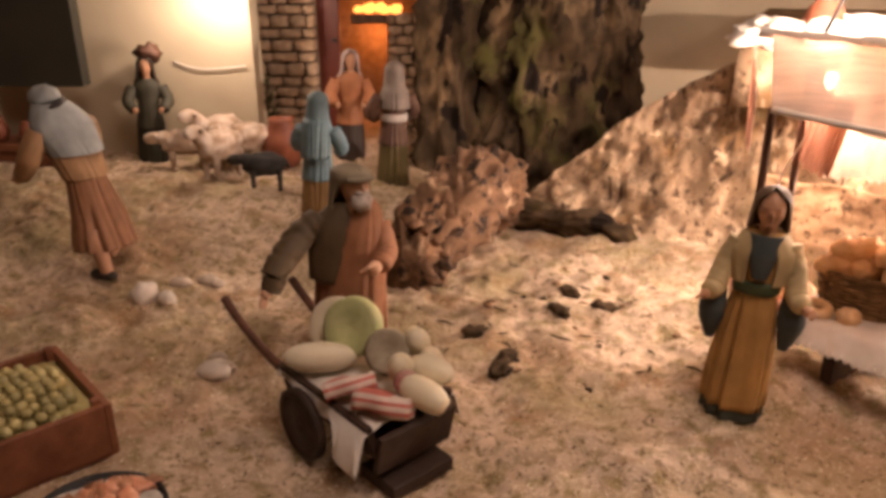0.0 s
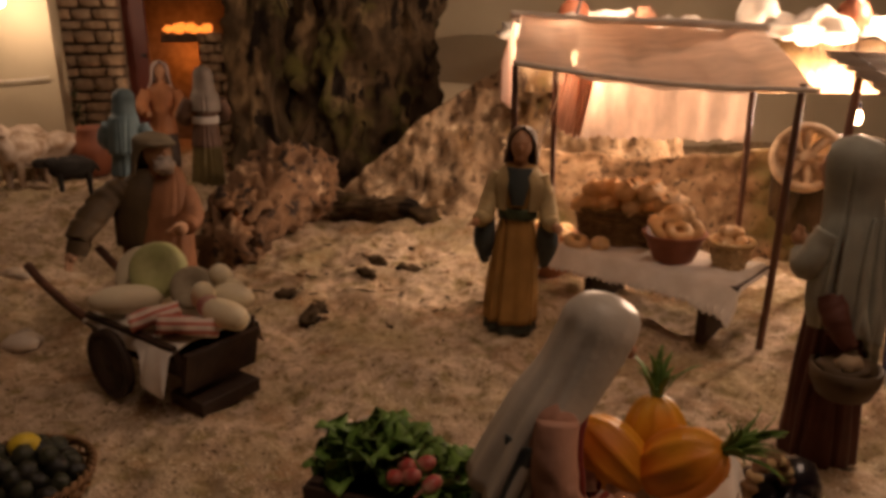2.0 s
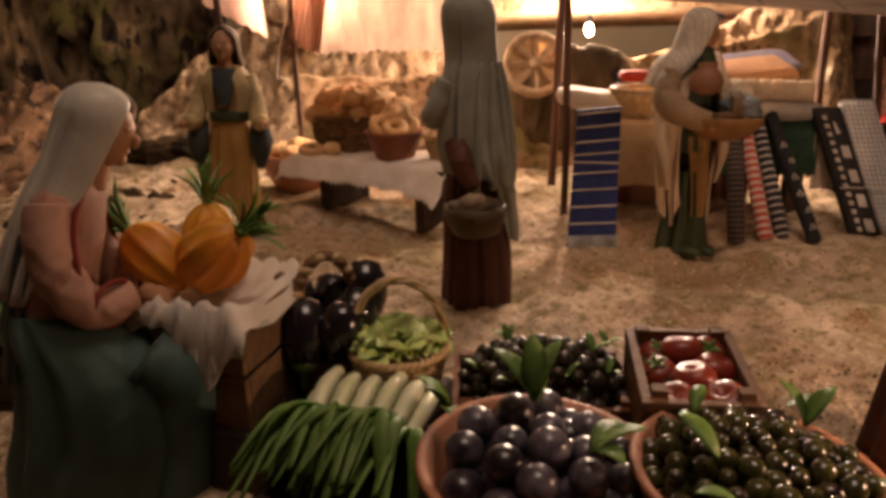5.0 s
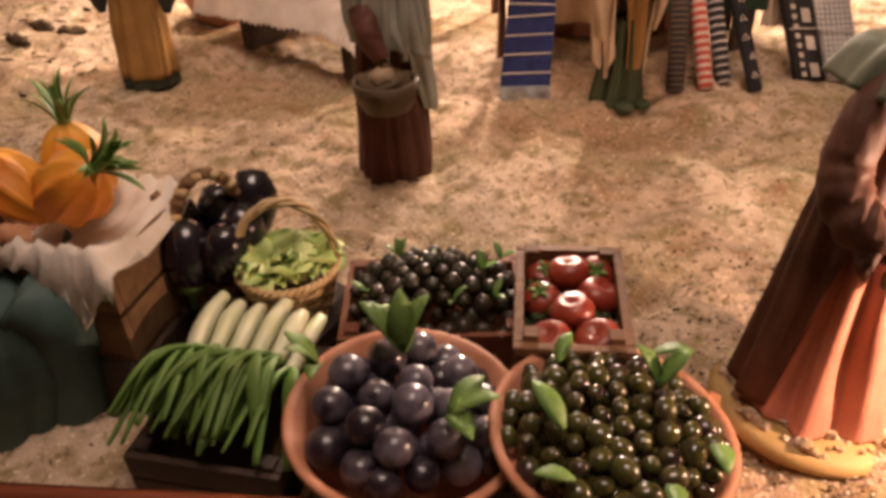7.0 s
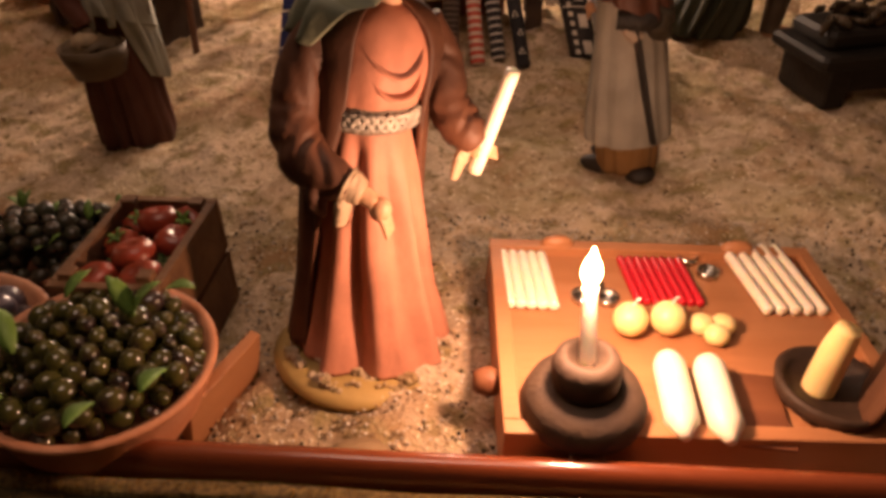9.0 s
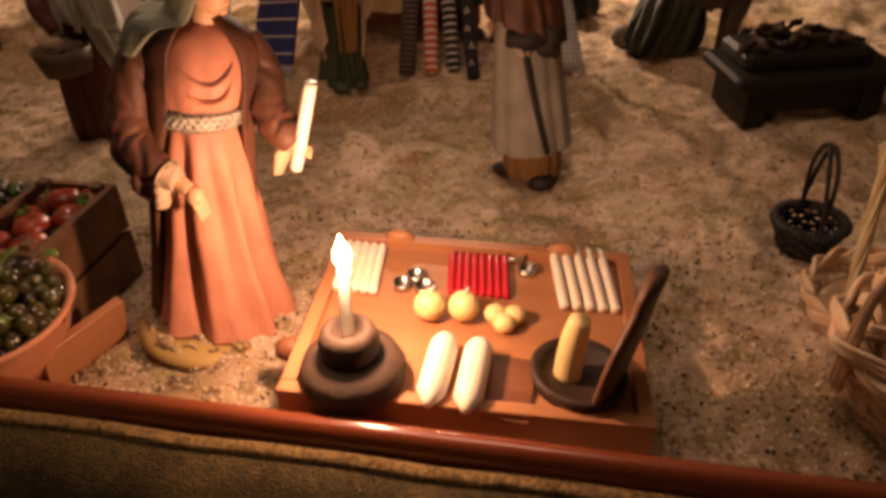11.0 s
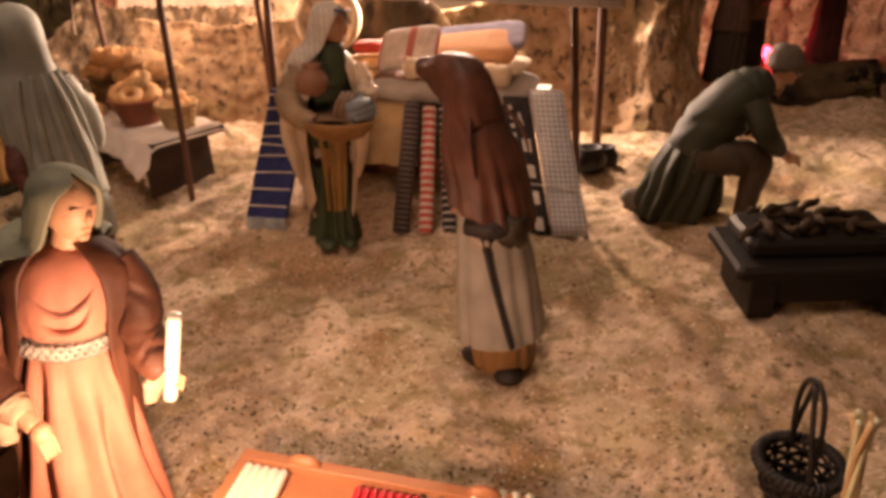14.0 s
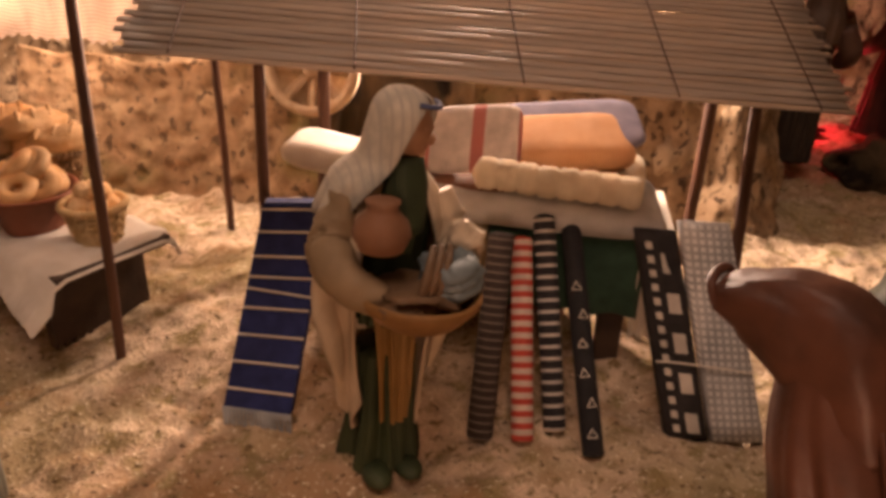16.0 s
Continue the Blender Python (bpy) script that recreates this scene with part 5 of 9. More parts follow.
f.limb([(0.13, -0.10, 0.74), (0.18, -0.14, 0.62), (0.16, -0.26, 0.52)], [0.055, 0.055, 0.04], 1)
f.limb([(-0.13, -0.10, 0.74), (-0.18, -0.16, 0.62), (-0.15, -0.28, 0.54)], [0.055, 0.055, 0.04], 1)
f.hand((0.15, -0.30, 0.50), (0, -1, -0.3), 0.025, 3)
f.head((0, -0.20, 0.855), 0.060, 3)
f.ball((0, -0.185, 0.880), (0.070, 0.082, 0.062), 2, 18, 12, lump=0.3)
f.drape([(0.62, 0, -0.04, 0.13, 0.13, 0.08, -10, 190), (0.76, 0, -0.10, 0.15, 0.12, 0.06, -25, 205), (0.86, 0, -0.15, 0.085, 0.09, 0.03, -40, 220)], 2)
f.tube([(-0.07, -0.14, 0.86), (0.02, -0.06, 0.86), (0.09, -0.10, 0.80), (0.12, -0.02, 0.70)], [0.015] * 4, 4, 8)
f.stand("stooping_man_figure", [paint("striped_brown_skirt", (0.28, 0.13, 0.06)), paint("tan_tunic", (0.40, 0.23, 0.11)), paint("pale_grey_headcloth", (0.34, 0.36, 0.35)), SKIN, paint("black_sandal", (0.03, 0.022, 0.018))], 0.285, -0.53, 1.10, -115, "painted man figurine stooping, pale headcloth, striped brown skirt", lean=(0, -2))


def plain_figure(name, seed, h, x, y, rz, label, lower, upper, veil, skin, long_veil=0.12, load=None, belt=None, lift=0.0):
    """A simpler standing figure of the background."""
    f = Figure(seed)
    f.robe([(0.0, 0, 0, 0.135, 0.125, 0.10), (0.2, 0, 0, 0.125, 0.11, 0.10), (0.45, 0, 0, 0.105, 0.09, 0.06)], 0, count=14)
    f.robe([(0.34, 0, 0, 0.125, 0.11, 0.08), (0.5, 0, 0, 0.105, 0.09, 0.05), (0.58, 0, 0, 0.095, 0.08, 0.03), (0.72, 0, 0, 0.125, 0.085, 0.04), (0.80, 0, 0, 0.06, 0.055, 0)], 1)
    for sx in (-1, 1):
        f.limb([(sx * 0.12, 0, 0.72), (sx * 0.17, -0.04, 0.60), (sx * 0.13, -0.14, 0.53)], [0.055, 0.058, 0.045], 1)
        f.hand((sx * 0.11, -0.17, 0.53), (0, -1, 0), 0.024, 3)
    f.head((0, -0.03, 0.90), 0.065, 3)
    f.hood((0, -0.015, 0.905), 0.074, 2, 0.15, 1.5, long_veil, 0.03, 56)
    if belt:
        f.robe([(0.53, 0, 0, 0.108, 0.092, 0.02), (0.56, 0, 0, 0.112, 0.096, 0.0), (0.59, 0, 0, 0.107, 0.092, 0.02)], 4, count=6)
    if load:
        f.ball((0.03, 0.02, 1.02), (0.11, 0.10, 0.08), 5, 18, 12, lump=0.6, seed=seed)
    mats = [lower, upper, veil, skin, belt or lower, load or lower]
    return f.stand(name, mats, h, x, y, rz, label, lift=lift)


DARKCLOTH, DARKRED = paint("dark_brown_cloth", (0.045, 0.03, 0.02)), paint("dark_red_cloth", (0.10, 0.025, 0.02))
plain_figure("porter_figure", 11, 0.205, -0.605, 1.495, 20, "dark painted figurine carrying a bundle on its shoulders", paint("black_green_robe", (0.035, 0.035, 0.022)), paint("dark_olive_tunic", (0.055, 0.05, 0.03)), DARKCLOTH, SKIN, load=paint("patterned_bundle", (0.13, 0.06, 0.035)))
plain_figure("blue_turban_figure", 12, 0.212, -0.235, 1.245, 172, "painted figurine in blue turban and blue shawl, ochre robe", paint("ochre_skirt", (0.33, 0.20, 0.08)), paint("blue_shawl", (0.16, 0.24, 0.27)), paint("blue_turban", (0.18, 0.27, 0.30)), SKIN, long_veil=0.24)
plain_figure("grey_hood_figure", 13, 0.225, -0.13, 1.43, 200, "painted figurine, grey hood, brown coat and white belt", paint("olive_skirt", (0.17, 0.13, 0.05)), paint("brown_coat", (0.13, 0.07, 0.045)), paint("grey_brown_hood_cloth", (0.27, 0.22, 0.18)), SKIN, belt=paint("white_belt", (0.60, 0.54, 0.48)))
plain_figure("innkeeper_figure", 14, 0.225, -0.235, 1.60, 10, "painted figurine in orange tunic and pale turban at the doorway", paint("dark_apron", (0.06, 0.04, 0.03)), paint("orange_tunic", (0.42, 0.17, 0.07)), paint("pale_turban", (0.62, 0.48, 0.42)), SKIN, long_veil=0.0)
plain_figure("staff_man_figure", 15, 0.265, 1.275, 0.115, -120, "dark painted man figurine in a long robe", DARKCLOTH, DARKCLOTH, paint("black_hood", (0.03, 0.024, 0.02)), SKIN)
plain_figure("camp_figure", 16, 0.25, 1.42, 0.90, 130, "dark brown painted figurine standing by the red fire", DARKCLOTH, paint("umber_cloak", (0.10, 0.05, 0.035)), paint("umber_hood", (0.12, 0.07, 0.045)), SKIN, lift=0.03)
plain_figure("camp_figure", 17, 0.25, 1.50, 0.98, 160, "painted figurine with bare head behind the red fire", DARKCLOTH, paint("tan_cloak", (0.22, 0.12, 0.06)), DARKCLOTH, SKIN, lift=0.03)
plain_figure("camp_figure", 18, 0.24, 1.66, 0.98, 200, "dark red painted figurine beside the red fire", DARKRED, DARKRED, DARKCLOTH, SKIN, lift=0.02)
plain_figure("camp_figure", 19, 0.24, 1.80, 0.66, -70, "dark painted figurine with pale hands near the cork bank", DARKCLOTH, DARKCLOTH, DARKCLOTH, SKINPALE)

# man kneeling at the wood block
f = Figure(21)
f.limb([(0.08, 0.34, 0.07), (0.08, 0.16, 0.09), (0.07, 0.0, 0.11)], [0.055, 0.075, 0.085], 1)
f.limb([(0.07, -0.02, 0.13), (0.06, 0.08, 0.26), (0.04, 0.14, 0.38)], [0.09, 0.115, 0.12], 4)
f.limb([(-0.06, 0.14, 0.36), (-0.08, -0.06, 0.38), (-0.09, -0.20, 0.37), (-0.09, -0.20, 0.20), (-0.09, -0.19, 0.03)], [0.12, 0.10, 0.085, 0.065, 0.05], 4)
f.ball((-0.09, -0.25, 0.03), (0.05, 0.1, 0.035), 2)
f.ball((0.08, 0.36, 0.07), (0.06, 0.09, 0.07), 3, 16, 10, lump=0.4)
f.robe([(0.01, 0.02, 0.17, 0.15, 0.20, 0.30), (0.10, 0.01, 0.15, 0.165, 0.20, 0.30), (0.20, 0.0, 0.13, 0.17, 0.19, 0.30), (0.30, 0, 0.12, 0.17, 0.18, 0.28), (0.40, 0, 0.10, 0.16, 0.16, 0.2), (0.48, 0, 0.07, 0.14, 0.13, 0.1)], 0)
f.limb([(0, 0.12, 0.38), (0, 0.05, 0.52), (0, -0.06, 0.65), (0, -0.17, 0.74), (0, -0.24, 0.775)], [0.14, 0.145, 0.150, 0.120, 0.06], 0, flat=1.05, crease=0.25)
f.leaf((0.06, -0.10, 0.46), (0.10, -0.13, 0.20), 0.17, 5, 0.10, (0.6, -1, 0))
f.leaf((0.10, 0.02, 0.44), (0.15, 0.03, 0.22), 0.15, 5, 0.10, (1, -0.4, 0))
f.limb([(0.03, 0.14, 0.42), (0.16, 0.02, 0.46), (0.05, -0.10, 0.45)], [0.03, 0.035, 0.03], 3)
f.limb([(0.14, -0.10, 0.70), (0.20, -0.14, 0.56), (0.15, -0.25, 0.46)], [0.070, 0.062, 0.045], 0)
f.limb([(-0.14, -0.12, 0.70), (-0.20, -0.18, 0.56), (-0.12, -0.30, 0.44)], [0.070, 0.062, 0.045], 0)
f.limb([(0.15, -0.24, 0.46), (0.11, -0.33, 0.42)], [0.032, 0.026], 2, crease=0), f.limb([(-0.12, -0.29, 0.44), (-0.08, -0.36, 0.40)], [0.032, 0.026], 2, crease=0)
f.hand((0.10, -0.36, 0.40), (0, -1, -0.3), 0.030, 2), f.hand((-0.07, -0.39, 0.38), (0, -1, -0.3), 0.030, 2)
n0 = len(f.v)
f.head((0, -0.30, 0.86), 0.078, 2)
f.ball((0, -0.275, 0.885), (0.078, 0.095, 0.085), 3, 18, 12, lump=0.3)
f.turned(n0, (0, -0.27, 0.82), 0, 18)
f.stand("kneeling_man_figure", [paint("olive_tunic", (0.034, 0.036, 0.018)), DARKCLOTH, SKIN, paint("grey_brown_sash", (0.16, 0.13, 0.10)), paint("brown_breeches", (0.075, 0.05, 0.03)), paint("tan_kerchief", (0.24, 0.16, 0.09))], 0.200, 1.150, 0.445, 78, "painted man figurine kneeling, olive tunic, grey hair")


# ---- flock ----
def sheep(x, y, rz, h, m, label, name="sheep_figure", up=False, dark=None):
    f = Figure(x * 9)
    f.ball((0, 0, 0.62), (0.26, 0.48, 0.27), 0, 24, 16, lump=0.25, seed=x * 11)
    f.limb([(0, -0.36, 0.72), (0, -0.52, 0.92 if up else 0.78)], [0.17, 0.12], 0)
    f.ball((0, -0.62, 0.95 if up else 0.76), (0.10, 0.19, 0.12), 1, 14, 10)
    for sx in (-1, 1):
        f.ball((sx * 0.13, -0.55, 0.97 if up else 0.82), (0.08, 0.03, 0.045), 1, 8, 6)
        for sy in (-0.28, 0.30):
            f.limb([(sx * 0.13, sy, 0.5), (sx * 0.13, sy, 0.25), (sx * 0.13, sy, 0.0)], [0.08, 0.055, 0.05], 1)
    f.limb([(0, 0.45, 0.66), (0, 0.53, 0.5)], [0.05, 0.03], 0)
    f.moved(Matrix.Diagonal((h, h, h, 1)))
    return solo(name, f, [m, dark or m], pose(x, y, ground(x, y) - 0.003, 0, 0, rz), label, "figurine", "flock")


sheep(-0.520, 1.445, -70, 0.090, SHEEPWHITE, "white painted sheep figurine with brown patches")
sheep(-0.465, 1.490, -40, 0.106, SHEEPWHITE, "white painted sheep figurine standing in the flock", up=True)
sheep(-0.440, 1.405, -25, 0.104, SHEEPWHITE, "white painted sheep figurine facing forward", up=True)
sheep(-0.400, 1.465, -75, 0.098, SHEEPWHITE, "white painted sheep figurine behind the black one")
sheep(-0.345, 1.345, -75, 0.078, SHEEPBLACK, "small black lamb figurine standing before the flock", "lamb_figure")

# ---- bread stall ----
def stick(name, a, b, r, label, m=None, group="stall poles"):
    s = Shape()
    a, b = Vector(a), Vector(b)
    s.tube([a - a, (b - a) * 0.33 + Vector((0.001, 0, 0)), (b - a) * 0.66, b - a], [r, r * 0.95, r, r * 0.9], 0, 10, 14)
    return solo(name, s, m or POLE, Matrix.Translation(a), label, "pole", group)


def pole_at(x, y, top, r=0.0042, shift=(0, 0), label="thin brown wooden stall pole stuck in the sand"):
    return stick("stall_pole", (x, y, ground(x, y) - 0.01), (x + shift[0], y + shift[1], top), r, label)


pole_at(0.561, 0.672, 0.300, shift=(0.012, 0.0))
pole_at(0.301, 0.815, 0.318)
pole_at(0.415, 1.00, 0.365)
pole_at(0.665, 0.90, 0.345)


def cloth_sheet(name, corners, m, label, sag=0.01, ripple=0.002, n=40, rows=16, thick=0.0012, pinked=0.0, category="cloth", ripples=9):
    """A cloth hung between four corners (front left, front right, back right, back left)."""
    a, b, c, d = (Vector(p) for p in corners)
    s = Shape()
    top = []
    for i in range(rows + 1):
        k = i / rows
        row = []
        for j in range(n + 1):
            q = j / n
            p = a.lerp(b, q).lerp(d.lerp(c, q), k)
            p.z -= sag * math.sin(math.pi * q) * (1 - 0.6 * k) + ripple * math.sin(q * ripples * 3.1 + k * 5)
            p.y += ripple * math.sin(q * ripples * 5 + 1)
            if pinked and i == 0:
                p += (a - d).normalized() * (pinked if j % 2 else 0)
            row.append(p)
        top.append(row)
    nrm = (b - a).cross(d - a).normalized() * thick
    for sign in (0, 1):
        base = len(s.v)
        for row in top:
            s.v.extend(tuple(p + nrm * sign) for p in row)
        w = n + 1
        for i in range(rows):
            for j in range(n):
                q = (base + i * w + j, base + i * w + j + 1, base + (i + 1) * w + j + 1, base + (i + 1) * w + j)
                s.f.append(q if sign else q[::-1]), s.s.append(0)
    return solo(name, s, m, None, label, category)


cloth_sheet("bread_awning", [(0.295, 0.800, 0.318), (0.585, 0.665, 0.292), (0.665, 0.89, 0.352), (0.36, 0.99, 0.372)], GAUZE, "thin white gauze awning sagging over the bread stall", 0.012, 0.0016)
s = Shape()
s.tube([(0.345, 0.995, 0.374), (0.45, 0.965, 0.366), (0.56, 0.925, 0.362), (0.67, 0.888, 0.354)], [0.006] * 4, 0, 12, 30)
solo("awning_roll", s, LINEN, None, "rolled cream cloth edge along the top of the awning", "cloth")
s = Shape()
s.tube([(0.293, 0.798, 0.320), (0.39, 0.75, 0.305), (0.49, 0.705, 0.296), (0.587, 0.662, 0.294)], [0.003] * 4, 0, 8, 30)
solo("awning_hem", s, LINEN, None, "sagging cream hem cord along the awning front", "cloth")
cloth_sheet("back_curtain", [(0.445, 0.995, 0.205), (0.665, 0.90, 0.205), (0.665, 0.90, 0.345), (0.445, 0.995, 0.362)], GAUZE, "white gauze curtain with pinked edge behind the bread table", 0.0, 0.002, pinked=0.004)
cloth_sheet("side_curtain", [(0.285, 0.82, 0.275), (0.392, 1.11, 0.225), (0.385, 1.115, 0.368), (0.285, 0.82, 0.320)], PINKGAUZE, "pinkish gauze curtain on the side of the bread stall", 0.0, 0.0015)

cloth_sheet("curtain_flap", [(0.412, 1.000, 0.225), (0.452, 0.984, 0.203), (0.470, 0.978, 0.30), (0.425, 0.996, 0.30)], PINKGAUZE, "crumpled pinkish cloth flap at the curtain end", 0.006, 0.003)

t = thing("bread_table", "dark wooden trestle table standing on the sand under the awning", "table", pose(0.495, 0.797, ground(0.495, 0.797), 0, 0, -52))
s = Shape()
s.box((0, 0, 0.074), (0.235, 0.105, 0.008))
part("tabletop", s, DARKWOOD, t, sharp=True)
for sx in (-1, 1):
    s = Shape()
    rings = []
    for k in range(25):
        y = -0.046 + 0.092 * k / 24
        z0 = -0.004 + 0.004 * (k % 2)
        rings.append([(sx * 0.077 - 0.006, y, z0), (sx * 0.077 + 0.006, y, z0), (sx * 0.077 + 0.006, y, 0.070), (sx * 0.077 - 0.006, y, 0.070)])
    s.loft(rings)
    part("trestle", s, DARKWOOD, t, sharp=True)
# tablecloth over it
s = Shape()
prof = [(-0.070, 0.058), (-0.062, 0.062), (-0.056, 0.0780), (-0.045, 0.0812), (0.0, 0.0814), (0.045, 0.0812), (0.056, 0.0780), (0.060, 0.066)]
rings = []
for i in range(61):
    x = -0.142 + 0.262 * i / 60
    drop = 0.004 * (i % 2)
    out = max(0, abs(x + 0.011) - 0.118)
    tip = 0.008 * step(0.05, 0.115, x)
    r = [(x, y - (0.010 * step(0.05, 0.115, x) if k == 0 else 0), z - out * 0.55 - ((drop + tip) if k == 0 else drop if k == 7 else 0) + 0.0012 * math.sin(i * 0.7 + k)) for k, (y, z) in enumerate(prof)]
    rings.append(r + [(a, b, c - 0.0015) for a, b, c in reversed(r)])
s.loft(rings)
solo("tablecloth", s, LINEN, pose(0.495, 0.797, ground(0.495, 0.797), 0, 0, -52), "white linen tablecloth with pinked edge on the bread table", "tablecloth")

ZT = ground(0.495, 0.797) + 0.0802


def wicker_body(r0, r1, h, rows, stakes, sx=1.0, sy=1.0, r=0.0016, lean=0.0):
    """Weavers that pass before and behind upright stakes."""
    s = Shape()
    for j in range(stakes):
        a = TAU * j / stakes
        s.tube([(r0 * sx * math.cos(a), r0 * sy * math.sin(a), 0.001), ((r0 + r1) / 2 * 1.02 * sx * math.cos(a), (r0 + r1) / 2 * 1.02 * sy * math.sin(a), h / 2), (r1 * sx * math.cos(a), r1 * sy * math.sin(a), h)], [r * 0.9] * 3, 0, 5, 5)
    n = stakes * 4
    for i in range(rows):
        k = (i + 0.5) / rows
        rad = r0 + (r1 - r0) * k
        rings = []
        for j in range(n):
            a = TAU * j / n
            rr = rad + r * 0.75 * math.cos(stakes / 2 * a + math.pi * (i % 2))
            c, d = Vector((rr * sx * math.cos(a), rr * sy * math.sin(a), h * k)), Vector((math.cos(a), math.sin(a), 0))
            q = r * 0.9
            rings.append([c + d * q, c + Vector((0, 0, h / rows * 0.5)), c - d * q, c - Vector((0, 0, h / rows * 0.5))])
        s.loft(rings + [rings[0]], caps=False)
    s.lathe([(0.0005, 0.001), (r0, 0.001), (r0, 0.003), (0.0005, 0.003)], 0, 24)
    if sx != 1 or sy != 1:
        s.v[-96:] = [(x * sx, y * sy, z) for x, y, z in s.v[-96:]]
    return s


def braid(r1, h, sx=1.0, sy=1.0, r=0.0022, turns=22, strands=2):
    s = Shape()
    for q in range(strands):
        n = turns * 6
        pts = [((r1 + r * math.cos(turns * TAU * j / n + q * TAU / strands)) * sx * math.cos(TAU * j / n), (r1 + r * math.cos(turns * TAU * j / n + q * TAU / strands)) * sy * math.sin(TAU * j / n), h + r * math.sin(turns * TAU * j / n + q * TAU / strands)) for j in range(n + 1)]
        s.tube(pts, [r] * len(pts), 0, 6, len(pts))
    return s


def handle_arc(half, top, h0, r=0.0016, strands=3, sy=0.0, twist=5, only=None):
    s = Shape()
    for q in range(strands) if only is None else (only,):
        pts = []
        for j in range(31):
            a = math.pi * j / 30
            ph = twist * a + q * TAU / strands
            pts.append((-(half + r * math.cos(ph)) * math.cos(a), sy + r * 1.6 * math.sin(ph), h0 + (top - h0 + r * math.cos(ph)) * math.sin(a)))
        s.tube(pts, [r] * 31, 0, 6, 40)
    return s


def basket(label, m, r0, r1, h, rows, stakes, material, sx=1.0, sy=1.0, handle=None, r=0.0016, name="basket", group=""):
    b = thing(name, label, "basket", m, group)
    part("weave", wicker_body(r0, r1, h, rows, stakes, sx, sy, r), material, b)
    part("rim", braid(r1, h, sx, sy, r * 1.15), material, b)
    if handle:
        grip = part("handle", handle_arc(r1 * sx, handle, h, r * 1.15, only=0), material, b)
        for q in (1, 2):
            part("strand", handle_arc(r1 * sx, handle, h, r * 1.15, only=q), material, grip)
    return b


basket("long brown wicker bread basket on the tablecloth", pose(0.474, 0.862, ZT, 0, 0, -27), 0.034, 0.038, 0.046, 8, 28, WICKERMID, 1.75, 0.78)


def bun(kind, seed):
    s = Shape()
    if kind == "ring":
        rings = []
        for i in range(25):
            a = TAU * i / 24
            c = Vector((0.011 * math.cos(a), 0.011 * math.sin(a), 0))
            rings.append([c + Vector((math.cos(a), math.sin(a), 0)) * (0.0065 * math.cos(TAU * j / 12)) + Vector((0, 0, 0.006 * math.sin(TAU * j / 12))) for j in range(12)])
        s.loft(rings, caps=False)
    elif kind == "loaf":
        s.ball((0, 0, 0), (0.026, 0.013, 0.0115), 0, 24, 16, lump=0.18, seed=seed)
        for k in (-0.012, 0, 0.012):
            s.tube([(k - 0.004, -0.008, 0.0085), (k, 0, 0.0115), (k + 0.004, 0.008, 0.0085)], [0.001, 0.0022, 0.001], 0, 6)
    else:
        s.ball((0, 0, 0), (0.013, 0.013, 0.0095), 0, 20, 12, lump=0.2, seed=seed)
    return s.mesh(kind + "_bread", BREAD)


RING, LOAF, ROLL = bun("ring", 1), bun("loaf", 2), bun("roll", 3)


def put(mesh, name, m, label, category, group):
    ob = new(name, mesh)
    ob.matrix_world = m
    return tagged(ob, label, category, group)


rnd = random.Random(3)
e1, e2 = Vector((math.cos(radians(-27)), math.sin(radians(-27)), 0)), Vector((-math.sin(radians(-27)), math.cos(radians(-27)), 0))
for i, (a, b, z, k) in enumerate([(-0.044, 0, 0.050, 20), (-0.016, 0.004, 0.052, 62), (0.010, -0.003, 0.052, 75), (0.036, 0.002, 0.052, 60), (-0.030, 0.004, 0.070, 10), (0.004, -0.004, 0.073, 58), (0.030, 0.0, 0.070, 66), (0.052, 0.0, 0.056, 40)]):
    p = Vector((0.474, 0.862, ZT + z)) + e1 * a + e2 * b
    put(LOAF, "bread_loaf", pose(*p, rnd.uniform(-8, 8), rnd.uniform(-8, 8), -27 + k) @ Matrix.Scale(1.22, 4), "golden crusty bread loaf in the long basket", "bread", "breads")
s = Shape()
s.lathe([(0.014, 0.0), (0.022, 0.0), (0.023, 0.003), (0.034, 0.03), (0.037, 0.034), (0.034, 0.034), (0.029, 0.026), (0.01, 0.008)], 0, 36)
solo("clay_bowl", s, TERRADARK, pose(0.499, 0.776, ZT) @ Matrix.Scale(1.08, 4), "red clay bowl heaped with ring breads on the tablecloth", "bowl")
for i in range(9):
    a = TAU * i / 6 + 0.3
    r = 0.018 if i < 6 else 0.007
    put(RING, "ring_bread", pose(0.499 + r * math.cos(a), 0.776 + r * math.sin(a), ZT + (0.042 if i < 6 else 0.056), 35 * math.sin(a), 40 * math.cos(a), i * 40), "golden ring-shaped bread in the clay bowl", "bread", "breads")
basket("small pale wicker basket of rolls on the tablecloth", pose(0.553, 0.738, ZT), 0.017, 0.025, 0.032, 7, 18, WICKER)
for i in range(8):
    a = TAU * i / 5
    r = 0.012 if i < 5 else 0.006
    put(ROLL, "bread_roll", pose(0.553 + r * math.cos(a), 0.738 + r * math.sin(a), ZT + (0.032 if i < 5 else 0.042), rnd.uniform(-40, 40), rnd.uniform(-40, 40), 0) @ Matrix.Scale(0.75, 4), "small golden bread roll in the pale basket", "bread", "breads")
put(RING, "ring_bread", pose(0.405, 0.862, ZT + 0.006, 15, 0, 0), "golden ring-shaped bread lying on the tablecloth", "bread", "breads")
put(ROLL, "bread_roll", pose(0.428, 0.838, ZT + 0.008, 0, 0, 0), "golden bread roll lying on the tablecloth", "bread", "breads")
s = Shape()
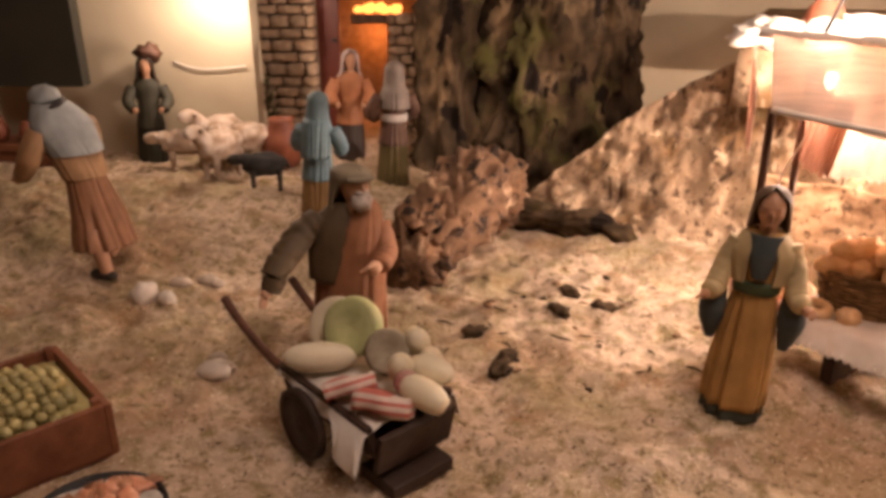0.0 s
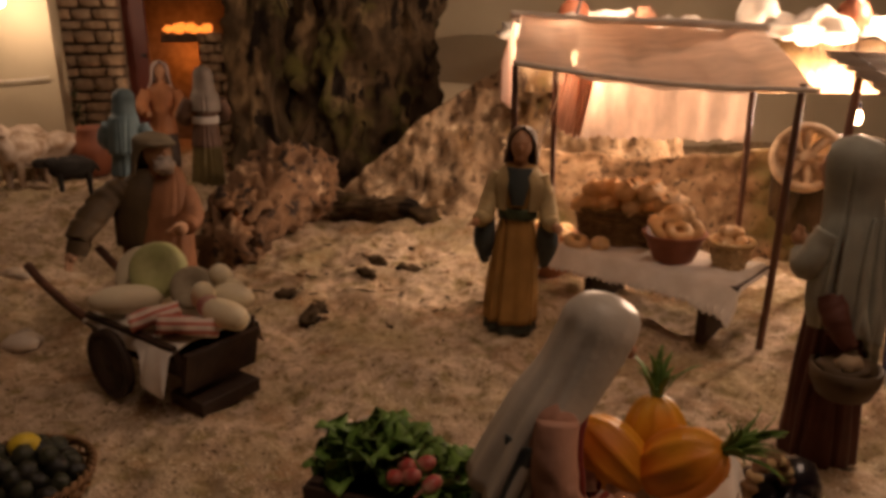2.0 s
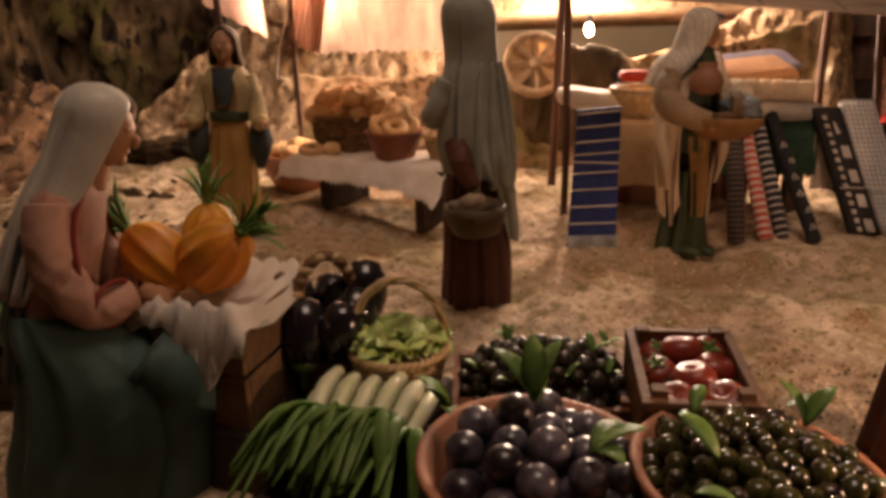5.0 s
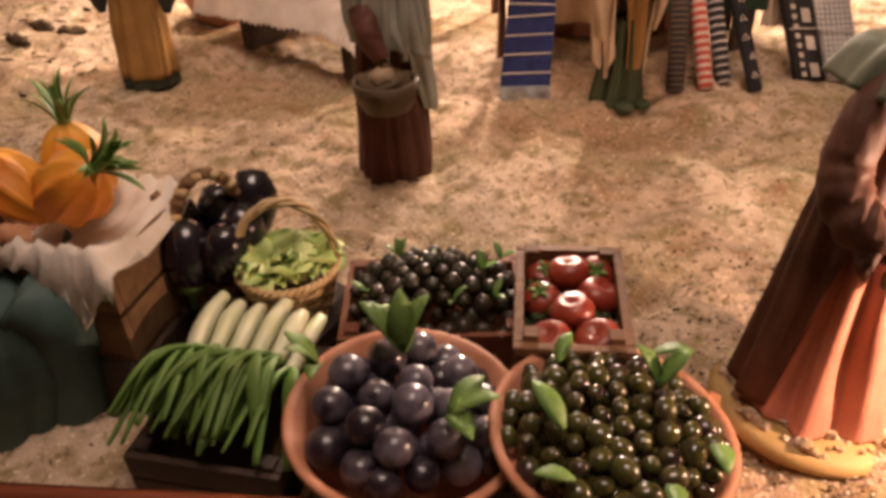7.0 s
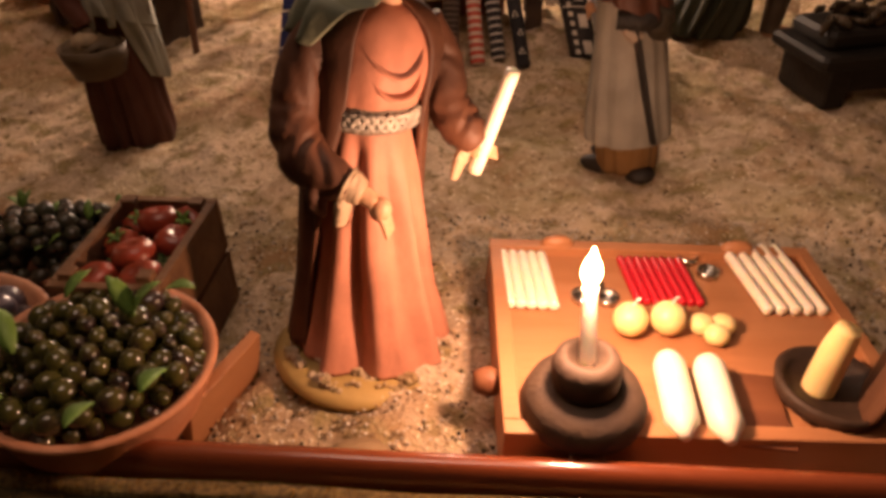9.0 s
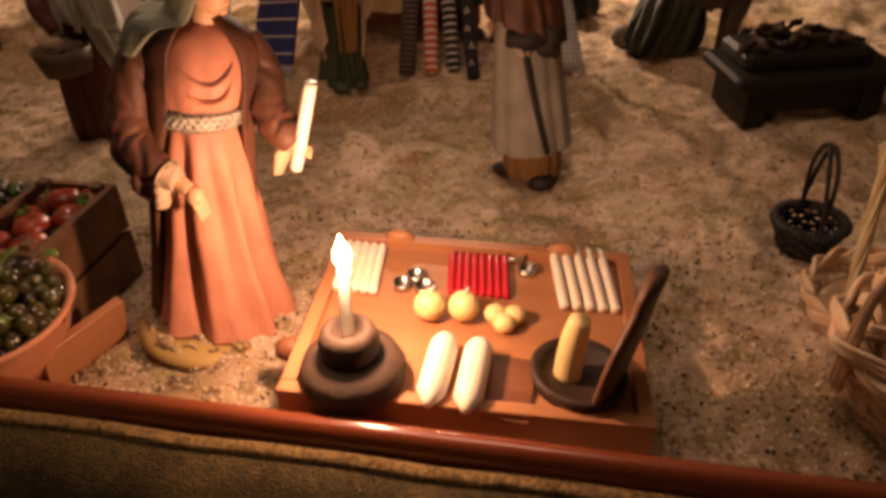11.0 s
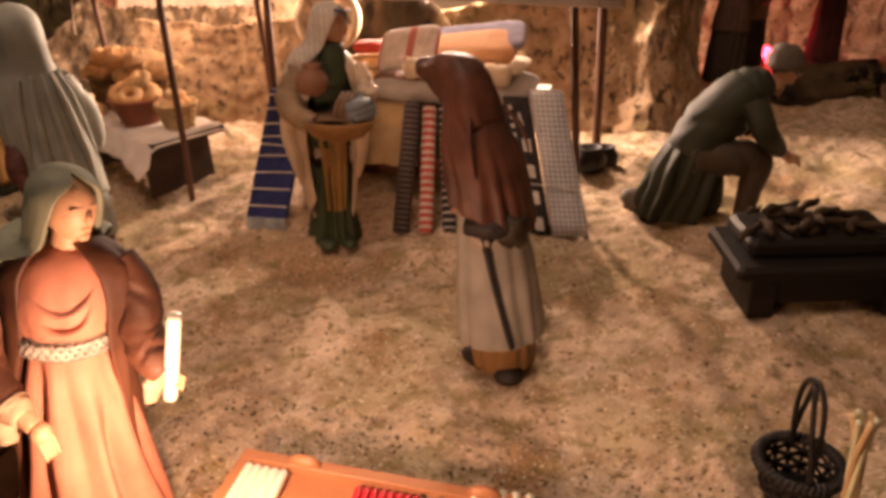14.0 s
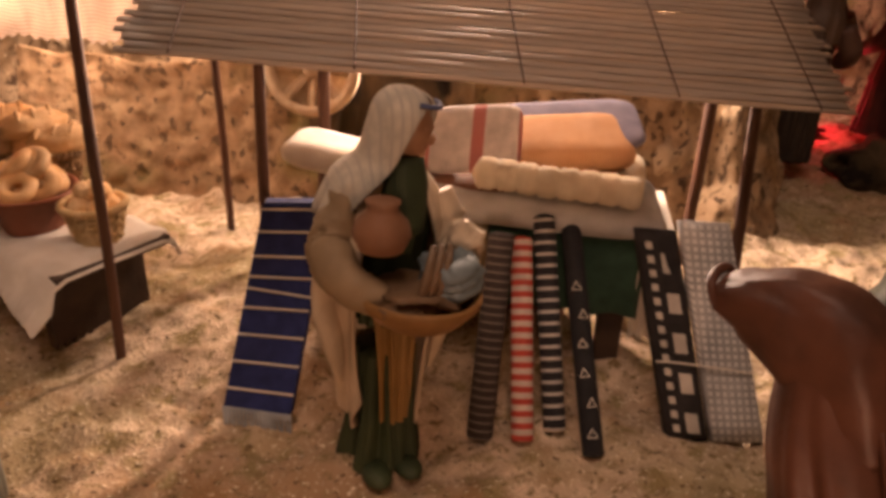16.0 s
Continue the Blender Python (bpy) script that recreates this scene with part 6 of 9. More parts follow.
s.lathe([(0.02, 0.0), (0.035, 0.004), (0.05, 0.035), (0.052, 0.06), (0.048, 0.06), (0.044, 0.035), (0.02, 0.01)], 0, 36)
solo("clay_pot", s, TERRA, on(0.405, 0.985), "terracotta pot full of round loaves on the sand", "pot")
for i in range(7):
    a = TAU * i / 6
    r = 0.027 if i < 6 else 0
    put(ROLL, "bread_roll", pose(0.405 + r * math.cos(a), 0.985 + r * math.sin(a), ground(0.405, 0.985) + (0.062 if i < 6 else 0.07)) @ Matrix.Scale(1.25, 4), "round golden loaf in the terracotta pot", "bread", "breads")
s = Shape()
s.tube([(0, 0, 0), (0.006, -0.01, -0.03), (-0.01, 0.004, -0.09), (-0.016, 0.006, -0.13)], [0.0012] * 4, 0, 6)
solo("hanging_string", s, LINEN, pose(0.40, 0.97, 0.30), "thin white string hanging under the awning", "string")


def bulb(place, label):
    t = thing("light_bulb", label, "bulb", Matrix.Translation(place))
    s = Shape()
    s.ball((0, 0, 0), (0.0075, 0.0075, 0.011), 0, 14, 10)
    part("glass", s, BULBGLASS, t, "glowing warm bulb glass").visible_shadow = False
    s = Shape()
    s.lathe([(0.005, 0.010), (0.0055, 0.012), (0.005, 0.022), (0.003, 0.024)], 0, 14)
    part("socket", s, IRON, t)


bulb(BULB_A, "small lit bulb hanging under the bread awning")
bulb(BULB_B, "small lit bulb behind the cloth stall")
stick("lamp_bracket", (BULB_C[0], 1.548, BULB_C[2] + 0.024), (BULB_C[0], BULB_C[1], BULB_C[2] + 0.023), 0.003, "thin iron bracket holding a bulb on the plaster wall", IRON, "lamp parts")
# bulbs D and E and their sticks are added, only the glow is known
bulb(BULB_D, "added small lit bulb on a stick for the glow above the terrace")
bulb(BULB_E, "added small lit bulb on a stick for the glow above the terrace")
for p in (BULB_D, BULB_E):
    stick("lamp_stick", (p[0], p[1] + 0.11, 0.30), (p[0], p[1], p[2] + 0.023), 0.003, "thin iron stick holding an added terrace bulb", IRON, "lamp parts")
bulb(BULB_C, "small lit bulb on the plaster wall")

# ---- cloth stall ----
pole_at(0.680, 0.655, 0.275, 0.0045, (0.012, 0.02))
pole_at(0.755, 0.83, 0.31, 0.006, (0.015, 0.0))
pole_at(1.02, 0.50, 0.245, 0.0045, (0.0, 0.03))
pole_at(1.12, 0.70, 0.29, 0.006, (0.0, 0.0))
# split-bamboo blind
blind = thing("bamboo_blind", "grey-brown split bamboo blind slung as an awning over the stall", "blind")
a, b = Vector((0.605, 0.545, 0.273)), Vector((1.055, 0.475, 0.232))
d, c = Vector((0.640, 0.735, 0.330)), Vector((1.125, 0.650, 0.306))
BAMBOO = mat("weathered_bamboo", (0.60, 0.50, 0.41), (0.48, 0.38, 0.29), s=30, rough=0.6, bump=0.5, grain=(0.15, 1, 1), vary=0.18)
nt = BAMBOO.node_tree
glow_through, mix_through = nt.nodes.new("ShaderNodeBsdfTranslucent"), nt.nodes.new("ShaderNodeMixShader")
mix_through.inputs[0].default_value = 0.5
nt.links.new(nt.nodes["Principled BSDF"].inputs["Base Color"].links[0].from_socket, glow_through.inputs[0])
nt.links.new(nt.nodes["Principled BSDF"].outputs[0], mix_through.inputs[1]), nt.links.new(glow_through.outputs[0], mix_through.inputs[2])
nt.links.new(mix_through.outputs[0], nt.nodes["Material Output"].inputs[0])
rnd = random.Random(9)
NSLAT = 46
ax = (b - a).normalized()
up = ax.cross((d - a).normalized()).normalized()
for i in range(NSLAT):
    k = (i + 0.5) / NSLAT
    p, q = a.lerp(d, k), b.lerp(c, k)
    p, q = p + ax * rnd.uniform(-0.006, 0.006), q + ax * rnd.uniform(-0.006, 0.006)
    acr = (d - a).normalized()
    w = (d - a).length / NSLAT * rnd.uniform(0.88, 1.0)
    s = Shape()
    rings = []
    for j in range(13):
        m0 = p.lerp(q, j / 12) + up * (0.0004 * math.sin(j * 1.7 + i * 2.2) + 0.0009 * (i % 2)) - p
        rings.append([m0 - acr * w, m0 - acr * w * 0.5 + up * 0.0009, m0 + acr * w * 0.5 + up * 0.0009, m0 + acr * w, m0 - up * 0.0004])
    s.loft(rings)
    part("slat", s, BAMBOO, blind, at=Matrix.Translation(p))
for q in (0.06, 0.28, 0.5, 0.72, 0.94):
    s = Shape()
    s.tube([a.lerp(b, q).lerp(d.lerp(c, q), k / 8) + up * 0.002 for k in range(9)], [0.0006] * 9, 0, 5)
    part("cord", s, POLE, blind, "dark binding cord")

CT = pose(0.868, 0.655, ground(0.868, 0.655), 0, 0, EDGE_DEG)
t = thing("cloth_table", "dark wooden table under the blind, hung with green and cream cloth", "table", CT)
s = Shape()
s.box((0, 0, 0.119), (0.27, 0.125, 0.010))
part("tabletop", s, DARKWOOD, t, sharp=True)
for sx in (-1, 1):
    for sy in (-1, 1):
        s = Shape()
        s.box((sx * 0.115, sy * 0.045, 0.057), (0.02, 0.02, 0.115))
        part("leg", s, DARKWOOD, t, sharp=True)


def hanging(name, x0, x1, drop, m, label, seed):
    s = Shape()
    rings = []
    for i in range(25):
        x = x0 + (x1 - x0) * i / 24
        w = 0.0016 * math.sin(i * 0.9 + seed)
        r = [(x, 0.05, 0.1258), (x, -0.055, 0.1258), (x, -0.0645, 0.1235), (x, -0.0665 + w, 0.10), (x, -0.067 + 2 * w, 0.125 - drop)]
        rings.append(r + [(p, q + 0.001, z - 0.0012) for p, q, z in reversed(r)])
    s.loft(rings)
    return solo(name, s, m, CT, label, "cloth", "stall cloths")


hanging("cream_cloth", -0.125, 0.01, 0.075, mat("cream_cloth", (0.60, 0.46, 0.28), (0.54, 0.40, 0.23), s=80, rough=0.9, bump=0.3, bs=900), "cream cloth hanging over the table front", 0)
hanging("green_cloth", 0.012, 0.132, 0.062, mat("green_cloth", (0.035, 0.085, 0.055), (0.025, 0.06, 0.04), s=80, rough=0.85, bump=0.3, bs=900), "dark green cloth hanging over the table front", 2)
s = Shape()
s.box((-0.02, 0.03, 0.05), (0.2, 0.03, 0.09))
solo("wooden_chest", s, REDWOOD, CT, "plain reddish chest under the cloth table", "chest", sharp=True)


def cushion(name, size, place, rz, m, label, tilt=(0, 0), group="folded cloths"):
    """A soft filled rectangle, pinched at its rim."""
    x, y, z = size
    s = Shape()
    rings = []
    for i in range(13):
        a = math.pi * (i + 0.5) / 13 - math.pi / 2
        k = math.cos(a) ** 0.35
        ring = []
        for j in range(36):
            b = TAU * j / 36
            cx, cy = math.copysign(abs(math.cos(b)) ** 0.35, math.cos(b)), math.copysign(abs(math.sin(b)) ** 0.35, math.sin(b))
            ring.append((x / 2 * cx * k, y / 2 * cy * k, z / 2 * math.sin(a) * (1 + 0.12 * noise.noise(Vector((cx * 2 + place[0] * 40, cy * 2, i * 0.2))))))
        rings.append(ring)
    s.loft(rings)
    return solo(name, s, m, pose(*place, tilt[0], tilt[1], rz), label, "folded cloth", group)


def ct(x, y, z):
    return CT @ Vector((x, y, z))


GREYCLOTH = mat("grey_cloth", (0.50, 0.48, 0.46), (0.42, 0.40, 0.38), s=60, rough=0.9, bump=0.4, bs=700)
PEACH = mat("peach_cloth", (0.68, 0.38, 0.20), (0.62, 0.33, 0.16), s=60, rough=0.9, bump=0.3, bs=700)
MAUVE = mat("mauve_cloth", (0.26, 0.24, 0.32), (0.20, 0.18, 0.25), s=60, rough=0.9, bump=0.3, bs=700)
TAN = mat("cream_quilt", (0.76, 0.66, 0.50), (0.66, 0.55, 0.40), s=60, rough=0.9, bump=0.5, bs=400)
cushion("grey_blanket", (0.20, 0.125, 0.026), ct(0.045, -0.012, 0.139), EDGE_DEG, GREYCLOTH, "folded pale grey blanket lying on the cloth table", (0, 2))
cushion("brown_cloth", (0.10, 0.10, 0.008), ct(0.0, -0.005, 0.156), EDGE_DEG - 4, mat("brown_lining", (0.20, 0.09, 0.05), (0.14, 0.06, 0.035), s=60, rough=0.9, bump=0.4, bs=700), "brown cloth edge folded over the grey blanket", (4, -6))
cushion("cream_blanket", (0.14, 0.09, 0.012), ct(0.062, 0.012, 0.158), EDGE_DEG - 4, TAN, "folded cream blanket on the grey one")
s = Shape()
s.lathe([(0.002, -0.064)] + [(0.0128 - 0.0022 * (k % 6 == 0) - 0.0008 * (k % 3 == 1), -0.0635 + 0.0026 * k) for k in range(49)] + [(0.002, 0.0655)], 0, 22, wob=0.03)
solo("quilt_roll", s, TAN, pose(*ct(0.060, -0.050, 0.163), 90, 90, EDGE_DEG - 90) @ pose(0, 0, 0, 0, -3, 0), "rolled cream quilt with stitched ribs", "rolled cloth", "folded cloths")
cushion("peach_cushion", (0.118, 0.070, 0.026), ct(0.060, 0.006, 0.176), EDGE_DEG + 8, PEACH, "peach folded cloth lying on the blankets", (16, -5))
cushion("mauve_cushion", (0.124, 0.074, 0.010), ct(0.064, 0.022, 0.187), EDGE_DEG + 8, MAUVE, "lavender cloth folded round the peach one", (16, -5))
cushion("striped_cloth", (0.080, 0.062, 0.012), ct(-0.010, -0.014, 0.181), EDGE_DEG - 4, banded("red_white_stripe", (0.70, 0.62, 0.58), (0.46, 0.16, 0.14), 0, 0.052, 0.2, second=(0, 0.0375, 0.08, "MAXIMUM")), "folded white cloth with red stripes", (42, -8))
cushion("white_pillow", (0.095, 0.060, 0.026), ct(-0.130, 0.015, 0.147), EDGE_DEG, LINEN, "small white pillow on the cloth table", (0, 8))
cushion("red_cloth", (0.04, 0.03, 0.014), ct(-0.075, 0.02, 0.176), EDGE_DEG, mat("red_cloth", (0.50, 0.06, 0.035), s=80, rough=0.85, bump=0.4), "crumpled red cloth in the basket")
hanging("white_cloth", 0.128, 0.156, 0.080, LINEN, "white cloth hanging over the end of the table", 4)
basket("round straw basket of cloths on the cloth table", CT @ pose(-0.07, 0.0, 0.126), 0.025, 0.036, 0.035, 8, 20, WICKER)

# blue rug folded over a board, with white lines and a fringe
rug = thing("blue_rug", "navy blue rug with white lines and fringe, leaning on the table", "rug")
p0, p1 = Vector((0.638, 0.568, ground(0.64, 0.57))), Vector((0.683, 0.541, ground(0.68, 0.54)))
q1, q0 = Vector((0.728, 0.610, 0.146)), Vector((0.683, 0.631, 0.142))
NAVY = mat("navy_wool", (0.022, 0.032, 0.13), (0.016, 0.022, 0.09), s=90, rough=0.9, bump=0.5, bs=700)
s = Shape()
rings = []
back = Vector((0.004, 0.009, 0))
for i in range(20):
    k = i / 19
    l, r = p0.lerp(q0, k) + Vector((0, 0, 0.012 * (1 - k))), p1.lerp(q1, k) + Vector((0, 0, 0.012 * (1 - k)))
    rings.append([l, r, r + back, l + back])
s.loft(rings)
part("woven_field", s, NAVY, rug, sharp=True)
for k in (0.10, 0.23, 0.36, 0.49, 0.585, 0.64, 0.74, 0.86, 0.97):
    s = Shape()
    o = Vector((-0.003, -0.0065, 0)) * 0.16
    tilt = 0.03 if abs(k - 0.585) < 0.01 else 0
    l, r = p0.lerp(q0, k) + o + Vector((0, 0, 0.012 * (1 - k))), p1.lerp(q1, k - tilt) + o + Vector((0, 0, 0.012 * (1 - k)))
    s.tube([l, l.lerp(r, 0.5), r], [0.0009] * 3, 0, 6)
    part("white_line", s, LINEN, rug)
s = Shape()
for i in range(36):
    l = p0.lerp(p1, i / 35) + Vector((0, 0, 0.013))
    s.tube([l, l + Vector((0.0008 * math.sin(i * 3), -0.002, -0.008)), l + Vector((0.001 * math.sin(i * 5), -0.003, -0.014))], [0.0009, 0.0009, 0.0006], 0, 5)
part("fringe", s, mat("grey_fringe", (0.42, 0.45, 0.47), s=60, rough=0.9), rug, "pale grey fringe")


def roll(bottom, top, r, m, label, name="cloth_roll"):
    a, b = Vector((bottom[0], bottom[1], ground(*bottom[:2]) + 0.002)), Vector(top)
    h = (b - a).length
    s = Shape()
    s.lathe([(r * 0.2, -0.001), (r * 0.9, 0.0), (r, 0.002), (r * 1.02, h * 0.5), (r, h - 0.002), (r * 0.85, h), (r * 0.45, h - 0.0015), (r * 0.5, h + 0.001), (r * 0.2, h + 0.001)], 0, 22, wob=0.02)
    turn = (b - a).to_track_quat("Z", "Y").to_matrix().to_4x4()
    return solo(name, s, m, Matrix.Translation(a) @ turn, label, "rolled cloth", "cloth rolls")


roll((0.812, 0.497), (0.842, 0.552, 0.135), 0.0095, banded("dark_check", (0.05, 0.035, 0.03), (0.16, 0.13, 0.11), 2, 0.006, 0.25), "dark brown checked cloth roll leaning on the table")
roll((0.838, 0.480), (0.862, 0.560, 0.125), 0.0080, banded("red_white_check", (0.66, 0.52, 0.44), (0.45, 0.06, 0.04), 2, 0.0085, 0.5), "red and white checked cloth roll leaning on the table")
roll((0.866, 0.485), (0.882, 0.567, 0.138), 0.0082, banded("black_white_bands", (0.025, 0.022, 0.025), (0.50, 0.46, 0.42), 2, 0.0085, 0.28), "black cloth roll with white bands leaning on the table")
ob = roll((0.880, 0.452), (0.902, 0.560, 0.130), 0.0075, mat("black_cloth", (0.018, 0.017, 0.02), s=80, rough=0.85, bump=0.3), "black cloth roll with small white triangles leaning on the table")
front = ob.matrix_world.to_3x3().inverted() @ Vector((-0.35, -0.85, 0.35))
aa = math.atan2(front.y, front.x)
for k in range(6):
    s = Shape()
    z = 0.014 + k * 0.021
    w = aa + 0.25 * math.sin(k * 2)
    s.tube([(0.0081 * math.cos(w + q), 0.0081 * math.sin(w + q), z + h) for h, q in ((0.0045, 0.0), (0.0015, 0.20), (-0.0015, 0.40), (-0.0015, 0.0), (-0.0015, -0.40), (0.0015, -0.20), (0.0045, 0.0))], [0.0005] * 7, 0, 4, 25)
    part("triangle", s, LINEN, ob, "white printed triangle")


def bolt(bl, br, tl, tr, thick, m, label, name="cloth_bolt"):
    s = Shape()
    bl, br = (Vector((p[0], p[1], ground(p[0], p[1]) + 0.002)) for p in (bl, br))
    tl, tr = Vector(tl), Vector(tr)
    nrm = (br - bl).cross(tl - bl).normalized() * thick
    rings = []
    for i in range(11):
        k = i / 10
        l, r = bl.lerp(tl, k), br.lerp(tr, k)
        rings.append([l, l.lerp(r, 0.5) + nrm * 0.06, r, r - nrm * 0.5 + (r - l) * 0.03, r - nrm, l - nrm, l - nrm * 0.5 - (r - l) * 0.03])
    s.loft(rings)
    o = bl.copy()
    s.v = [tuple(Vector(p) - o) for p in s.v]
    return solo(name, s, m, Matrix.Translation(o), label, "folded cloth", "cloth rolls")


ob = bolt((0.945, 0.458), (0.972, 0.447), (0.940, 0.532, 0.138), (0.966, 0.520, 0.138), 0.014, mat("black_weave", (0.03, 0.025, 0.025), (0.02, 0.017, 0.017), s=120, rough=0.85, bump=0.4, bs=900), "folded black and white patterned cloth leaning on the table")
o = ob.matrix_world.translation
ex, ez = Vector((0.972, 0.447, ground(0.972, 0.447) + 0.002)) - o, Vector((0.940, 0.532, 0.138)) - o
out = ex.cross(ez).normalized()
PATCH = mat("white_weave", (0.60, 0.54, 0.47), (0.50, 0.44, 0.38), s=120, rough=0.85, bump=0.4, bs=900)


def woven_patch(x0, x1, z0, z1):
    s = Shape()
    s.loft([[ex * a + ez * b + out * (d + 0.0009 * math.sin(math.pi * a)) for a, b in ((x0, z0), (x1, z0), (x1, z1), (x0, z1))] for d in (-0.0004, 0.0008)])
    part("woven_patch", s, PATCH, ob, "white woven block", True)


for k in range(14):
    woven_patch(0.16, 0.32, 0.03 + 0.067 * k, 0.03 + 0.067 * k + 0.034)
for k in range(5):
    woven_patch(0.50, 0.82, 0.03 + 0.19 * k, 0.03 + 0.19 * k + 0.095)
s = Shape()
s.tube([ez * 0.36 + out * 0.0022 - ex * 0.05, ez * 0.365 + ex * 0.5 + out * 0.0026, ez * 0.36 + ex * 1.6 + out * 0.004, ez * 0.35 + ex * 2.4 + out * 0.002], [0.0007] * 4, 0, 6)
part("white_string", s, LINEN, ob, "thin white string tied round the cloths")
bolt((0.976, 0.446), (1.012, 0.435), (0.970, 0.522, 0.145), (1.002, 0.508, 0.145), 0.010, banded("grey_white_weave", (0.50, 0.49, 0.48), (0.74, 0.72, 0.70), 2, 0.005, 0.6, second=(0, 0.005, 0.6, "MULTIPLY")), "folded grey and white woven mat leaning on the table")
for x, y, r in ((1.075, 0.605, 0.022), (1.105, 0.63, 0.019)):
    s = Shape()
    s.lathe([(r * 0.5, 0), (r * 0.95, r * 0.3), (r, r * 0.8), (r * 0.7, r * 1.3), (r * 0.6, r * 1.4), (r * 0.75, r * 1.5), (r * 0.55, r * 1.5), (r * 0.5, r)], 0, 26)
    solo("iron_pot", s, IRON, on(x, y), "small black iron pot on the sand by the cliff", "pot", "iron pots")

# cart wheel resting on the bank behind the stalls
CARTWOOD = mat("pale_cart_wood", (0.52, 0.38, 0.24), (0.36, 0.24, 0.14), s=60, rough=0.8, bump=0.5, grain=(1, 1, 0.3))
t = thing("cart_wheel", "old pale wooden cart wheel leaning on the cork bank", "wheel", pose(0.765, 0.905, 0.175, 68, 0, -20))
s = Shape()
s.lathe([(0.040, -0.008), (0.050, -0.008), (0.050, 0.008), (0.040, 0.008), (0.040, -0.008)], 0, 36)
part("rim", s, CARTWOOD, t)
s = Shape()
s.lathe([(0.001, -0.007), (0.010, -0.007), (0.010, 0.007), (0.001, 0.007)], 0, 16)
part("hub", s, CARTWOOD, t)
for k in range(8):
    a = TAU * k / 8
    s = Shape()
    s.tube([(0.008 * math.cos(a), 0.008 * math.sin(a), 0), (0.044 * math.cos(a), 0.044 * math.sin(a), 0)], [0.0060, 0.0085], 0, 8, flat=0.5)
    part("spoke", s, CARTWOOD, t)

# white crumpled cloths along the terrace edge
for k, (x, y, rx, ry, rz) in enumerate(((0.45, 1.225, 0.055, 0.05, 0.022), (0.56, 1.19, 0.07, 0.05, 0.026), (0.68, 1.15, 0.06, 0.045, 0.020), (0.87, 1.09, 0.07, 0.05, 0.026), (1.0, 1.05, 0.06, 0.045, 0.020), (1.14, 1.0, 0.07, 0.05, 0.028))):
    s = Shape().ball((0, 0, 0), (rx, ry, rz), 0, 40, 18, lump=0.7, seed=k * 3.7)
    s.v = [tuple(Vector(p) + noise.noise_vector(Vector(p) * 60 + Vector((k, 0, 0))) * 0.005) for p in s.v]
    solo("crumpled_cloth", s, LINEN, pose(x, y, 0.352, 0, 0, -18), "crumpled white cloth heaped along the terrace edge", "cloth", "terrace goods")
# jars and bundles on the terrace
rnd = random.Random(12)
for x, y, r, m, lab in ((0.52, 1.22, 0.030, TERRADARK, "dark red clay jar on the terrace"), (0.62, 1.16, 0.022, TERRA, "small terracotta jar on the terrace"), (0.80, 1.12, 0.034, LINEN, "white sack standing on the terrace"), (0.93, 1.06, 0.028, TERRADARK, "dark red clay jar on the terrace"), (1.04, 1.03, 0.036, LINEN, "white sack standing on the terrace")):
    s = Shape()
    s.lathe([(r * 0.5, 0), (r * 0.95, r * 0.4), (r, r * 1.0), (r * 0.75, r * 1.6), (r * 0.45, r * 1.85), (r * 0.55, r * 2.0), (r * 0.4, r * 2.0)], 0, 26, wob=0.03)
    solo("jar" if m is not LINEN else "sack", s, m, pose(x, y, 0.343), lab, "jar" if m is not LINEN else "sack", "terrace goods")

# ---- the barrow of cheeses ----
BAR = pose(-0.095, 0.716, ground(-0.095, 0.716), 0, 0, -47)
t = thing("wheelbarrow", "dark wooden wheelbarrow loaded with cheeses, eggs and bacon", "wheelbarrow", BAR)
s = Shape()
s.box((0.005, 0, 0.042), (0.15, 0.085, 0.007))
part("bed", s, DARKWOOD, t, sharp=True)
for sy in (-1, 1):
    s = Shape()
    s.box((0.005, sy * 0.043, 0.058), (0.15, 0.006, 0.03), turn=Matrix.Rotation(radians(-14 * sy), 3, "X"))
    part("side_board", s, DARKWOOD, t, sharp=True)
    s = Shape()
    s.tube([(-0.06, sy * 0.036, 0.05), (-0.12, sy * 0.040, 0.066), (-0.17, sy * 0.042, 0.085), (-0.195, sy * 0.042, 0.098)], [0.0055, 0.005, 0.0048, 0.0052], 0, 10)
    part("handle", s, POLE, t)
    w = part("wheel", Shape().lathe([(0.030, -0.004), (0.036, -0.004), (0.036, 0.004), (0.030, 0.004), (0.030, -0.004)], 0, 32), DARKWOOD, t, at=pose(-0.015, sy * 0.058, 0.034, 90, 0, 0))
    part("disc", Shape().lathe([(0.0005, -0.0032), (0.0305, -0.0032), (0.0305, 0.0032), (0.0005, 0.0032)], 0, 28), DARKWOOD, w)
    part("hub", Shape().lathe([(0.0005, -0.006), (0.007, -0.006), (0.007, 0.006), (0.0005, 0.006)], 0, 14), DARKWOOD, w)
s = Shape()
s.box((0.085, 0, 0.044), (0.006, 0.085, 0.042), turn=Matrix.Rotation(radians(14), 3, "Y"))
part("front_board", s, DARKWOOD, t, sharp=True)
s = Shape()
s.box((0.072, 0, 0.006), (0.05, 0.07, 0.014))
part("skid", s, DARKWOOD, t, sharp=True)
s = Shape()
rings = []
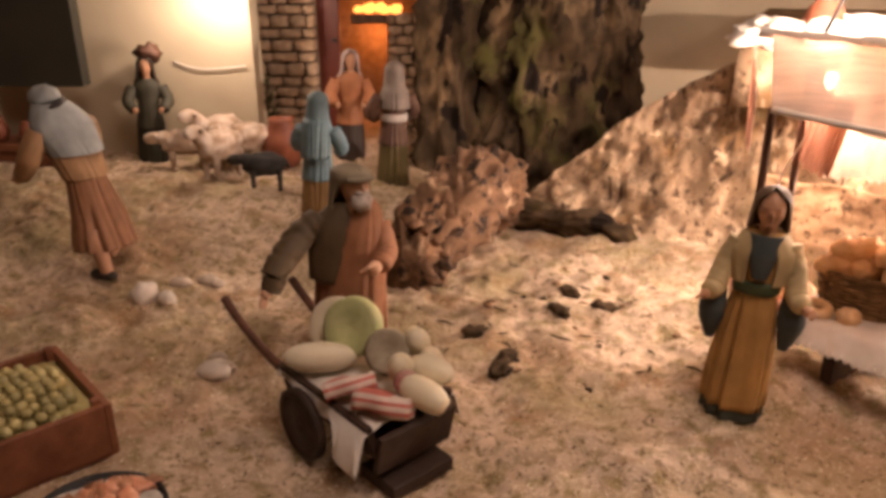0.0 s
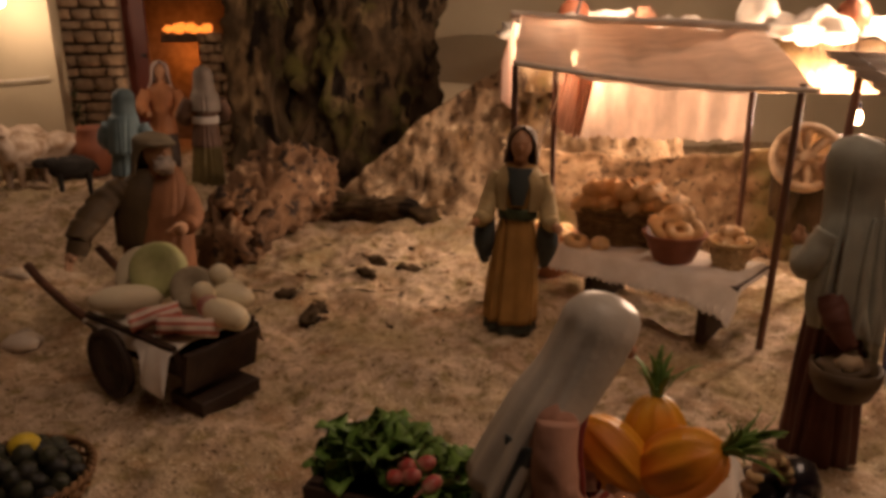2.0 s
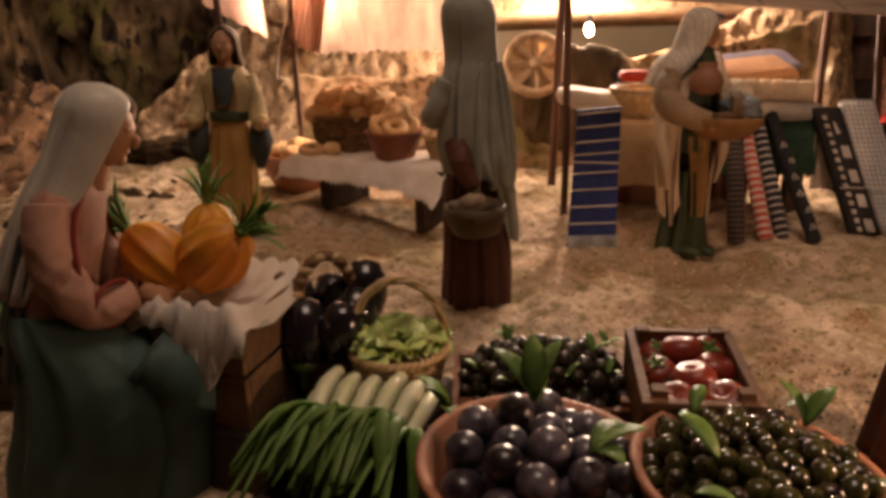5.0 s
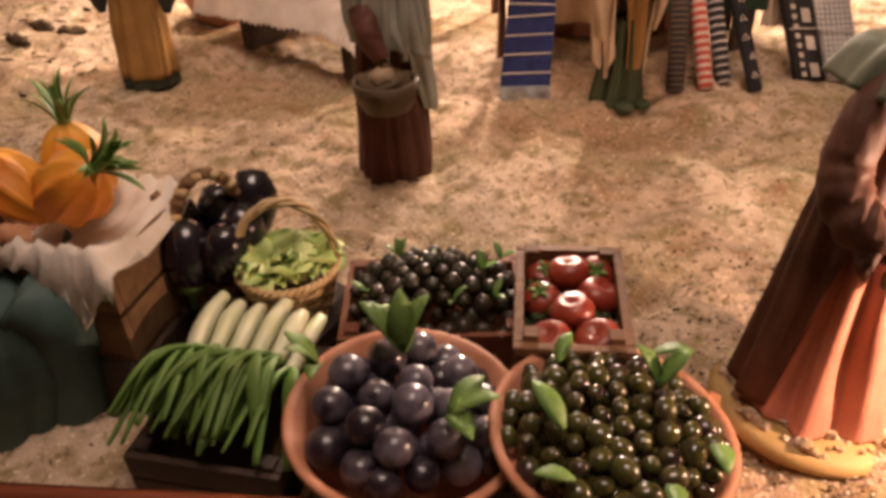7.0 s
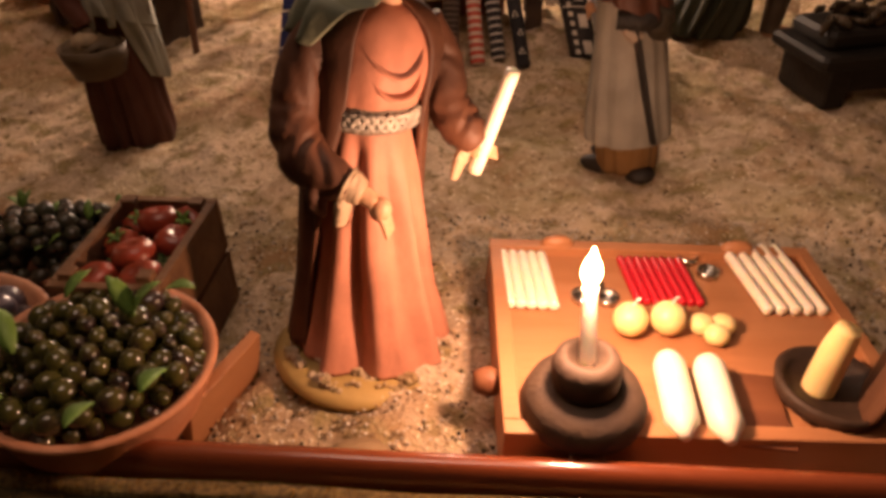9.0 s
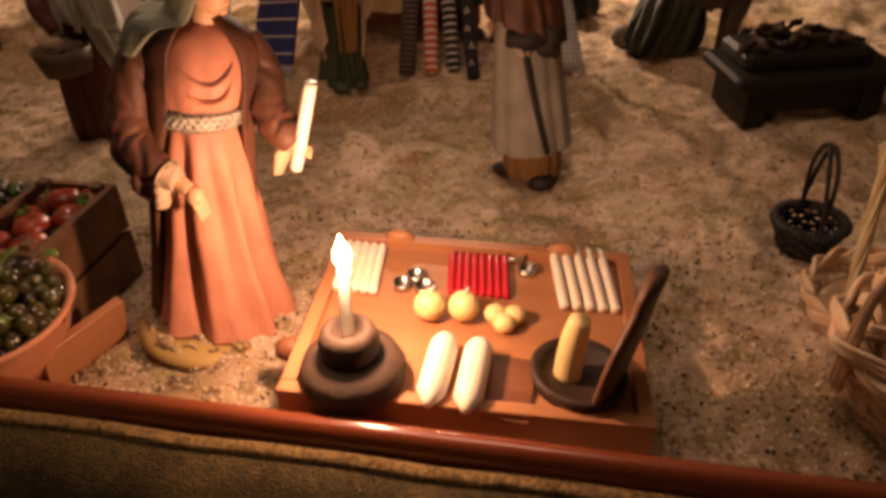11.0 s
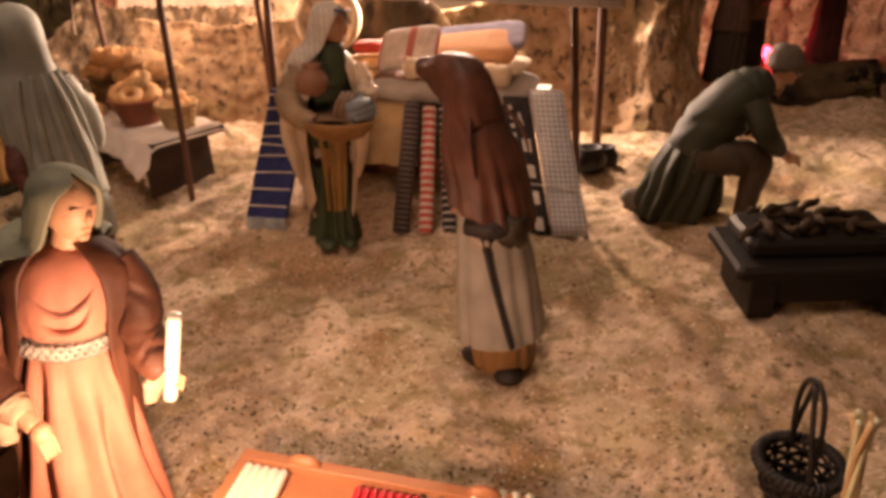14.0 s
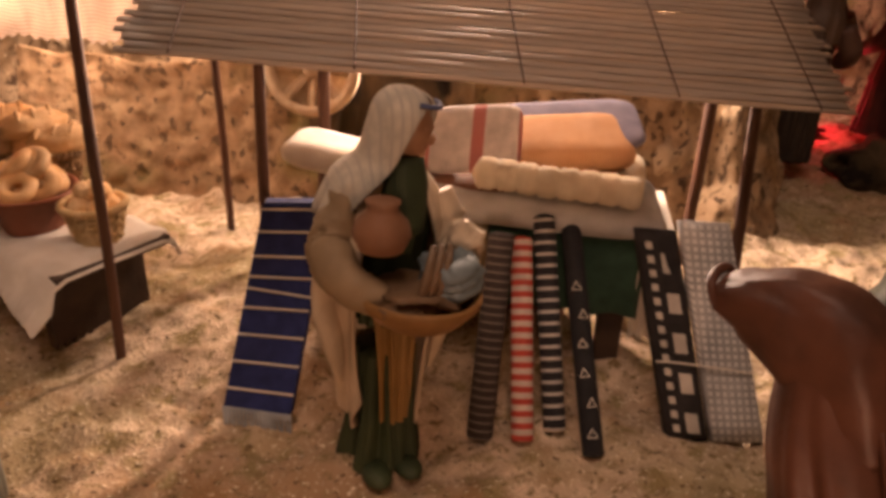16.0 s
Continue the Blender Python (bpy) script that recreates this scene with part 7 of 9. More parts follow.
for i in range(25):
    x = -0.07 + 0.15 * i / 24
    r = [(x, -0.052 - 0.008 * step(0.02, 0.045, x) - 0.003 * math.sin(i * 1.1), 0.062 - 0.036 * step(0.02, 0.04, x) + 0.006 * math.sin(i * 0.8)), (x, -0.052, 0.066), (x, -0.03, 0.072), (x, 0.03, 0.072), (x, 0.052, 0.066), (x, 0.058, 0.045 + 0.004 * math.sin(i))]
    rings.append(r + [(a, b, c - 0.0015) for a, b, c in reversed(r)])
s.loft(rings)
solo("barrow_cloth", s, LINEN, BAR, "white cloth lining the wheelbarrow under the cheeses", "cloth")


def food(name, shape, m, place, turn, label, group="barrow goods", category="cheese"):
    return solo(name, shape, m, BAR @ pose(place[0] + 0.012, place[1] + 0.013, place[2] + 0.003, *turn), label, category, group)


def wheel_cheese(r, h):
    return Shape().lathe([(0.0005, -h / 2), (r * 0.5, -h / 2 + 0.002), (r * 0.86, -h / 2), (r * 0.97, -h * 0.36), (r * 1.03, 0), (r * 0.97, h * 0.36), (r * 0.86, h / 2), (r * 0.5, h / 2 - 0.0025), (r * 0.12, h / 2 - 0.003), (0.0005, h / 2 - 0.004)], 0, 30, wob=0.02)


food("round_cheese", wheel_cheese(0.030, 0.022), CHEESEGREEN, (-0.035, -0.002, 0.108), (62, 0, 28), "round green-rinded cheese standing on the barrow load")
food("round_cheese", wheel_cheese(0.029, 0.022), CHEESE, (-0.062, -0.004, 0.100), (58, 0, 20), "round pale cheese standing in the barrow")
food("cheese_loaf", Shape().ball((0, 0, 0), (0.036, 0.015, 0.015), 0, 24, 14), CHEESE, (-0.038, -0.040, 0.087), (0, 0, 52), "oval white cheese lying across the barrow")
food("round_cheese", wheel_cheese(0.022, 0.016), RIND, (0.010, 0.006, 0.096), (60, 20, 40), "small grey-rinded cheese with wrinkled face")
for p in ((0.012, 0.038, 0.098), (0.026, 0.030, 0.104), (0.045, 0.030, 0.092)):
    food("white_egg", Shape().ball((0, 0, 0), (0.012, 0.012, 0.016), 0, 18, 12), CHEESE, p, (20, 15, 0), "smooth white egg-shaped cheese in the barrow")
food("white_egg", Shape().ball((0, 0, 0), (0.0125, 0.0125, 0.017), 0, 18, 12), CHEESE, (0.045, -0.006, 0.098), (15, 20, 0), "smooth white egg-shaped cheese in the barrow")
food("cheese_loaf", Shape().ball((0, 0, 0), (0.024, 0.014, 0.014), 0, 20, 12), CHEESE, (0.060, 0.016, 0.094), (0, 0, 20), "oval white cheese at the front of the barrow")


def slab(x, y, z):
    s = Shape()
    rings = []
    for i in range(9):
        k = i / 8 - 0.5
        rings.append([(x * k, b + 0.002 * math.sin(i), c + 0.002 * math.sin(i * 0.7)) for b, c in ((-y / 2, -z / 2), (y / 2, -z / 2), (y / 2 * 1.05, 0), (y / 2, z / 2), (-y / 2, z / 2), (-y / 2 * 1.05, 0))])
    return s.loft(rings)


food("bacon_slab", slab(0.048, 0.020, 0.016), BACON, (0.018, -0.044, 0.083), (-30, -12, 62), "slab of streaky bacon leaning in the barrow", category="bacon")
food("bacon_slab", slab(0.052, 0.022, 0.018), BACON, (0.058, -0.036, 0.080), (-25, 0, 34), "thick slab of streaky bacon lying at the barrow front", category="bacon")
s = Shape()
s.tube([(-0.02, 0, 0), (-0.008, 0, 0.002), (0.01, 0, 0.002), (0.022, 0, 0)], [0.011, 0.0135, 0.013, 0.009], 0, 16)
food("ham_piece", s, CHEESE, (0.080, -0.008, 0.086), (0, 8, 10), "short pale ham piece with pink cut face", category="ham")
food("ham_slice", Shape().lathe([(0.0005, 0), (0.010, 0), (0.0115, 0.003), (0.010, 0.006), (0.0005, 0.006)], 0, 18), SAUSAGE, (0.060, -0.012, 0.092), (60, 0, 60), "dark pink sausage slice in the barrow", category="sausage")

# ---- pebbles, twigs and bark crumbs on the sand ----
rnd = random.Random(8)


def pebble(x, y, r, flat=0.6, m=None, label="smooth pale pebble lying on the sand", rz=0):
    s = Shape().ball((0, 0, 0), (r, r * rnd.uniform(0.6, 0.85), r * flat), 0, 16, 10, lump=0.25, seed=x * 31)
    return solo("pebble", s, m or PEBBLE, pose(x, y, ground(x, y) + r * flat * 0.45, 0, 0, rz), label, "stone", "pebbles")


WHITEPEB = mat("white_pebble", (0.68, 0.60, 0.50), (0.58, 0.50, 0.41), s=40, rough=0.5, bump=0.2)
pebble(-0.285, 0.845, 0.022, 0.55, WHITEPEB, "flat white pebble lying on the sand", 10)
pebble(-0.292, 0.875, 0.012)
pebble(-0.43, 1.0, 0.019, 0.95, WHITEPEB, "upright white pebble on the sand", 30)
pebble(-0.40, 1.0, 0.013, 0.9, WHITEPEB, "small white pebble beside a larger one")
pebble(-0.40, 1.055, 0.017, 0.5)
pebble(-0.365, 1.065, 0.015, 0.5)
pebble(-0.35, 1.06, 0.011, 0.5)
pebble(0.07, 0.585, 0.019, 0.4, WHITEPEB, "flat white pebble lying on the sand", 5)
pebble(0.1, 0.585, 0.015, 0.4)
pebble(0.556, 0.000, 0.017, 0.4, mat("brown_pebble", (0.30, 0.20, 0.11), s=50, rough=0.7, bump=0.4), "low brown pebble by the moulding", -27)
pebble(-0.62, 0.86, 0.02, 0.6, WHITEPEB, "pale stone near the crate")
for x, y in ((0.135, 1.01), (0.20, 1.03), (0.06, 0.885), (0.05, 0.86), (0.16, 1.09), (0.02, 0.95)):
    s = Shape().ball((0, 0, 0), (0.017, 0.011, 0.009), 0, 16, 10, lump=0.8, seed=x * 53)
    solo("bark_crumb", s, BARK, pose(x, y, ground(x, y) + 0.003, 10, 0, x * 900), "crumb of dark bark lying on the sand", "bark", "bark crumbs")
for i in range(30):
    x, y = rnd.gauss(0.17, 0.08), rnd.gauss(1.05, 0.11)
    r = rnd.uniform(0.002, 0.006)
    s = Shape().ball((0, 0, 0), (r * 1.5, r, r * 0.6), 0, 12, 8, lump=0.9, seed=i * 3.1)
    solo("bark_crumb", s, CORKBANK if i % 3 else BARK, pose(x, y, ground(x, y) + 0.0005, rnd.uniform(-15, 15), 0, rnd.uniform(0, 360)), "crumb of dark bark lying on the sand", "bark", "bark crumbs")
for i in range(26):
    x, y = rnd.uniform(-0.05, 0.3), rnd.uniform(0.82, 1.18)
    l, a = rnd.uniform(0.008, 0.03), rnd.uniform(0, TAU)
    s = Shape()
    s.tube([(-l / 2, 0, 0), (0, l * 0.1, 0.001), (l / 2, 0, 0.0005)], [0.0009, 0.0012, 0.0006], 0, 5)
    solo("twig", s, BARK, pose(x, y, ground(x, y) + 0.0015, 0, 0, math.degrees(a)), "tiny dark twig lying on the sand", "twig", "twigs")
s = Shape()
for i in range(2600):
    u, v = rnd.uniform(-1.35, 0.7), rnd.uniform(0.0, 1.0) ** 1.3
    p = ORIGIN + U * u + V * v
    r = rnd.uniform(0.0005, 0.0013)
    s.ball((p.x, p.y, ground(p.x, p.y) + 0.001), (r, r * 0.8, r * 0.7), rnd.choice((0, 0, 1, 2)), 5, 4)
for i in range(7000):
    u, v = rnd.uniform(-0.20, 0.42), 0.008 + 0.26 * rnd.random() ** 1.4
    p = ORIGIN + U * u + V * v
    r = rnd.uniform(0.0006, 0.0014)
    s.ball((p.x, p.y, ground(p.x, p.y) + 0.0012), (r, r * 0.85, r * 0.8), rnd.choice((0, 0, 1, 2, 3, 3)), 5, 4)
tagged(solo("gravel", s, [PEBBLE, BARK, WHITEPEB, mat("amber_grain", (0.50, 0.33, 0.17), (0.36, 0.22, 0.10), s=90, rough=0.35, bump=0.1)], None, "scattered grains and dark crumbs on the sand", "gravel"), kind="stuff")


# ---- crates, baskets and fruit along the front ----
def crate(label, m, x, y, h, material, thick=0.004, planks=2, name="crate", post=True):
    t = thing(name, label, "crate", m)
    s = Shape()
    s.box((0, 0, 0.004), (x, y, 0.004))
    part("bottom", s, material, t, sharp=True)
    for k in range(planks):
        z = h * (k + 0.5) / planks
        for sy in (-1, 1):
            s = Shape()
            s.box((0, sy * (y / 2 - thick / 2), z), (x, thick, h / planks * 0.9))
            part("plank", s, material, t, sharp=True)
        for sx in (-1, 1):
            s = Shape()
            s.box((sx * (x / 2 - thick / 2), 0, z), (thick, y - 2 * thick - 0.001, h / planks * 0.9))
            part("plank", s, material, t, sharp=True)
    if post:
        for sx in (-1, 1):
            for sy in (-1, 1):
                s = Shape()
                s.box((sx * (x / 2 - thick - 0.004), sy * (y / 2 - thick - 0.004), h / 2 + 0.002), (0.008, 0.008, h))
                part("corner_post", s, material, t, sharp=True)
    return t


def heap(mesh, name, label, category, group, m, places, jitter=25, scale=(0.9, 1.12)):
    for p in places:
        put(mesh, name, m @ pose(*p, rnd.uniform(-jitter, jitter), rnd.uniform(-jitter, jitter), rnd.uniform(0, 360)) @ Matrix.Scale(rnd.uniform(*scale), 4), label, category, group)


def layer(rx, ry, z, stepx, seed, dome=0.0, square=False):
    r2 = random.Random(seed)
    out = []
    ny = int(2 * ry / (stepx * 0.87)) + 1
    for i in range(ny):
        y = -ry + i * stepx * 0.87
        nx = int(2 * rx / stepx) + 1
        for j in range(nx):
            x = -rx + j * stepx + (stepx / 2 if i % 2 else 0)
            d = (x / rx) ** 2 + (y / ry) ** 2
            if square and (abs(x) > rx or abs(y) > ry) or not square and d > 1.0:
                continue
            out.append((x + r2.uniform(-1, 1) * stepx * 0.14, y + r2.uniform(-1, 1) * stepx * 0.14, z + dome * (1 - d) + r2.uniform(-1, 1) * stepx * 0.14))
    return out


def leaf_sprig(place, rz, n, length, m, label, name="leaf_sprig", spread=60, tilt=35):
    s = Shape()
    for k in range(n):
        a = radians(-spread + 2 * spread * k / max(1, n - 1))
        e = radians(tilt + 14 * math.sin(k * 2.3))
        s.leaf((0, 0, 0), (length * math.cos(e) * math.cos(a), length * math.cos(e) * math.sin(a), length * math.sin(e)), length * 0.42, 0)
    return solo(name, s, m, pose(*place, 0, 0, rz), label, "leaf", "leaf sprigs")


# plums in a terracotta bowl
def wide_bowl(name, x, y, r, h, label, m=TERRA, tilt=(0, 0)):
    s = Shape()
    s.lathe([(r * 0.5, 0), (r * 0.62, 0.001), (r * 0.86, h * 0.5), (r * 0.98, h * 0.95), (r * 1.03, h), (r * 1.0, h * 1.04), (r * 0.93, h * 1.0), (r * 0.82, h * 0.55), (r * 0.55, h * 0.25), (0.001, h * 0.2)], 0, 48, wob=0.008)
    mm = pose(x, y, ground(x, y) + 0.012, tilt[0], tilt[1], 0)
    return solo(name, s, m, mm, label, "bowl"), mm


PLUMMESH = Shape().ball((0, 0, 0), (0.0125, 0.0125, 0.0118), 0, 20, 14).mesh("plum", PLUM)
OLIVEMESH = Shape().ball((0, 0, 0), (0.0062, 0.0062, 0.0075), 0, 14, 10).mesh("olive", OLIVE)
GRAPEMESH = Shape().ball((0, 0, 0), (0.0060, 0.0060, 0.0064), 0, 14, 10, lump=0.2).mesh("grape", GRAPE)
_, m = wide_bowl("clay_bowl", 0.372, 0.128, 0.057, 0.050, "terracotta bowl heaped with dark plums near the moulding", tilt=(3, 3))
heap(PLUMMESH, "plum", "glossy dark purple plum in the terracotta bowl", "plum", "plums", m, layer(0.047, 0.047, 0.042, 0.0175, 1, 0.006) + layer(0.043, 0.043, 0.051, 0.0205, 2, 0.010), 25, (0.66, 0.86))
leaf_sprig(m @ Vector((0.005, 0.02, 0.07)), 70, 3, 0.032, LEAF, "green plum leaves sprouting from the bowl", tilt=55)
leaf_sprig(m @ Vector((-0.035, 0.03, 0.066)), 190, 3, 0.022, LEAF, "green plum leaves at the bowl rim")
leaf_sprig(m @ Vector((0.012, -0.022, 0.068)), -30, 3, 0.026, LEAF, "green plum leaves lying on the plums", tilt=15)
_, m = wide_bowl("clay_bowl", 0.451, 0.076, 0.054, 0.048, "terracotta bowl full of dark olives near the moulding", tilt=(3, 3))
heap(OLIVEMESH, "olive", "glossy dark green olive in the terracotta bowl", "olive", "olives", m, layer(0.049, 0.049, 0.044, 0.0105, 3, 0.005) + layer(0.046, 0.046, 0.050, 0.0112, 4, 0.009), 90, (0.55, 0.98))
for k, (x, y, rz, l) in enumerate(((0.035, 0.025, 20, 0.020), (-0.01, 0.035, 100, 0.018), (0.03, -0.03, -60, 0.022), (-0.035, -0.025, 220, 0.018), (0.0, -0.04, 300, 0.020))):
    leaf_sprig(m @ Vector((x, y, 0.060)), rz, 1, l, LEAF, "narrow green olive leaf among the olives", tilt=12)
leaf_sprig(m @ Vector((-0.03, -0.005, 0.066)), 160, 1, 0.024, LEAF, "single green olive leaf on the olives", tilt=20)
leaf_sprig(m @ Vector((0.02, 0.0, 0.068)), 60, 2, 0.022, LEAF, "two green olive leaves on the olives", tilt=40)
s = Shape()
s.box((0, 0, 0.010), (0.058, 0.006, 0.046))
solo("loose_plank", s, TRAYWOOD, pose(0.502, 0.073, ground(0.502, 0.073), 12, 0, 45), "orange-brown plank propped beside the olive bowl", "plank", sharp=True)
# grapes in a crate
m = pose(0.425, 0.222, ground(0.425, 0.222), 0, 0, -22)
crate("brown wooden crate heaped with dark grapes", m, 0.108, 0.078, 0.045, REDWOOD)
heap(GRAPEMESH, "grape", "dark green-black grape in the crate", "grape", "grapes", m, layer(0.046, 0.032, 0.044, 0.0108, 5, 0.006, True) + layer(0.044, 0.031, 0.052, 0.0112, 6, 0.011), 40, (0.62, 1.08))
for x, y, rz in ((-0.038, -0.012, 200), (0.012, -0.022, 300), (0.042, 0.018, 30), (0.0, 0.012, 120), (-0.02, -0.028, 250), (0.036, -0.02, -20)):
    leaf_sprig(m @ Vector((x, y, 0.056)), rz, 2, 0.012, LEAF, "small green vine leaf among the grapes", tilt=25)
leaf_sprig(m @ Vector((-0.02, 0.02, 0.058)), 90, 3, 0.013, LEAF, "green vine leaves among the grapes", tilt=50)
leaf_sprig(m @ Vector((0.03, 0.0, 0.060)), 20, 2, 0.014, LEAF, "green vine leaves among the grapes")
# tomatoes in an upright crate
m = pose(0.480, 0.156, ground(0.480, 0.156) + 0.001, 0, 0, -28)
crate("dark wooden box of tomatoes propped above the bowls", m, 0.060, 0.090, 0.078, mat("worn_brown_crate", (0.20, 0.10, 0.045), (0.12, 0.055, 0.026), s=50, rough=0.7, bump=0.5, grain=(0.2, 1, 1)), 0.005, 2)
s = Shape()
s.lathe([(0.001, -0.009), (0.007, -0.0088), (0.0115, -0.003), (0.0118, 0.003), (0.008, 0.0082), (0.003, 0.0082), (0.0008, 0.0072)], 0, 24, wob=0.04)
for k in range(5):
    a = TAU * k / 5
    s.leaf((0, 0, 0.0075), (0.0075 * math.cos(a), 0.0075 * math.sin(a), 0.0095), 0.003, 1)
TOMMESH = s.mesh("tomato", [TOMATO, LEAF])
bare = Shape().lathe([(0.001, -0.009), (0.007, -0.0088), (0.0115, -0.003), (0.0118, 0.003), (0.008, 0.0080), (0.003, 0.0072), (0.0008, 0.0052)], 0, 24, wob=0.05)
BAREMESH = bare.mesh("tomato", [TOMATO])
heap(BAREMESH, "tomato", "ripe red tomato lying in the box", "tomato", "tomatoes", m, [(-0.011, -0.030, 0.068), (0.013, -0.029, 0.068), (0.001, -0.009, 0.070), (0.016, 0.010, 0.066), (0.0, 0.027, 0.069)], 22, (0.98, 1.1))
heap(TOMMESH, "tomato", "ripe red tomato with green calyx in the box", "tomato", "tomatoes", m, [(-0.015, 0.008, 0.064), (0.015, 0.030, 0.066), (-0.014, 0.029, 0.064)], 30, (0.9, 1.0))
bed = Shape()
r2 = random.Random(41)
for k in range(160):
    p = Vector((r2.uniform(-0.022, 0.022), r2.uniform(-0.037, 0.037), 0.058 + r2.uniform(0, 0.008)))
    bed.leaf(p, p + Vector((r2.uniform(-0.01, 0.01), r2.uniform(-0.01, 0.01), r2.uniform(0, 0.006))), 0.005, 0)
bed.box((0, 0, 0.055), (0.049, 0.079, 0.004))
solo("leaf_bed", bed, mat("dark_greens", (0.055, 0.085, 0.022), (0.025, 0.04, 0.012), s=60, rough=0.6, bump=0.3), m, "bed of dark green leaves under the tomatoes", "leaves", kind="stuff")

# scallions in a crate
m = pose(0.302, 0.200, ground(0.302, 0.2), 0, 0, -34)
crate("dark wooden crate of green scallions", m, 0.084, 0.096, 0.034, DARKWOOD)
for i in range(11):
    s = Shape()
    x = -0.032 + 0.0062 * i
    z = 0.036 + (0.009 if i % 2 else 0)
    s.tube([(x * 1.05, 0.046 + 0.005 * math.sin(i * 2), z + 0.016), (x * 1.02, 0.030, z + 0.017), (x * 0.95, 0.008, z + 0.013)], [0.0040, 0.0056, 0.0042], 0, 10)
    for k in range(5):
        q = (k - 2) * 0.006 + rnd.uniform(-0.006, 0.004)
        s.tube([(x * 0.95, 0.010, z + 0.013), (x * 0.9 + q - 0.003, -0.012, z + 0.017 + rnd.uniform(0, 0.009)), (x * 0.85 + 1.8 * q - 0.006, -0.028 - rnd.uniform(0, 0.02), z + 0.010 - rnd.uniform(-0.004, 0.010))], [0.0036, 0.0062, 0.0030], 1, 7, flat=0.35)
    solo("scallion", s, [SCALLION, LEAF], m, "white scallion with long green tops in the crate", "scallion", "scallions")

# aubergines and lettuce in handled baskets
b = Shape()
b.box((0, 0, 0.009), (0.075, 0.115, 0.040))
solo("flat_box", b, DARKWOOD, pose(0.330, 0.287, 0.0, 0, 0, 38), "flat dark wooden box under the two handled baskets", "box", sharp=True)
m = pose(0.311, 0.300, 0.0292, 0, 0, 20)
aub = basket("dark wicker basket of aubergines with a striped handle", m, 0.022, 0.028, 0.040, 7, 18, WICKERDARK, handle=None)
arc = [(-0.026 * math.cos(math.pi * k / 12), 0, 0.034 + 0.054 * math.sin(math.pi * k / 12)) for k in range(13)]
grip = part("handle", Shape().tube(arc, [0.0036] * 13, 0, 10), WICKERDARK, aub, "thick striped straw handle")
for k in range(16):
    a = math.pi * (k + 0.5) / 16
    part("ring", Shape().ball((-0.026 * math.cos(a), 0, 0.034 + 0.054 * math.sin(a)), (0.0046, 0.0056, 0.0034), 0, 10, 6), WICKER if k % 2 else WICKERDARK, grip)
s = Shape()
s.lathe([(0.001, -0.017), (0.007, -0.015), (0.0115, -0.006), (0.0115, 0.004), (0.008, 0.013), (0.004, 0.017), (0.001, 0.018)], 0, 20)
s.lathe([(0.0075, 0.0125), (0.006, 0.017), (0.002, 0.019), (0.0015, 0.026), (0.0005, 0.026)], 1, 10)
AUBMESH = s.mesh("aubergine", [AUBERGINE, LEAF])
for p, q in (((-0.022, -0.010, 0.046), (165, 15, 0)), ((-0.014, 0.014, 0.050), (190, -12, 0)), ((0.012, 0.012, 0.048), (170, 10, 0)), ((-0.006, -0.022, 0.044), (200, 10, 0)), ((0.030, 0.000, 0.056), (172, 12, 0)), ((0.010, -0.014, 0.046), (185, 20, 0))):
    put(AUBMESH, "aubergine", m @ pose(*p, *q) @ Matrix.Scale(1.3, 4), "glossy black aubergine in the dark basket", "aubergine", "aubergines")
m = pose(0.348, 0.266, 0.0292, 0, 0, -10)
basket("pale wicker basket of lettuce with a thin handle", m, 0.022, 0.030, 0.034, 7, 18, WICKER, handle=0.078, r=0.0013)


def leafy_head(name, place, r, n, m, label, seed, flat=0.9):
    r2 = random.Random(seed)
    t = thing(name, label, "vegetable", pose(*place), "leafy vegetables")
    for k in range(n):
        a, e = r2.uniform(0, TAU), r2.uniform(0.1, 1.35)
        l = r * r2.uniform(0.75, 1.15)
        b = Vector((0.25 * r * math.cos(a), 0.25 * r * math.sin(a), 0))
        s = Shape().leaf(b, b + Vector((l * math.cos(e) * math.cos(a), l * math.cos(e) * math.sin(a), l * math.sin(e) * flat)), l * r2.uniform(0.7, 1.0), 0, 0.25, ruffle=0.16)
        part("leaf", s, m, t)
    return t


def ruffled_head(place, r, n, m, label, seed):
    """A lettuce of broad leaves with frilled edges."""
    r2 = random.Random(seed)
    t = thing("lettuce", label, "vegetable", pose(*place), "leafy vegetables")
    for k in range(n):
        a, e = TAU * k * 0.382 + r2.uniform(-0.3, 0.3), 0.5 + 0.9 * k / n
        way = Vector((math.cos(e) * math.cos(a), math.cos(e) * math.sin(a), math.sin(e)))
        side = Vector((-math.sin(a), math.cos(a), 0))
        lift = way.cross(side)
        l, ph = r * r2.uniform(0.85, 1.15), r2.uniform(0, TAU)
        s = Shape()
        rings = []
        for i in range(9):
            q = i / 8
            w = l * (0.16 + 0.62 * math.sin(math.pi * min(1, 0.1 + 0.72 * q)) ** 1.2)
            top = []
            for j in range(15):
                p = j / 7 - 1
                edge = max(abs(p), q) ** 3
                wave = l * 0.13 * edge * math.sin(p * 9 + q * 7 + ph) + l * 0.05 * edge * math.sin(p * 21 + q * 15 + ph)
                top.append(way * (l * q * (1 - 0.12 * p * p)) + side * (w * p) - lift * (wave + 0.32 * l * q * q - 0.2 * l * p * p * (1 - q)))
            rings.append(top + [v - lift * 0.0005 for v in reversed(top)])
        s.loft(rings)
        part("leaf", s, m, t)
    return t


ruffled_head(m @ Vector((-0.008, -0.002, 0.030)), 0.025, 11, LETTUCE, "pale green ruffled lettuce in the basket", 2)
ruffled_head(m @ Vector((0.014, 0.004, 0.028)), 0.023, 10, LETTUCE, "pale green ruffled lettuce over the basket rim", 7)

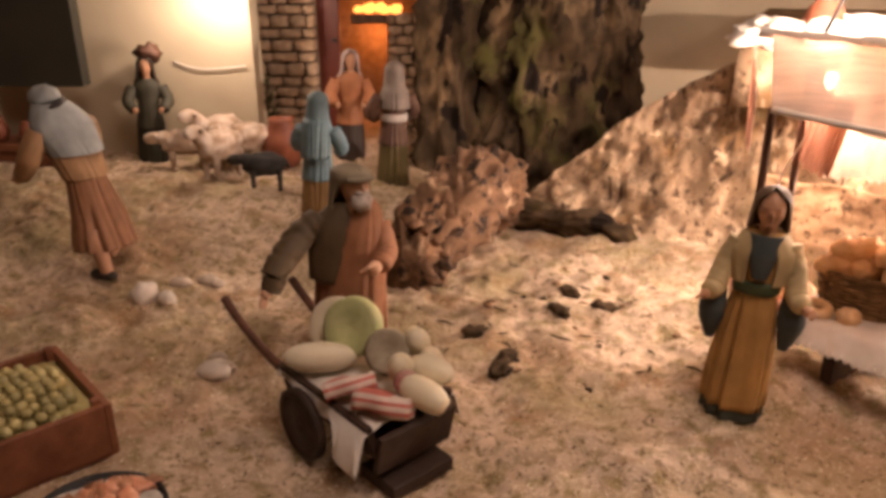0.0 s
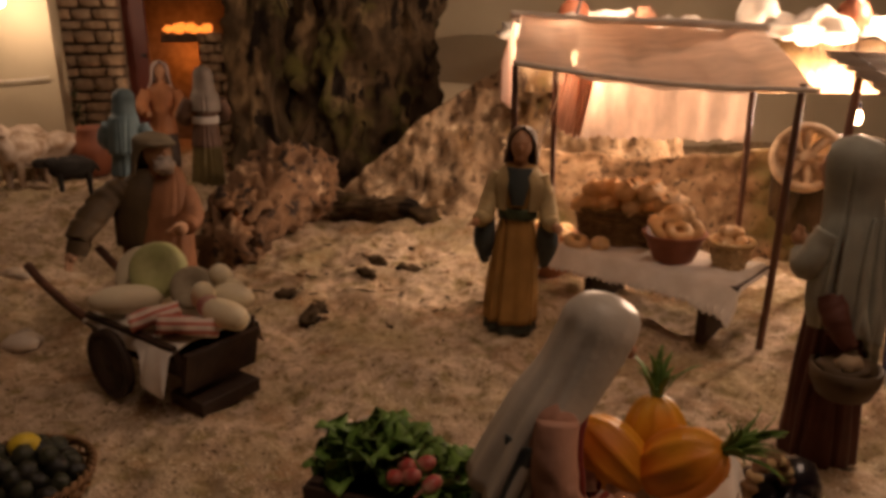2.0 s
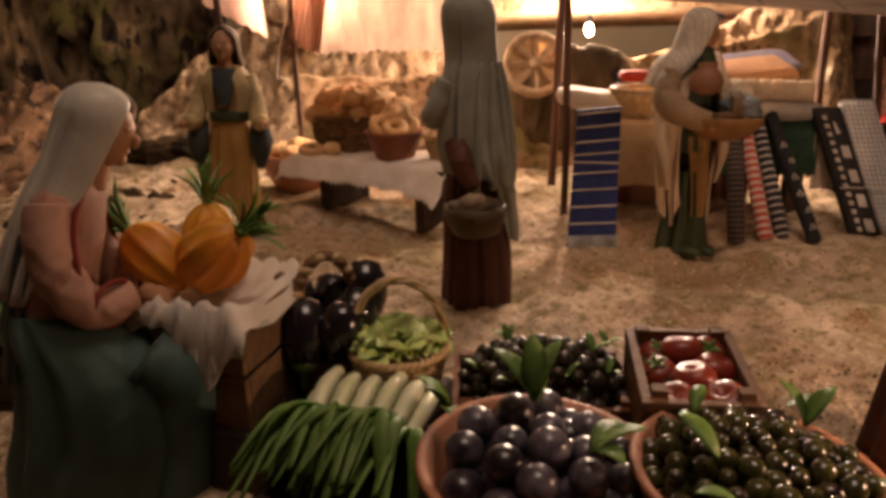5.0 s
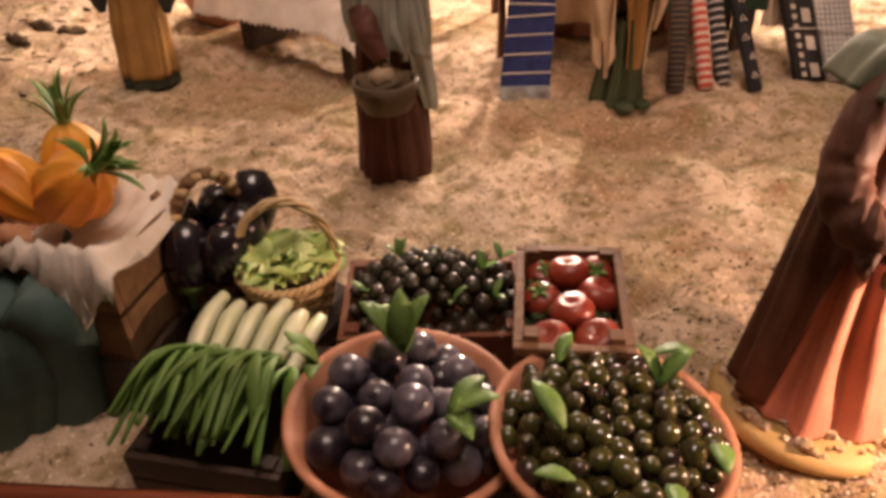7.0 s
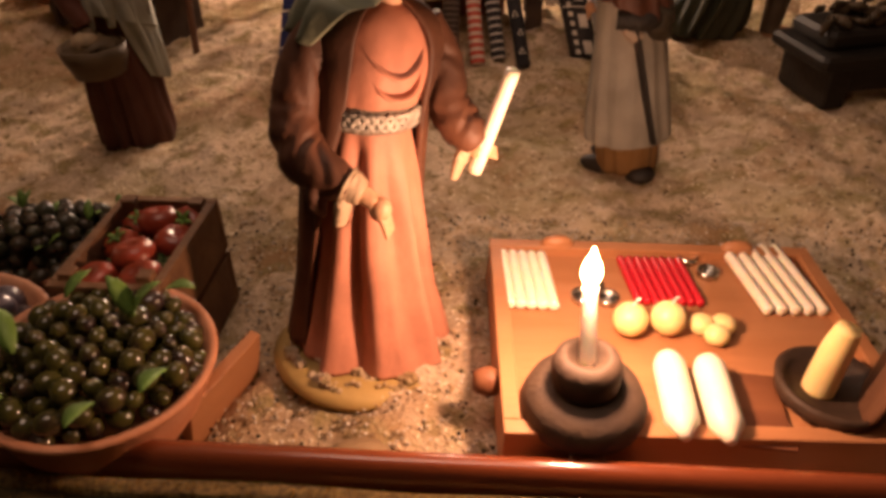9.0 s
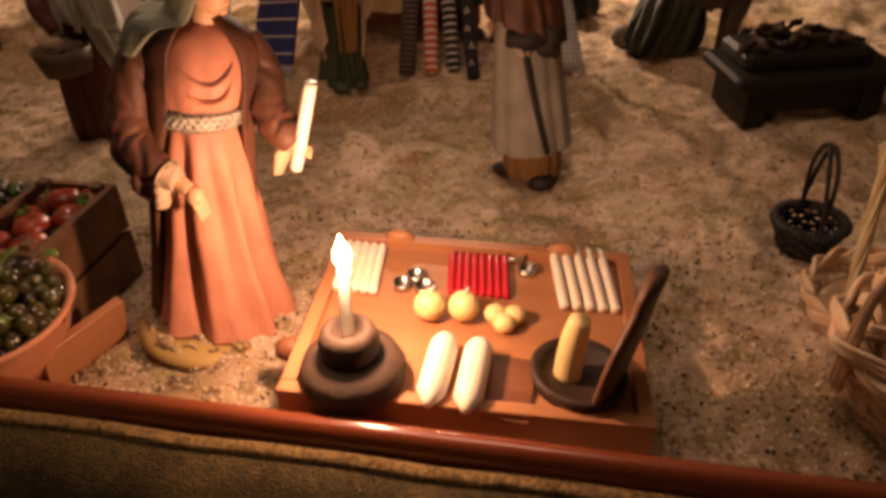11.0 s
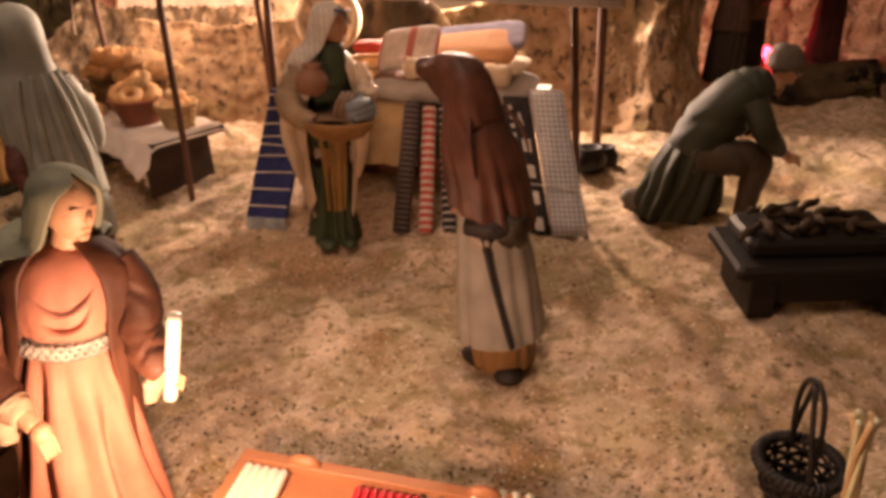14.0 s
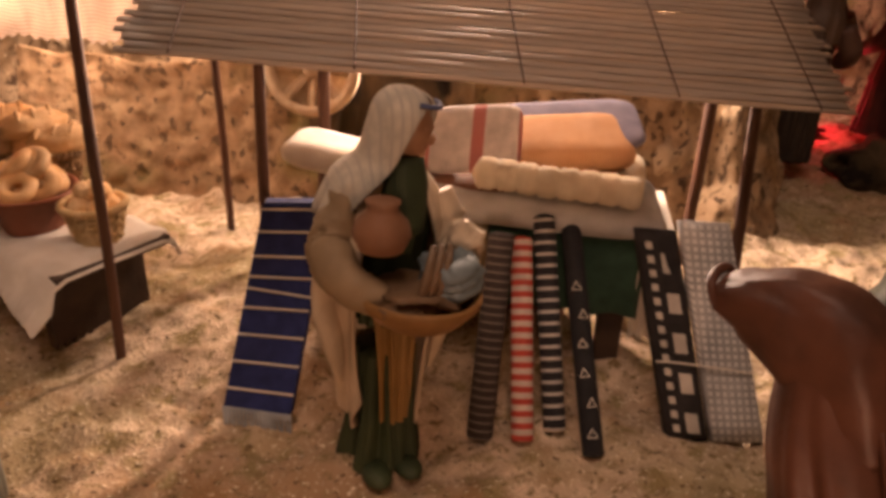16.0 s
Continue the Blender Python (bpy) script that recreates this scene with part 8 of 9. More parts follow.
# flat box that carries the gourd crate
b = Shape()
b.box((0, 0, 0.013), (0.098, 0.084, 0.050))
solo("flat_box", b, DARKWOOD, pose(0.238, 0.303, 0.0, 0, 0, -36), "flat dark wooden box under the gourd crate", "box", sharp=True)
# gourds on a cloth over a crate
m = pose(0.238, 0.303, 0.036, 0, 0, -36)
crate("brown wooden crate carrying gourds on a white cloth", m, 0.094, 0.078, 0.070, mat("weathered_crate", (0.26, 0.15, 0.07), (0.15, 0.08, 0.04), s=50, rough=0.75, bump=0.6, grain=(0.2, 1, 1)), 0.005, 2)
s = Shape()
rings = []
for i in range(41):
    x = -0.052 + 0.104 * i / 40
    e = max(0, abs(x) - 0.044)
    corner = 0.036 * max(0, 1 - abs(x - 0.028) / 0.026) + 0.016 * max(0, 1 - abs(x + 0.03) / 0.02)
    dip = 0.012 * math.sin(math.pi * min(1, max(0, (x + 0.045) / 0.09)))
    w = 0.0022 * math.sin(i * 1.1) + 0.0012 * math.sin(i * 2.7)
    r = [(x, -0.0455 - w, 0.066 - corner), (x, -0.044 + w, 0.072 - 0.5 * corner + w), (x, -0.041, 0.0765 + w), (x, -0.036, 0.0775 + w), (x, -0.028, 0.074 - dip + w), (x, -0.010, 0.072 - dip * 1.2 - w), (x, 0.012, 0.072 - dip * 1.2 + w), (x, 0.030, 0.074 - dip), (x, 0.040, 0.077 + w), (x, 0.044, 0.066 + w)]
    rings.append([(a, b, c - e * 1.6) for a, b, c in r] + [(a, b * 0.985, c - e * 1.6 - 0.0015) for a, b, c in reversed(r)])
s.loft(rings)
solo("crate_cloth", s, LINEN, m, "crumpled white cloth spread over the gourd crate", "cloth")


def gourd(p, q, r, label):
    s = Shape()
    rings = []
    for i in range(1, 18):
        a = math.pi * i / 18
        ring = []
        for j in range(54):
            b = TAU * j / 54
            k = 1 - 0.13 * abs(math.sin(4.5 * b)) ** 0.7
            ring.append((r * 0.86 * k * math.sin(a) * math.cos(b), r * 0.86 * k * math.sin(a) * math.sin(b), -r * 1.12 * math.cos(a)))
        rings.append(ring)
    s.loft(rings)
    t = thing("gourd", label, "gourd", m @ pose(*p, *q), "gourds")
    part("body", s, PUMPKIN, t)
    part("stalk", Shape().tube([(0, 0, r * 1.0), (0.001, 0, r * 1.3)], [0.004, 0.003], 0, 8), LEAF, t)
    r2 = random.Random(int(r * 1e5))
    for k in range(22):
        a = r2.uniform(0, TAU)
        e = r2.uniform(0.5, 1.45)
        l = r * r2.uniform(0.8, 1.5)
        part("leaf", Shape().leaf((0.003 * math.cos(a), 0.003 * math.sin(a), r * 1.1), (l * math.cos(e) * math.cos(a), l * math.cos(e) * math.sin(a), r * 1.1 + l * math.sin(e)), 0.0045, 0, 0.15), LEAF, t)
    return t


gourd((-0.022, -0.008, 0.091), (10, -52, -20), 0.0225, "ribbed orange gourd with green tuft on the cloth")
gourd((0.017, -0.008, 0.095), (14, 50, 10), 0.0240, "large ribbed orange gourd with green tuft on the cloth")
gourd((-0.002, 0.020, 0.093), (-6, -4, 0), 0.0225, "ribbed orange gourd with tall green tuft behind the others")

# radishes and greens in a dark crate
m = pose(0.104, 0.449, ground(0.104, 0.449), 0, 0, -30)
crate("dark wooden crate of greens and radishes", m, 0.105, 0.08, 0.04, DARKWOOD)
for k, (x, y, z, r) in enumerate(((-0.026, 0.01, 0.032, 0.040), (0.004, 0.012, 0.032, 0.038), (-0.036, -0.012, 0.03, 0.030), (0.028, 0.002, 0.03, 0.030))):
    leafy_head("green_bunch", m @ Vector((x, y, z)), r, 17, LEAF if k % 2 else mat("bright_greens", (0.16, 0.30, 0.06), (0.08, 0.16, 0.03), s=60, rough=0.5, bump=0.3), "bunch of bright leafy greens in the dark crate", 11 + k)
for p in ((0.018, -0.010, 0.052), (0.030, -0.004, 0.053), (0.012, -0.020, 0.048), (0.024, -0.018, 0.050), (0.040, -0.018, 0.047)):
    s = Shape().ball((0, 0, 0), (0.0062, 0.0062, 0.0085), 0, 16, 10)
    s.tube([(0, 0, -0.007), (0.002, 0, -0.018)], [0.002, 0.0004], 0, 6)
    solo("radish", s, RADISH, m @ pose(*p, 60, 30, p[0] * 3000), "red and white radish in the dark crate", "radish", "radishes")
leafy_head("cabbage_leaf", (0.150, 0.425, ground(0.150, 0.425) + 0.016), 0.036, 18, LEAF, "dark leafy vegetables beside the sitting woman", 21)
# figs or dark fruit with a lemon, in a dark basket
m = pose(-0.184, 0.528, ground(-0.184, 0.528) - 0.020)
basket("dark basket of black fruit with one lemon", m, 0.040, 0.055, 0.042, 8, 22, WICKERDARK)
FIGMESH = Shape().ball((0, 0, 0), (0.0085, 0.0085, 0.0095), 0, 14, 10, lump=0.25).mesh("black_fig", mat("fig_skin", (0.016, 0.015, 0.012), (0.035, 0.038, 0.020), s=60, rough=0.5, bump=0.3, vary=0.3))
heap(FIGMESH, "black_fig", "dull black fig in the dark basket", "fig", "figs", m, layer(0.046, 0.046, 0.038, 0.0165, 15, 0.010) + layer(0.03, 0.03, 0.050, 0.0175, 16, 0.006))
put(Shape().ball((0, 0, 0), (0.0125, 0.0105, 0.0105), 0, 18, 12).mesh("lemon", LEMON), "lemon", m @ pose(0.004, 0.012, 0.060, 0, 10, 20), "yellow lemon lying on the dark fruit", "lemon", "")
# bowl of grain and salmon
m = pose(-0.287, 0.564, ground(-0.287, 0.564) + 0.005, 9, 0, 14) @ Matrix.Diagonal((0.84, 0.70, 0.84, 1))
s = Shape()
s.lathe([(0.035, 0), (0.055, 0.01), (0.066, 0.04), (0.068, 0.045), (0.064, 0.045), (0.055, 0.03), (0.001, 0.02)], 0, 40, wob=0.03)
solo("dark_bowl", s, IRON, m, "black oval dish of white grain and salmon pieces", "bowl")
s = Shape().ball((0, 0, 0.036), (0.061, 0.061, 0.018), 0, 36, 14, lump=0.25, seed=4)
solo("grain_mound", s, RICE, m, "heap of coarse white grain in the black dish", "grain")
for k in range(13):
    s = Shape().ball((0, 0, 0), (0.017, 0.011, 0.006), 0, 16, 12, lump=0.8, seed=k * 3.3)
    x = -0.046 + 0.0072 * k
    solo("salmon_piece", s, FISH if k % 3 else FISHBROWN, m @ pose(x, 0.008 + 0.0028 * k - 0.018 * (k % 3 == 1), 0.053 - 7 * x * x, 8, 0, k * 47), "orange-brown salmon piece on the white grain", "fish", "salmon pieces")
# crate of pale olives
m = pose(-0.452, 0.676, ground(-0.452, 0.676), 0, 0, -45)
crate("dark reddish wooden crate heaped with pale olives", m, 0.16, 0.19, 0.060, REDWOOD, 0.007, 1)
SEEDMESH = Shape().ball((0, 0, 0), (0.0058, 0.0058, 0.0068), 0, 12, 8).mesh("pale_olive", SEED)
heap(SEEDMESH, "pale_olive", "pale green olive heaped in the reddish crate", "olive", "pale olives", m, layer(0.064, 0.080, 0.054, 0.0125, 17, 0.016, True), 90, (0.7, 1.1))
s = Shape()
s.box((0, 0, 0.026), (0.145, 0.175, 0.042))
solo("olive_bed", s, SEED, m, "bed of olives filling the crate", "olives", kind="stuff")

# ---- the candle tray ----
TRAY = pose(0.729, -0.003, 0.046, 0, 3.0, -23)
t = thing("candle_tray", "shallow orange-brown wooden tray of candles with low rim and pegs", "tray", TRAY)
s = Shape()
s.box((0, 0, -0.016), (0.182, 0.142, 0.030))
part("board", s, TRAYWOOD, t, sharp=True)
for sy in (-1, 1):
    s = Shape()
    s.box((0, sy * 0.0705, -0.010), (0.190, 0.008, 0.030))
    part("rim", s, TRAYWOOD, t, sharp=True)
for sx in (-1, 1):
    s = Shape()
    s.box((sx * 0.091, 0, -0.010), (0.008, 0.1325, 0.030))
    part("rim", s, TRAYWOOD, t, sharp=True)
for x in (-0.055, 0.052):
    s = Shape()
    s.ball((x, 0.0705, 0.005), (0.010, 0.004, 0.006), 0, 14, 8)
    part("peg", s, TRAYWOOD, t)
for x, y in ((-0.058, -0.0745), (-0.095, -0.035)):
    s = Shape()
    s.lathe([(0.001, 0), (0.006, 0.0), (0.0075, 0.004), (0.006, 0.010), (0.0045, 0.012), (0.001, 0.012)], 0, 16)
    part("peg", s, REDWOOD, t, at=pose(x, y, -0.004, 90 if y < -0.06 else 0, 0 if y < -0.06 else -90, 0))


def lay(x, y):
    """A place on the tray's board from the plan's x and y."""
    p = TRAY.inverted() @ Vector((x + 0.007, y + 0.009, 0.046))
    return p.x, p.y


def candle(name, length, r, foot, tip, m, label, group, taper=0.0):
    s = Shape()
    s.lathe([(0.0004, 0), (r * (0.3 if taper else 0.9), 0.0003), (r * (0.55 if taper else 1), taper or 0.0012), (r, taper * 1.9 + 0.002), (r * 1.01, length * 0.6), (r, length - r * 0.9), (r * 0.75, length - r * 0.25), (0.0004, length)], 0, 16)
    a, b = lay(*foot), lay(*tip)
    turn = math.degrees(math.atan2(b[0] - a[0], -(b[1] - a[1])))
    return solo(name, s, m, TRAY @ pose(a[0], a[1], -0.0008 + r, 90, 0, turn), label, "candle", group)


for i in range(5):
    k = i / 4
    candle("taper_candle", 0.050, 0.0030, (0.6485 + 0.0215 * k, 0.036 - 0.010 * k), (0.666 + 0.020 * k, 0.080 - 0.010 * k), WAX, "thin white taper candle lying on the tray", "white tapers")
    candle("taper_candle", 0.062, 0.0032, (0.777 + 0.028 * k, -0.018 - 0.011 * k), (0.795 + 0.026 * k, 0.043 - 0.020 * k), WAX, "thin white taper candle lying on the tray", "white tapers")
for i in range(8):
    k = i / 7
    candle("red_candle", 0.042, 0.0024, (0.716 + 0.031 * k, 0.014 - 0.013 * k), (0.731 + 0.031 * k, 0.058 - 0.013 * k), WAXRED, "thin red candle lying on the tray", "red tapers")
candle("pillar_candle", 0.052, 0.0078, (0.676, -0.076), (0.700, -0.030), WAX, "thick white candle with pointed end lying on the tray", "white pillars", 0.004)
candle("pillar_candle", 0.052, 0.0078, (0.693, -0.085), (0.717, -0.038), WAX, "thick white candle with pointed end lying on the tray", "white pillars", 0.004)
for x, y, r in ((0.698, -0.002, 0.0092), (0.717, -0.008, 0.0092)):
    s = Shape().ball((0, 0, 0), r, 0, 24, 16)
    s.tube([(0, 0, r * 0.95), (0.001, 0.0, r + 0.003), (0.003, 0, r + 0.005)], [0.0007, 0.0006, 0.0005], 1, 6)
    solo("ball_candle", s, [WAXYELLOW, LINEN], TRAY @ pose(*lay(x, y), r - 0.001), "round yellow ball candle with a short wick", "candle", "ball candles")
s = Shape()
for x, y in ((-0.0055, 0.0035), (0.0055, 0.0035), (0, -0.0045)):
    s.ball((x, y, 0.005), (0.0068, 0.0066, 0.0055), 0, 16, 10)
solo("trefoil_candle", s, WAXYELLOW, TRAY @ pose(*lay(0.738, -0.020), -0.001), "yellow trefoil-shaped candle lying on the tray", "candle")
for x, y in ((0.690, 0.030), (0.700, 0.036), (0.702, 0.024), (0.768, 0.040), (0.770, 0.024)):
    s = Shape()
    s.lathe([(0.0048, 0), (0.0062, 0.0), (0.0062, 0.004), (0.0048, 0.004), (0.0048, 0.0005)], 0, 20)
    s.lathe([(0.0004, 0.0005), (0.0046, 0.0005), (0.0046, 0.0015), (0.0004, 0.0015)], 0, 16)
    solo("candle_cup", s, SILVER, TRAY @ pose(*lay(x, y), -0.001), "tiny shiny metal candle cup on the tray", "cup", "candle cups")
s = Shape()
s.box((0, 0, 0.0004), (0.040, 0.046, 0.0022), soft=0.2)
solo("leather_patch", s, REDWOOD, TRAY @ pose(*lay(0.716, -0.066), 0, 0, 0, -6), "small dark square of leather on the tray", "leather", sharp=True)
s = Shape()
s.tube([(0, 0, 0), (0.002, -0.003, 0.006), (0.006, -0.006, 0.003), (0.009, -0.008, -0.018)], [0.0022] * 4, 0, 8)
solo("white_string", s, LINEN, TRAY @ pose(-0.072, -0.0705, 0.006), "bent white wick hanging over the tray rim", "string")

# stepped candle stand with the lit candle
m = TRAY @ pose(*lay(0.646, -0.042), -0.001, 0, -3.5, 0)
CLAYDARK = mat("dark_clay", (0.085, 0.050, 0.030), (0.05, 0.03, 0.02), s=50, rough=0.7, bump=0.4)
cs = thing("candle_stand", "dark round stepped clay candle stand on the tray", "candle stand", m)
part("base", Shape().lathe([(0.021, 0), (0.027, 0.003), (0.028, 0.010), (0.025, 0.017), (0.018, 0.020), (0.001, 0.020)], 0, 36), CLAYDARK, cs)
part("cup", Shape().lathe([(0.013, 0.019), (0.0150, 0.022), (0.0155, 0.030), (0.014, 0.035), (0.011, 0.037), (0.009, 0.037), (0.008, 0.034), (0.001, 0.033)], 0, 32), CLAYDARK, cs)
top = Vector(FLAME)
base = m @ Vector((0, 0, 0.032))
s = Shape()
s.tube([Vector((0, 0, 0)), (top - base) * 0.5, top - base - Vector((0, 0, 0.004))], [0.0036, 0.0034, 0.0032], 0, 14)
lit = solo("lit_candle", s, WAX, Matrix.Translation(base), "slim white candle burning in the clay stand", "candle")
s = Shape()
s.lathe([(0.0004, 0), (0.0030, 0.002), (0.0044, 0.006), (0.0038, 0.010), (0.0016, 0.015), (0.0003, 0.019)], 0, 14)
fl = part("flame", s, FIREGLOW, lit, "bright candle flame", at=Matrix.Translation(top - base - Vector((0, 0, 0.003))))
fl.visible_shadow = False

# wooden sconce with a stub candle
m = TRAY @ pose(*lay(0.758, -0.076), 0, 0, 2, 0)
t = thing("candle_sconce", "dark wooden hand sconce with tall back and yellow candle stub", "sconce", m)
s = Shape()
s.lathe([(0.018, 0), (0.024, 0.003), (0.026, 0.010), (0.024, 0.012), (0.021, 0.008), (0.001, 0.006)], 0, 32)
part("dish", s, DARKWOOD, t)
s = Shape()
rings = []
for k in range(29):
    z = k / 28
    w = np.interp(z, [0, 0.08, 0.35, 0.55, 0.68, 0.76, 0.86, 0.95, 1.0], [0.013, 0.020, 0.025, 0.023, 0.015, 0.012, 0.015, 0.012, 0.002])
    rings.append([(0.014 + 0.010 * z + w * math.cos(TAU * j / 16) * 0.463 - 0.0037 * math.sin(TAU * j / 16), -0.008 + 0.88 * w * math.cos(TAU * j / 16) + 0.0020 * math.sin(TAU * j / 16), 0.005 + 0.080 * z) for j in range(16)])
s.loft(rings)
part("back", s, mat("brown_wood", (0.16, 0.075, 0.04), (0.09, 0.04, 0.022), s=40, rough=0.5, bump=0.4, grain=(1, 1, 0.25)), t, "tall rounded wooden back")
s = Shape()
s.tube([(-0.006, 0, 0.006), (-0.006, 0, 0.03), (-0.005, 0, 0.044)], [0.0075, 0.007, 0.0055], 0, 16)
part("candle_stub", s, WAXYELLOW, t, "yellow wax stub")
# the candle in the woman's hand
a, b = CANDLE_LOW, CANDLE_TOP
s = Shape()
s.tube([(0, 0, 0), (b - a) * 0.5, b - a], [0.0036, 0.0036, 0.0034], 0, 14)
solo("hand_candle", s, WAX, Matrix.Translation(a), "white candle held out by the painted woman", "candle")

# ---- baskets at the right ----
BX = pose(0.932, -0.125, ground(0.932, -0.125) + 0.001, 0, 0, -14)


def ribbon_basket(label, m, r0, r1, h, rows, stakes, material, waves, handle=None, rise=0.006):
    """A basket of broad flat strips with a loose rim of looped canes."""
    b = thing("basket", label, "basket", m)
    n = stakes * 6
    for i in range(rows):
        k = (i + 0.5) / rows
        half, rad = h / rows * 0.52, r0 + (r1 - r0) * k ** 0.8
        rings = []
        for j in range(n):
            a = TAU * j / n
            rr = rad + 0.0012 * math.cos(stakes / 2 * a + math.pi * (i % 2)) + 0.0006 * noise.noise(Vector((a * 3, i * 2.0, rad * 90)))
            c, d = Vector((rr * math.cos(a), rr * math.sin(a), h * k)), Vector((math.cos(a), math.sin(a), 0))
            up = Vector((d.x * (r1 - r0) / h, d.y * (r1 - r0) / h, 1)).normalized() * half
            rings.append([c - up, c - up * 0.6 + d * 0.0011, c + up * 0.6 + d * 0.0011, c + up, c - d * 0.0004])
        part("strip", Shape().loft(rings + [rings[0]], caps=False), material, b)
    part("bottom", Shape().lathe([(0.0005, 0.001), (r0, 0.001), (r0, 0.003), (0.0005, 0.003)], 0, 28), material, b)
    for j in range(stakes):
        s = Shape()
        a = TAU * j / stakes
        s.tube([(r0 * math.cos(a), r0 * math.sin(a), 0.002), ((0.45 * r0 + 0.55 * r1) * math.cos(a), (0.45 * r0 + 0.55 * r1) * math.sin(a), h * 0.5), (r1 * math.cos(a), r1 * math.sin(a), h)], [0.0013] * 3, 0, 6, 6)
        part("stake", s, material, b)
    for q in range(6):
        pts = []
        for j in range(85):
            a = TAU * j / 84
            w = waves * a + (math.pi if q > 2 else 0)
            out = r1 + 0.0024 * math.cos(w) + 0.0006 * math.sin(a * 9 + q)
            pts.append((out * math.cos(a), out * math.sin(a), h - 0.002 + rise * math.sin(w) + 0.0024 * (q % 3) + 0.0006 * math.sin(a * 5 + q)))
        part("rim_cane", Shape().tube(pts, [0.0017] * 85, 0, 7, 85, flat=0.9), material, b)
    if handle:
        for q in range(5):
            pts = []
            for j in range(33):
                a = math.pi * j / 32
                off = (q - 2) * 0.0030 * math.cos(1.3 * (a - math.pi / 2))
                pts.append((-(r1 - 0.001 + 0.0012 * (q % 2)) * math.copysign(abs(math.cos(a)) ** 0.85, math.cos(a)), off + 0.0012 * math.sin(3 * a + q), h * 0.55 + (handle - h * 0.55 + 0.0016 * (q % 2)) * math.sin(a) ** 0.9))
            part("handle_cane", Shape().tube(pts, [0.0019] * 33, 0, 7, 40), material, b)
    return b


PALECANE = mat("peeled_cane", (0.74, 0.56, 0.38), (0.60, 0.41, 0.24), s=90, rough=0.42, bump=0.3, grain=(1, 1, 2), vary=0.10)
ribbon_basket("large pale basket of broad cane strips with a high arched handle", BX, 0.025, 0.049, 0.054, 9, 20, PALECANE, 4, 0.152, rise=0.006)
ribbon_basket("smaller cane basket with a looped rim nested inside the large one", BX @ pose(0, 0.002, 0.034, 3, 0, 40), 0.023, 0.038, 0.030, 6, 16, PALECANE, 5, rise=0.006)
ribbon_basket("flat cane basket lying behind the tall one", pose(0.985, -0.045, ground(0.985, -0.045), 4, -3, 0), 0.036, 0.045, 0.016, 3, 20, PALECANE, 7, rise=0.004)
basket("shallow brown basket with a low handle", pose(1.056, -0.072, ground(1.056, -0.072), 0, 0, -58), 0.021, 0.026, 0.011, 4, 18, WICKERDARK, handle=0.052)
b = thing("black_basket", "small black wicker basket with a thin upright handle", "basket", pose(1.003, 0.045, ground(1.003, 0.045), 0, 0, 70))
part("weave", wicker_body(0.017, 0.024, 0.026, 6, 16), IRON, b)
part("rim", braid(0.024, 0.026), IRON, b)
part("handle", handle_arc(0.020, 0.085, 0.026, 0.0018, 2, twist=2), IRON, b)
straw = thing("straw_twist", "pale twisted straw standing in the flat basket", "straw", pose(0.975, -0.030, ground(0.975, -0.03) + 0.008, 0, -4, 0))
for k in range(6):
    a = TAU * k / 6
    s = Shape()
    s.tube([(0.0024 * math.cos(a + q), 0.0024 * math.sin(a + q), 0.024 * q) for q in range(5)] + [(0.005 * math.cos(a + 4.6), 0.005 * math.sin(a + 4.6), 0.112)], [0.0017] * 6, 0, 6)
    part("straw", s, SCALLION if k % 2 else WICKER, straw)
m = pose(1.033, -0.164, ground(1.033, -0.164))
s = Shape()
s.lathe([(0.022, 0), (0.036, 0.006), (0.046, 0.035), (0.047, 0.052), (0.043, 0.052), (0.040, 0.034), (0.001, 0.026)], 0, 36)
solo("black_pot", s, IRON, m, "black pot holding pale wax beside the baskets", "pot")
s = Shape().lathe([(0.0005, 0.034), (0.030, 0.034), (0.0395, 0.033), (0.0395, 0.030), (0.0005, 0.030)], 0, 32)
solo("pale_wax", s, mat("dull_wax", (0.26, 0.21, 0.10), (0.18, 0.14, 0.07), s=50, rough=0.6, bump=0.3), m, "flat pale wax filling the black pot", "wax")

# ---- wood block by the kneeling man ----
m = pose(1.160, 0.262, ground(1.16, 0.262), 0, 0, -12)
CHARWOOD = mat("black_oiled_wood", (0.016, 0.011, 0.008), (0.009, 0.007, 0.005), s=40, rough=0.55, bump=0.6, spec=0.25, grain=(0.25, 1, 1))
CHAR = mat("charred_bark", (0.055, 0.035, 0.018), (0.012, 0.009, 0.006), s=60, rough=0.9, bump=0.9, spec=0.15)
t = thing("low_bench", "low black wooden bench carrying charred logs", "bench", m)
s = Shape()
s.box((0, 0, 0.043), (0.168, 0.090, 0.014), soft=0.25)
part("seat", s, CHARWOOD, t, sharp=True)
for sx in (-1, 1):
    s = Shape()
    s.box((sx * 0.058, 0, 0.017), (0.022, 0.078, 0.040))
    part("leg", s, CHARWOOD, t, sharp=True)
for sy in (-1, 1):
    s = Shape()
    s.box((0, sy * 0.030, 0.024), (0.094, 0.010, 0.026))
    part("apron", s, CHARWOOD, t, sharp=True)
s = Shape()
s.box((-0.006, 0.006, 0.058), (0.128, 0.066, 0.017), soft=0.25)
part("raised_plank", s, CHARWOOD, t, sharp=True)
rnd = random.Random(31)
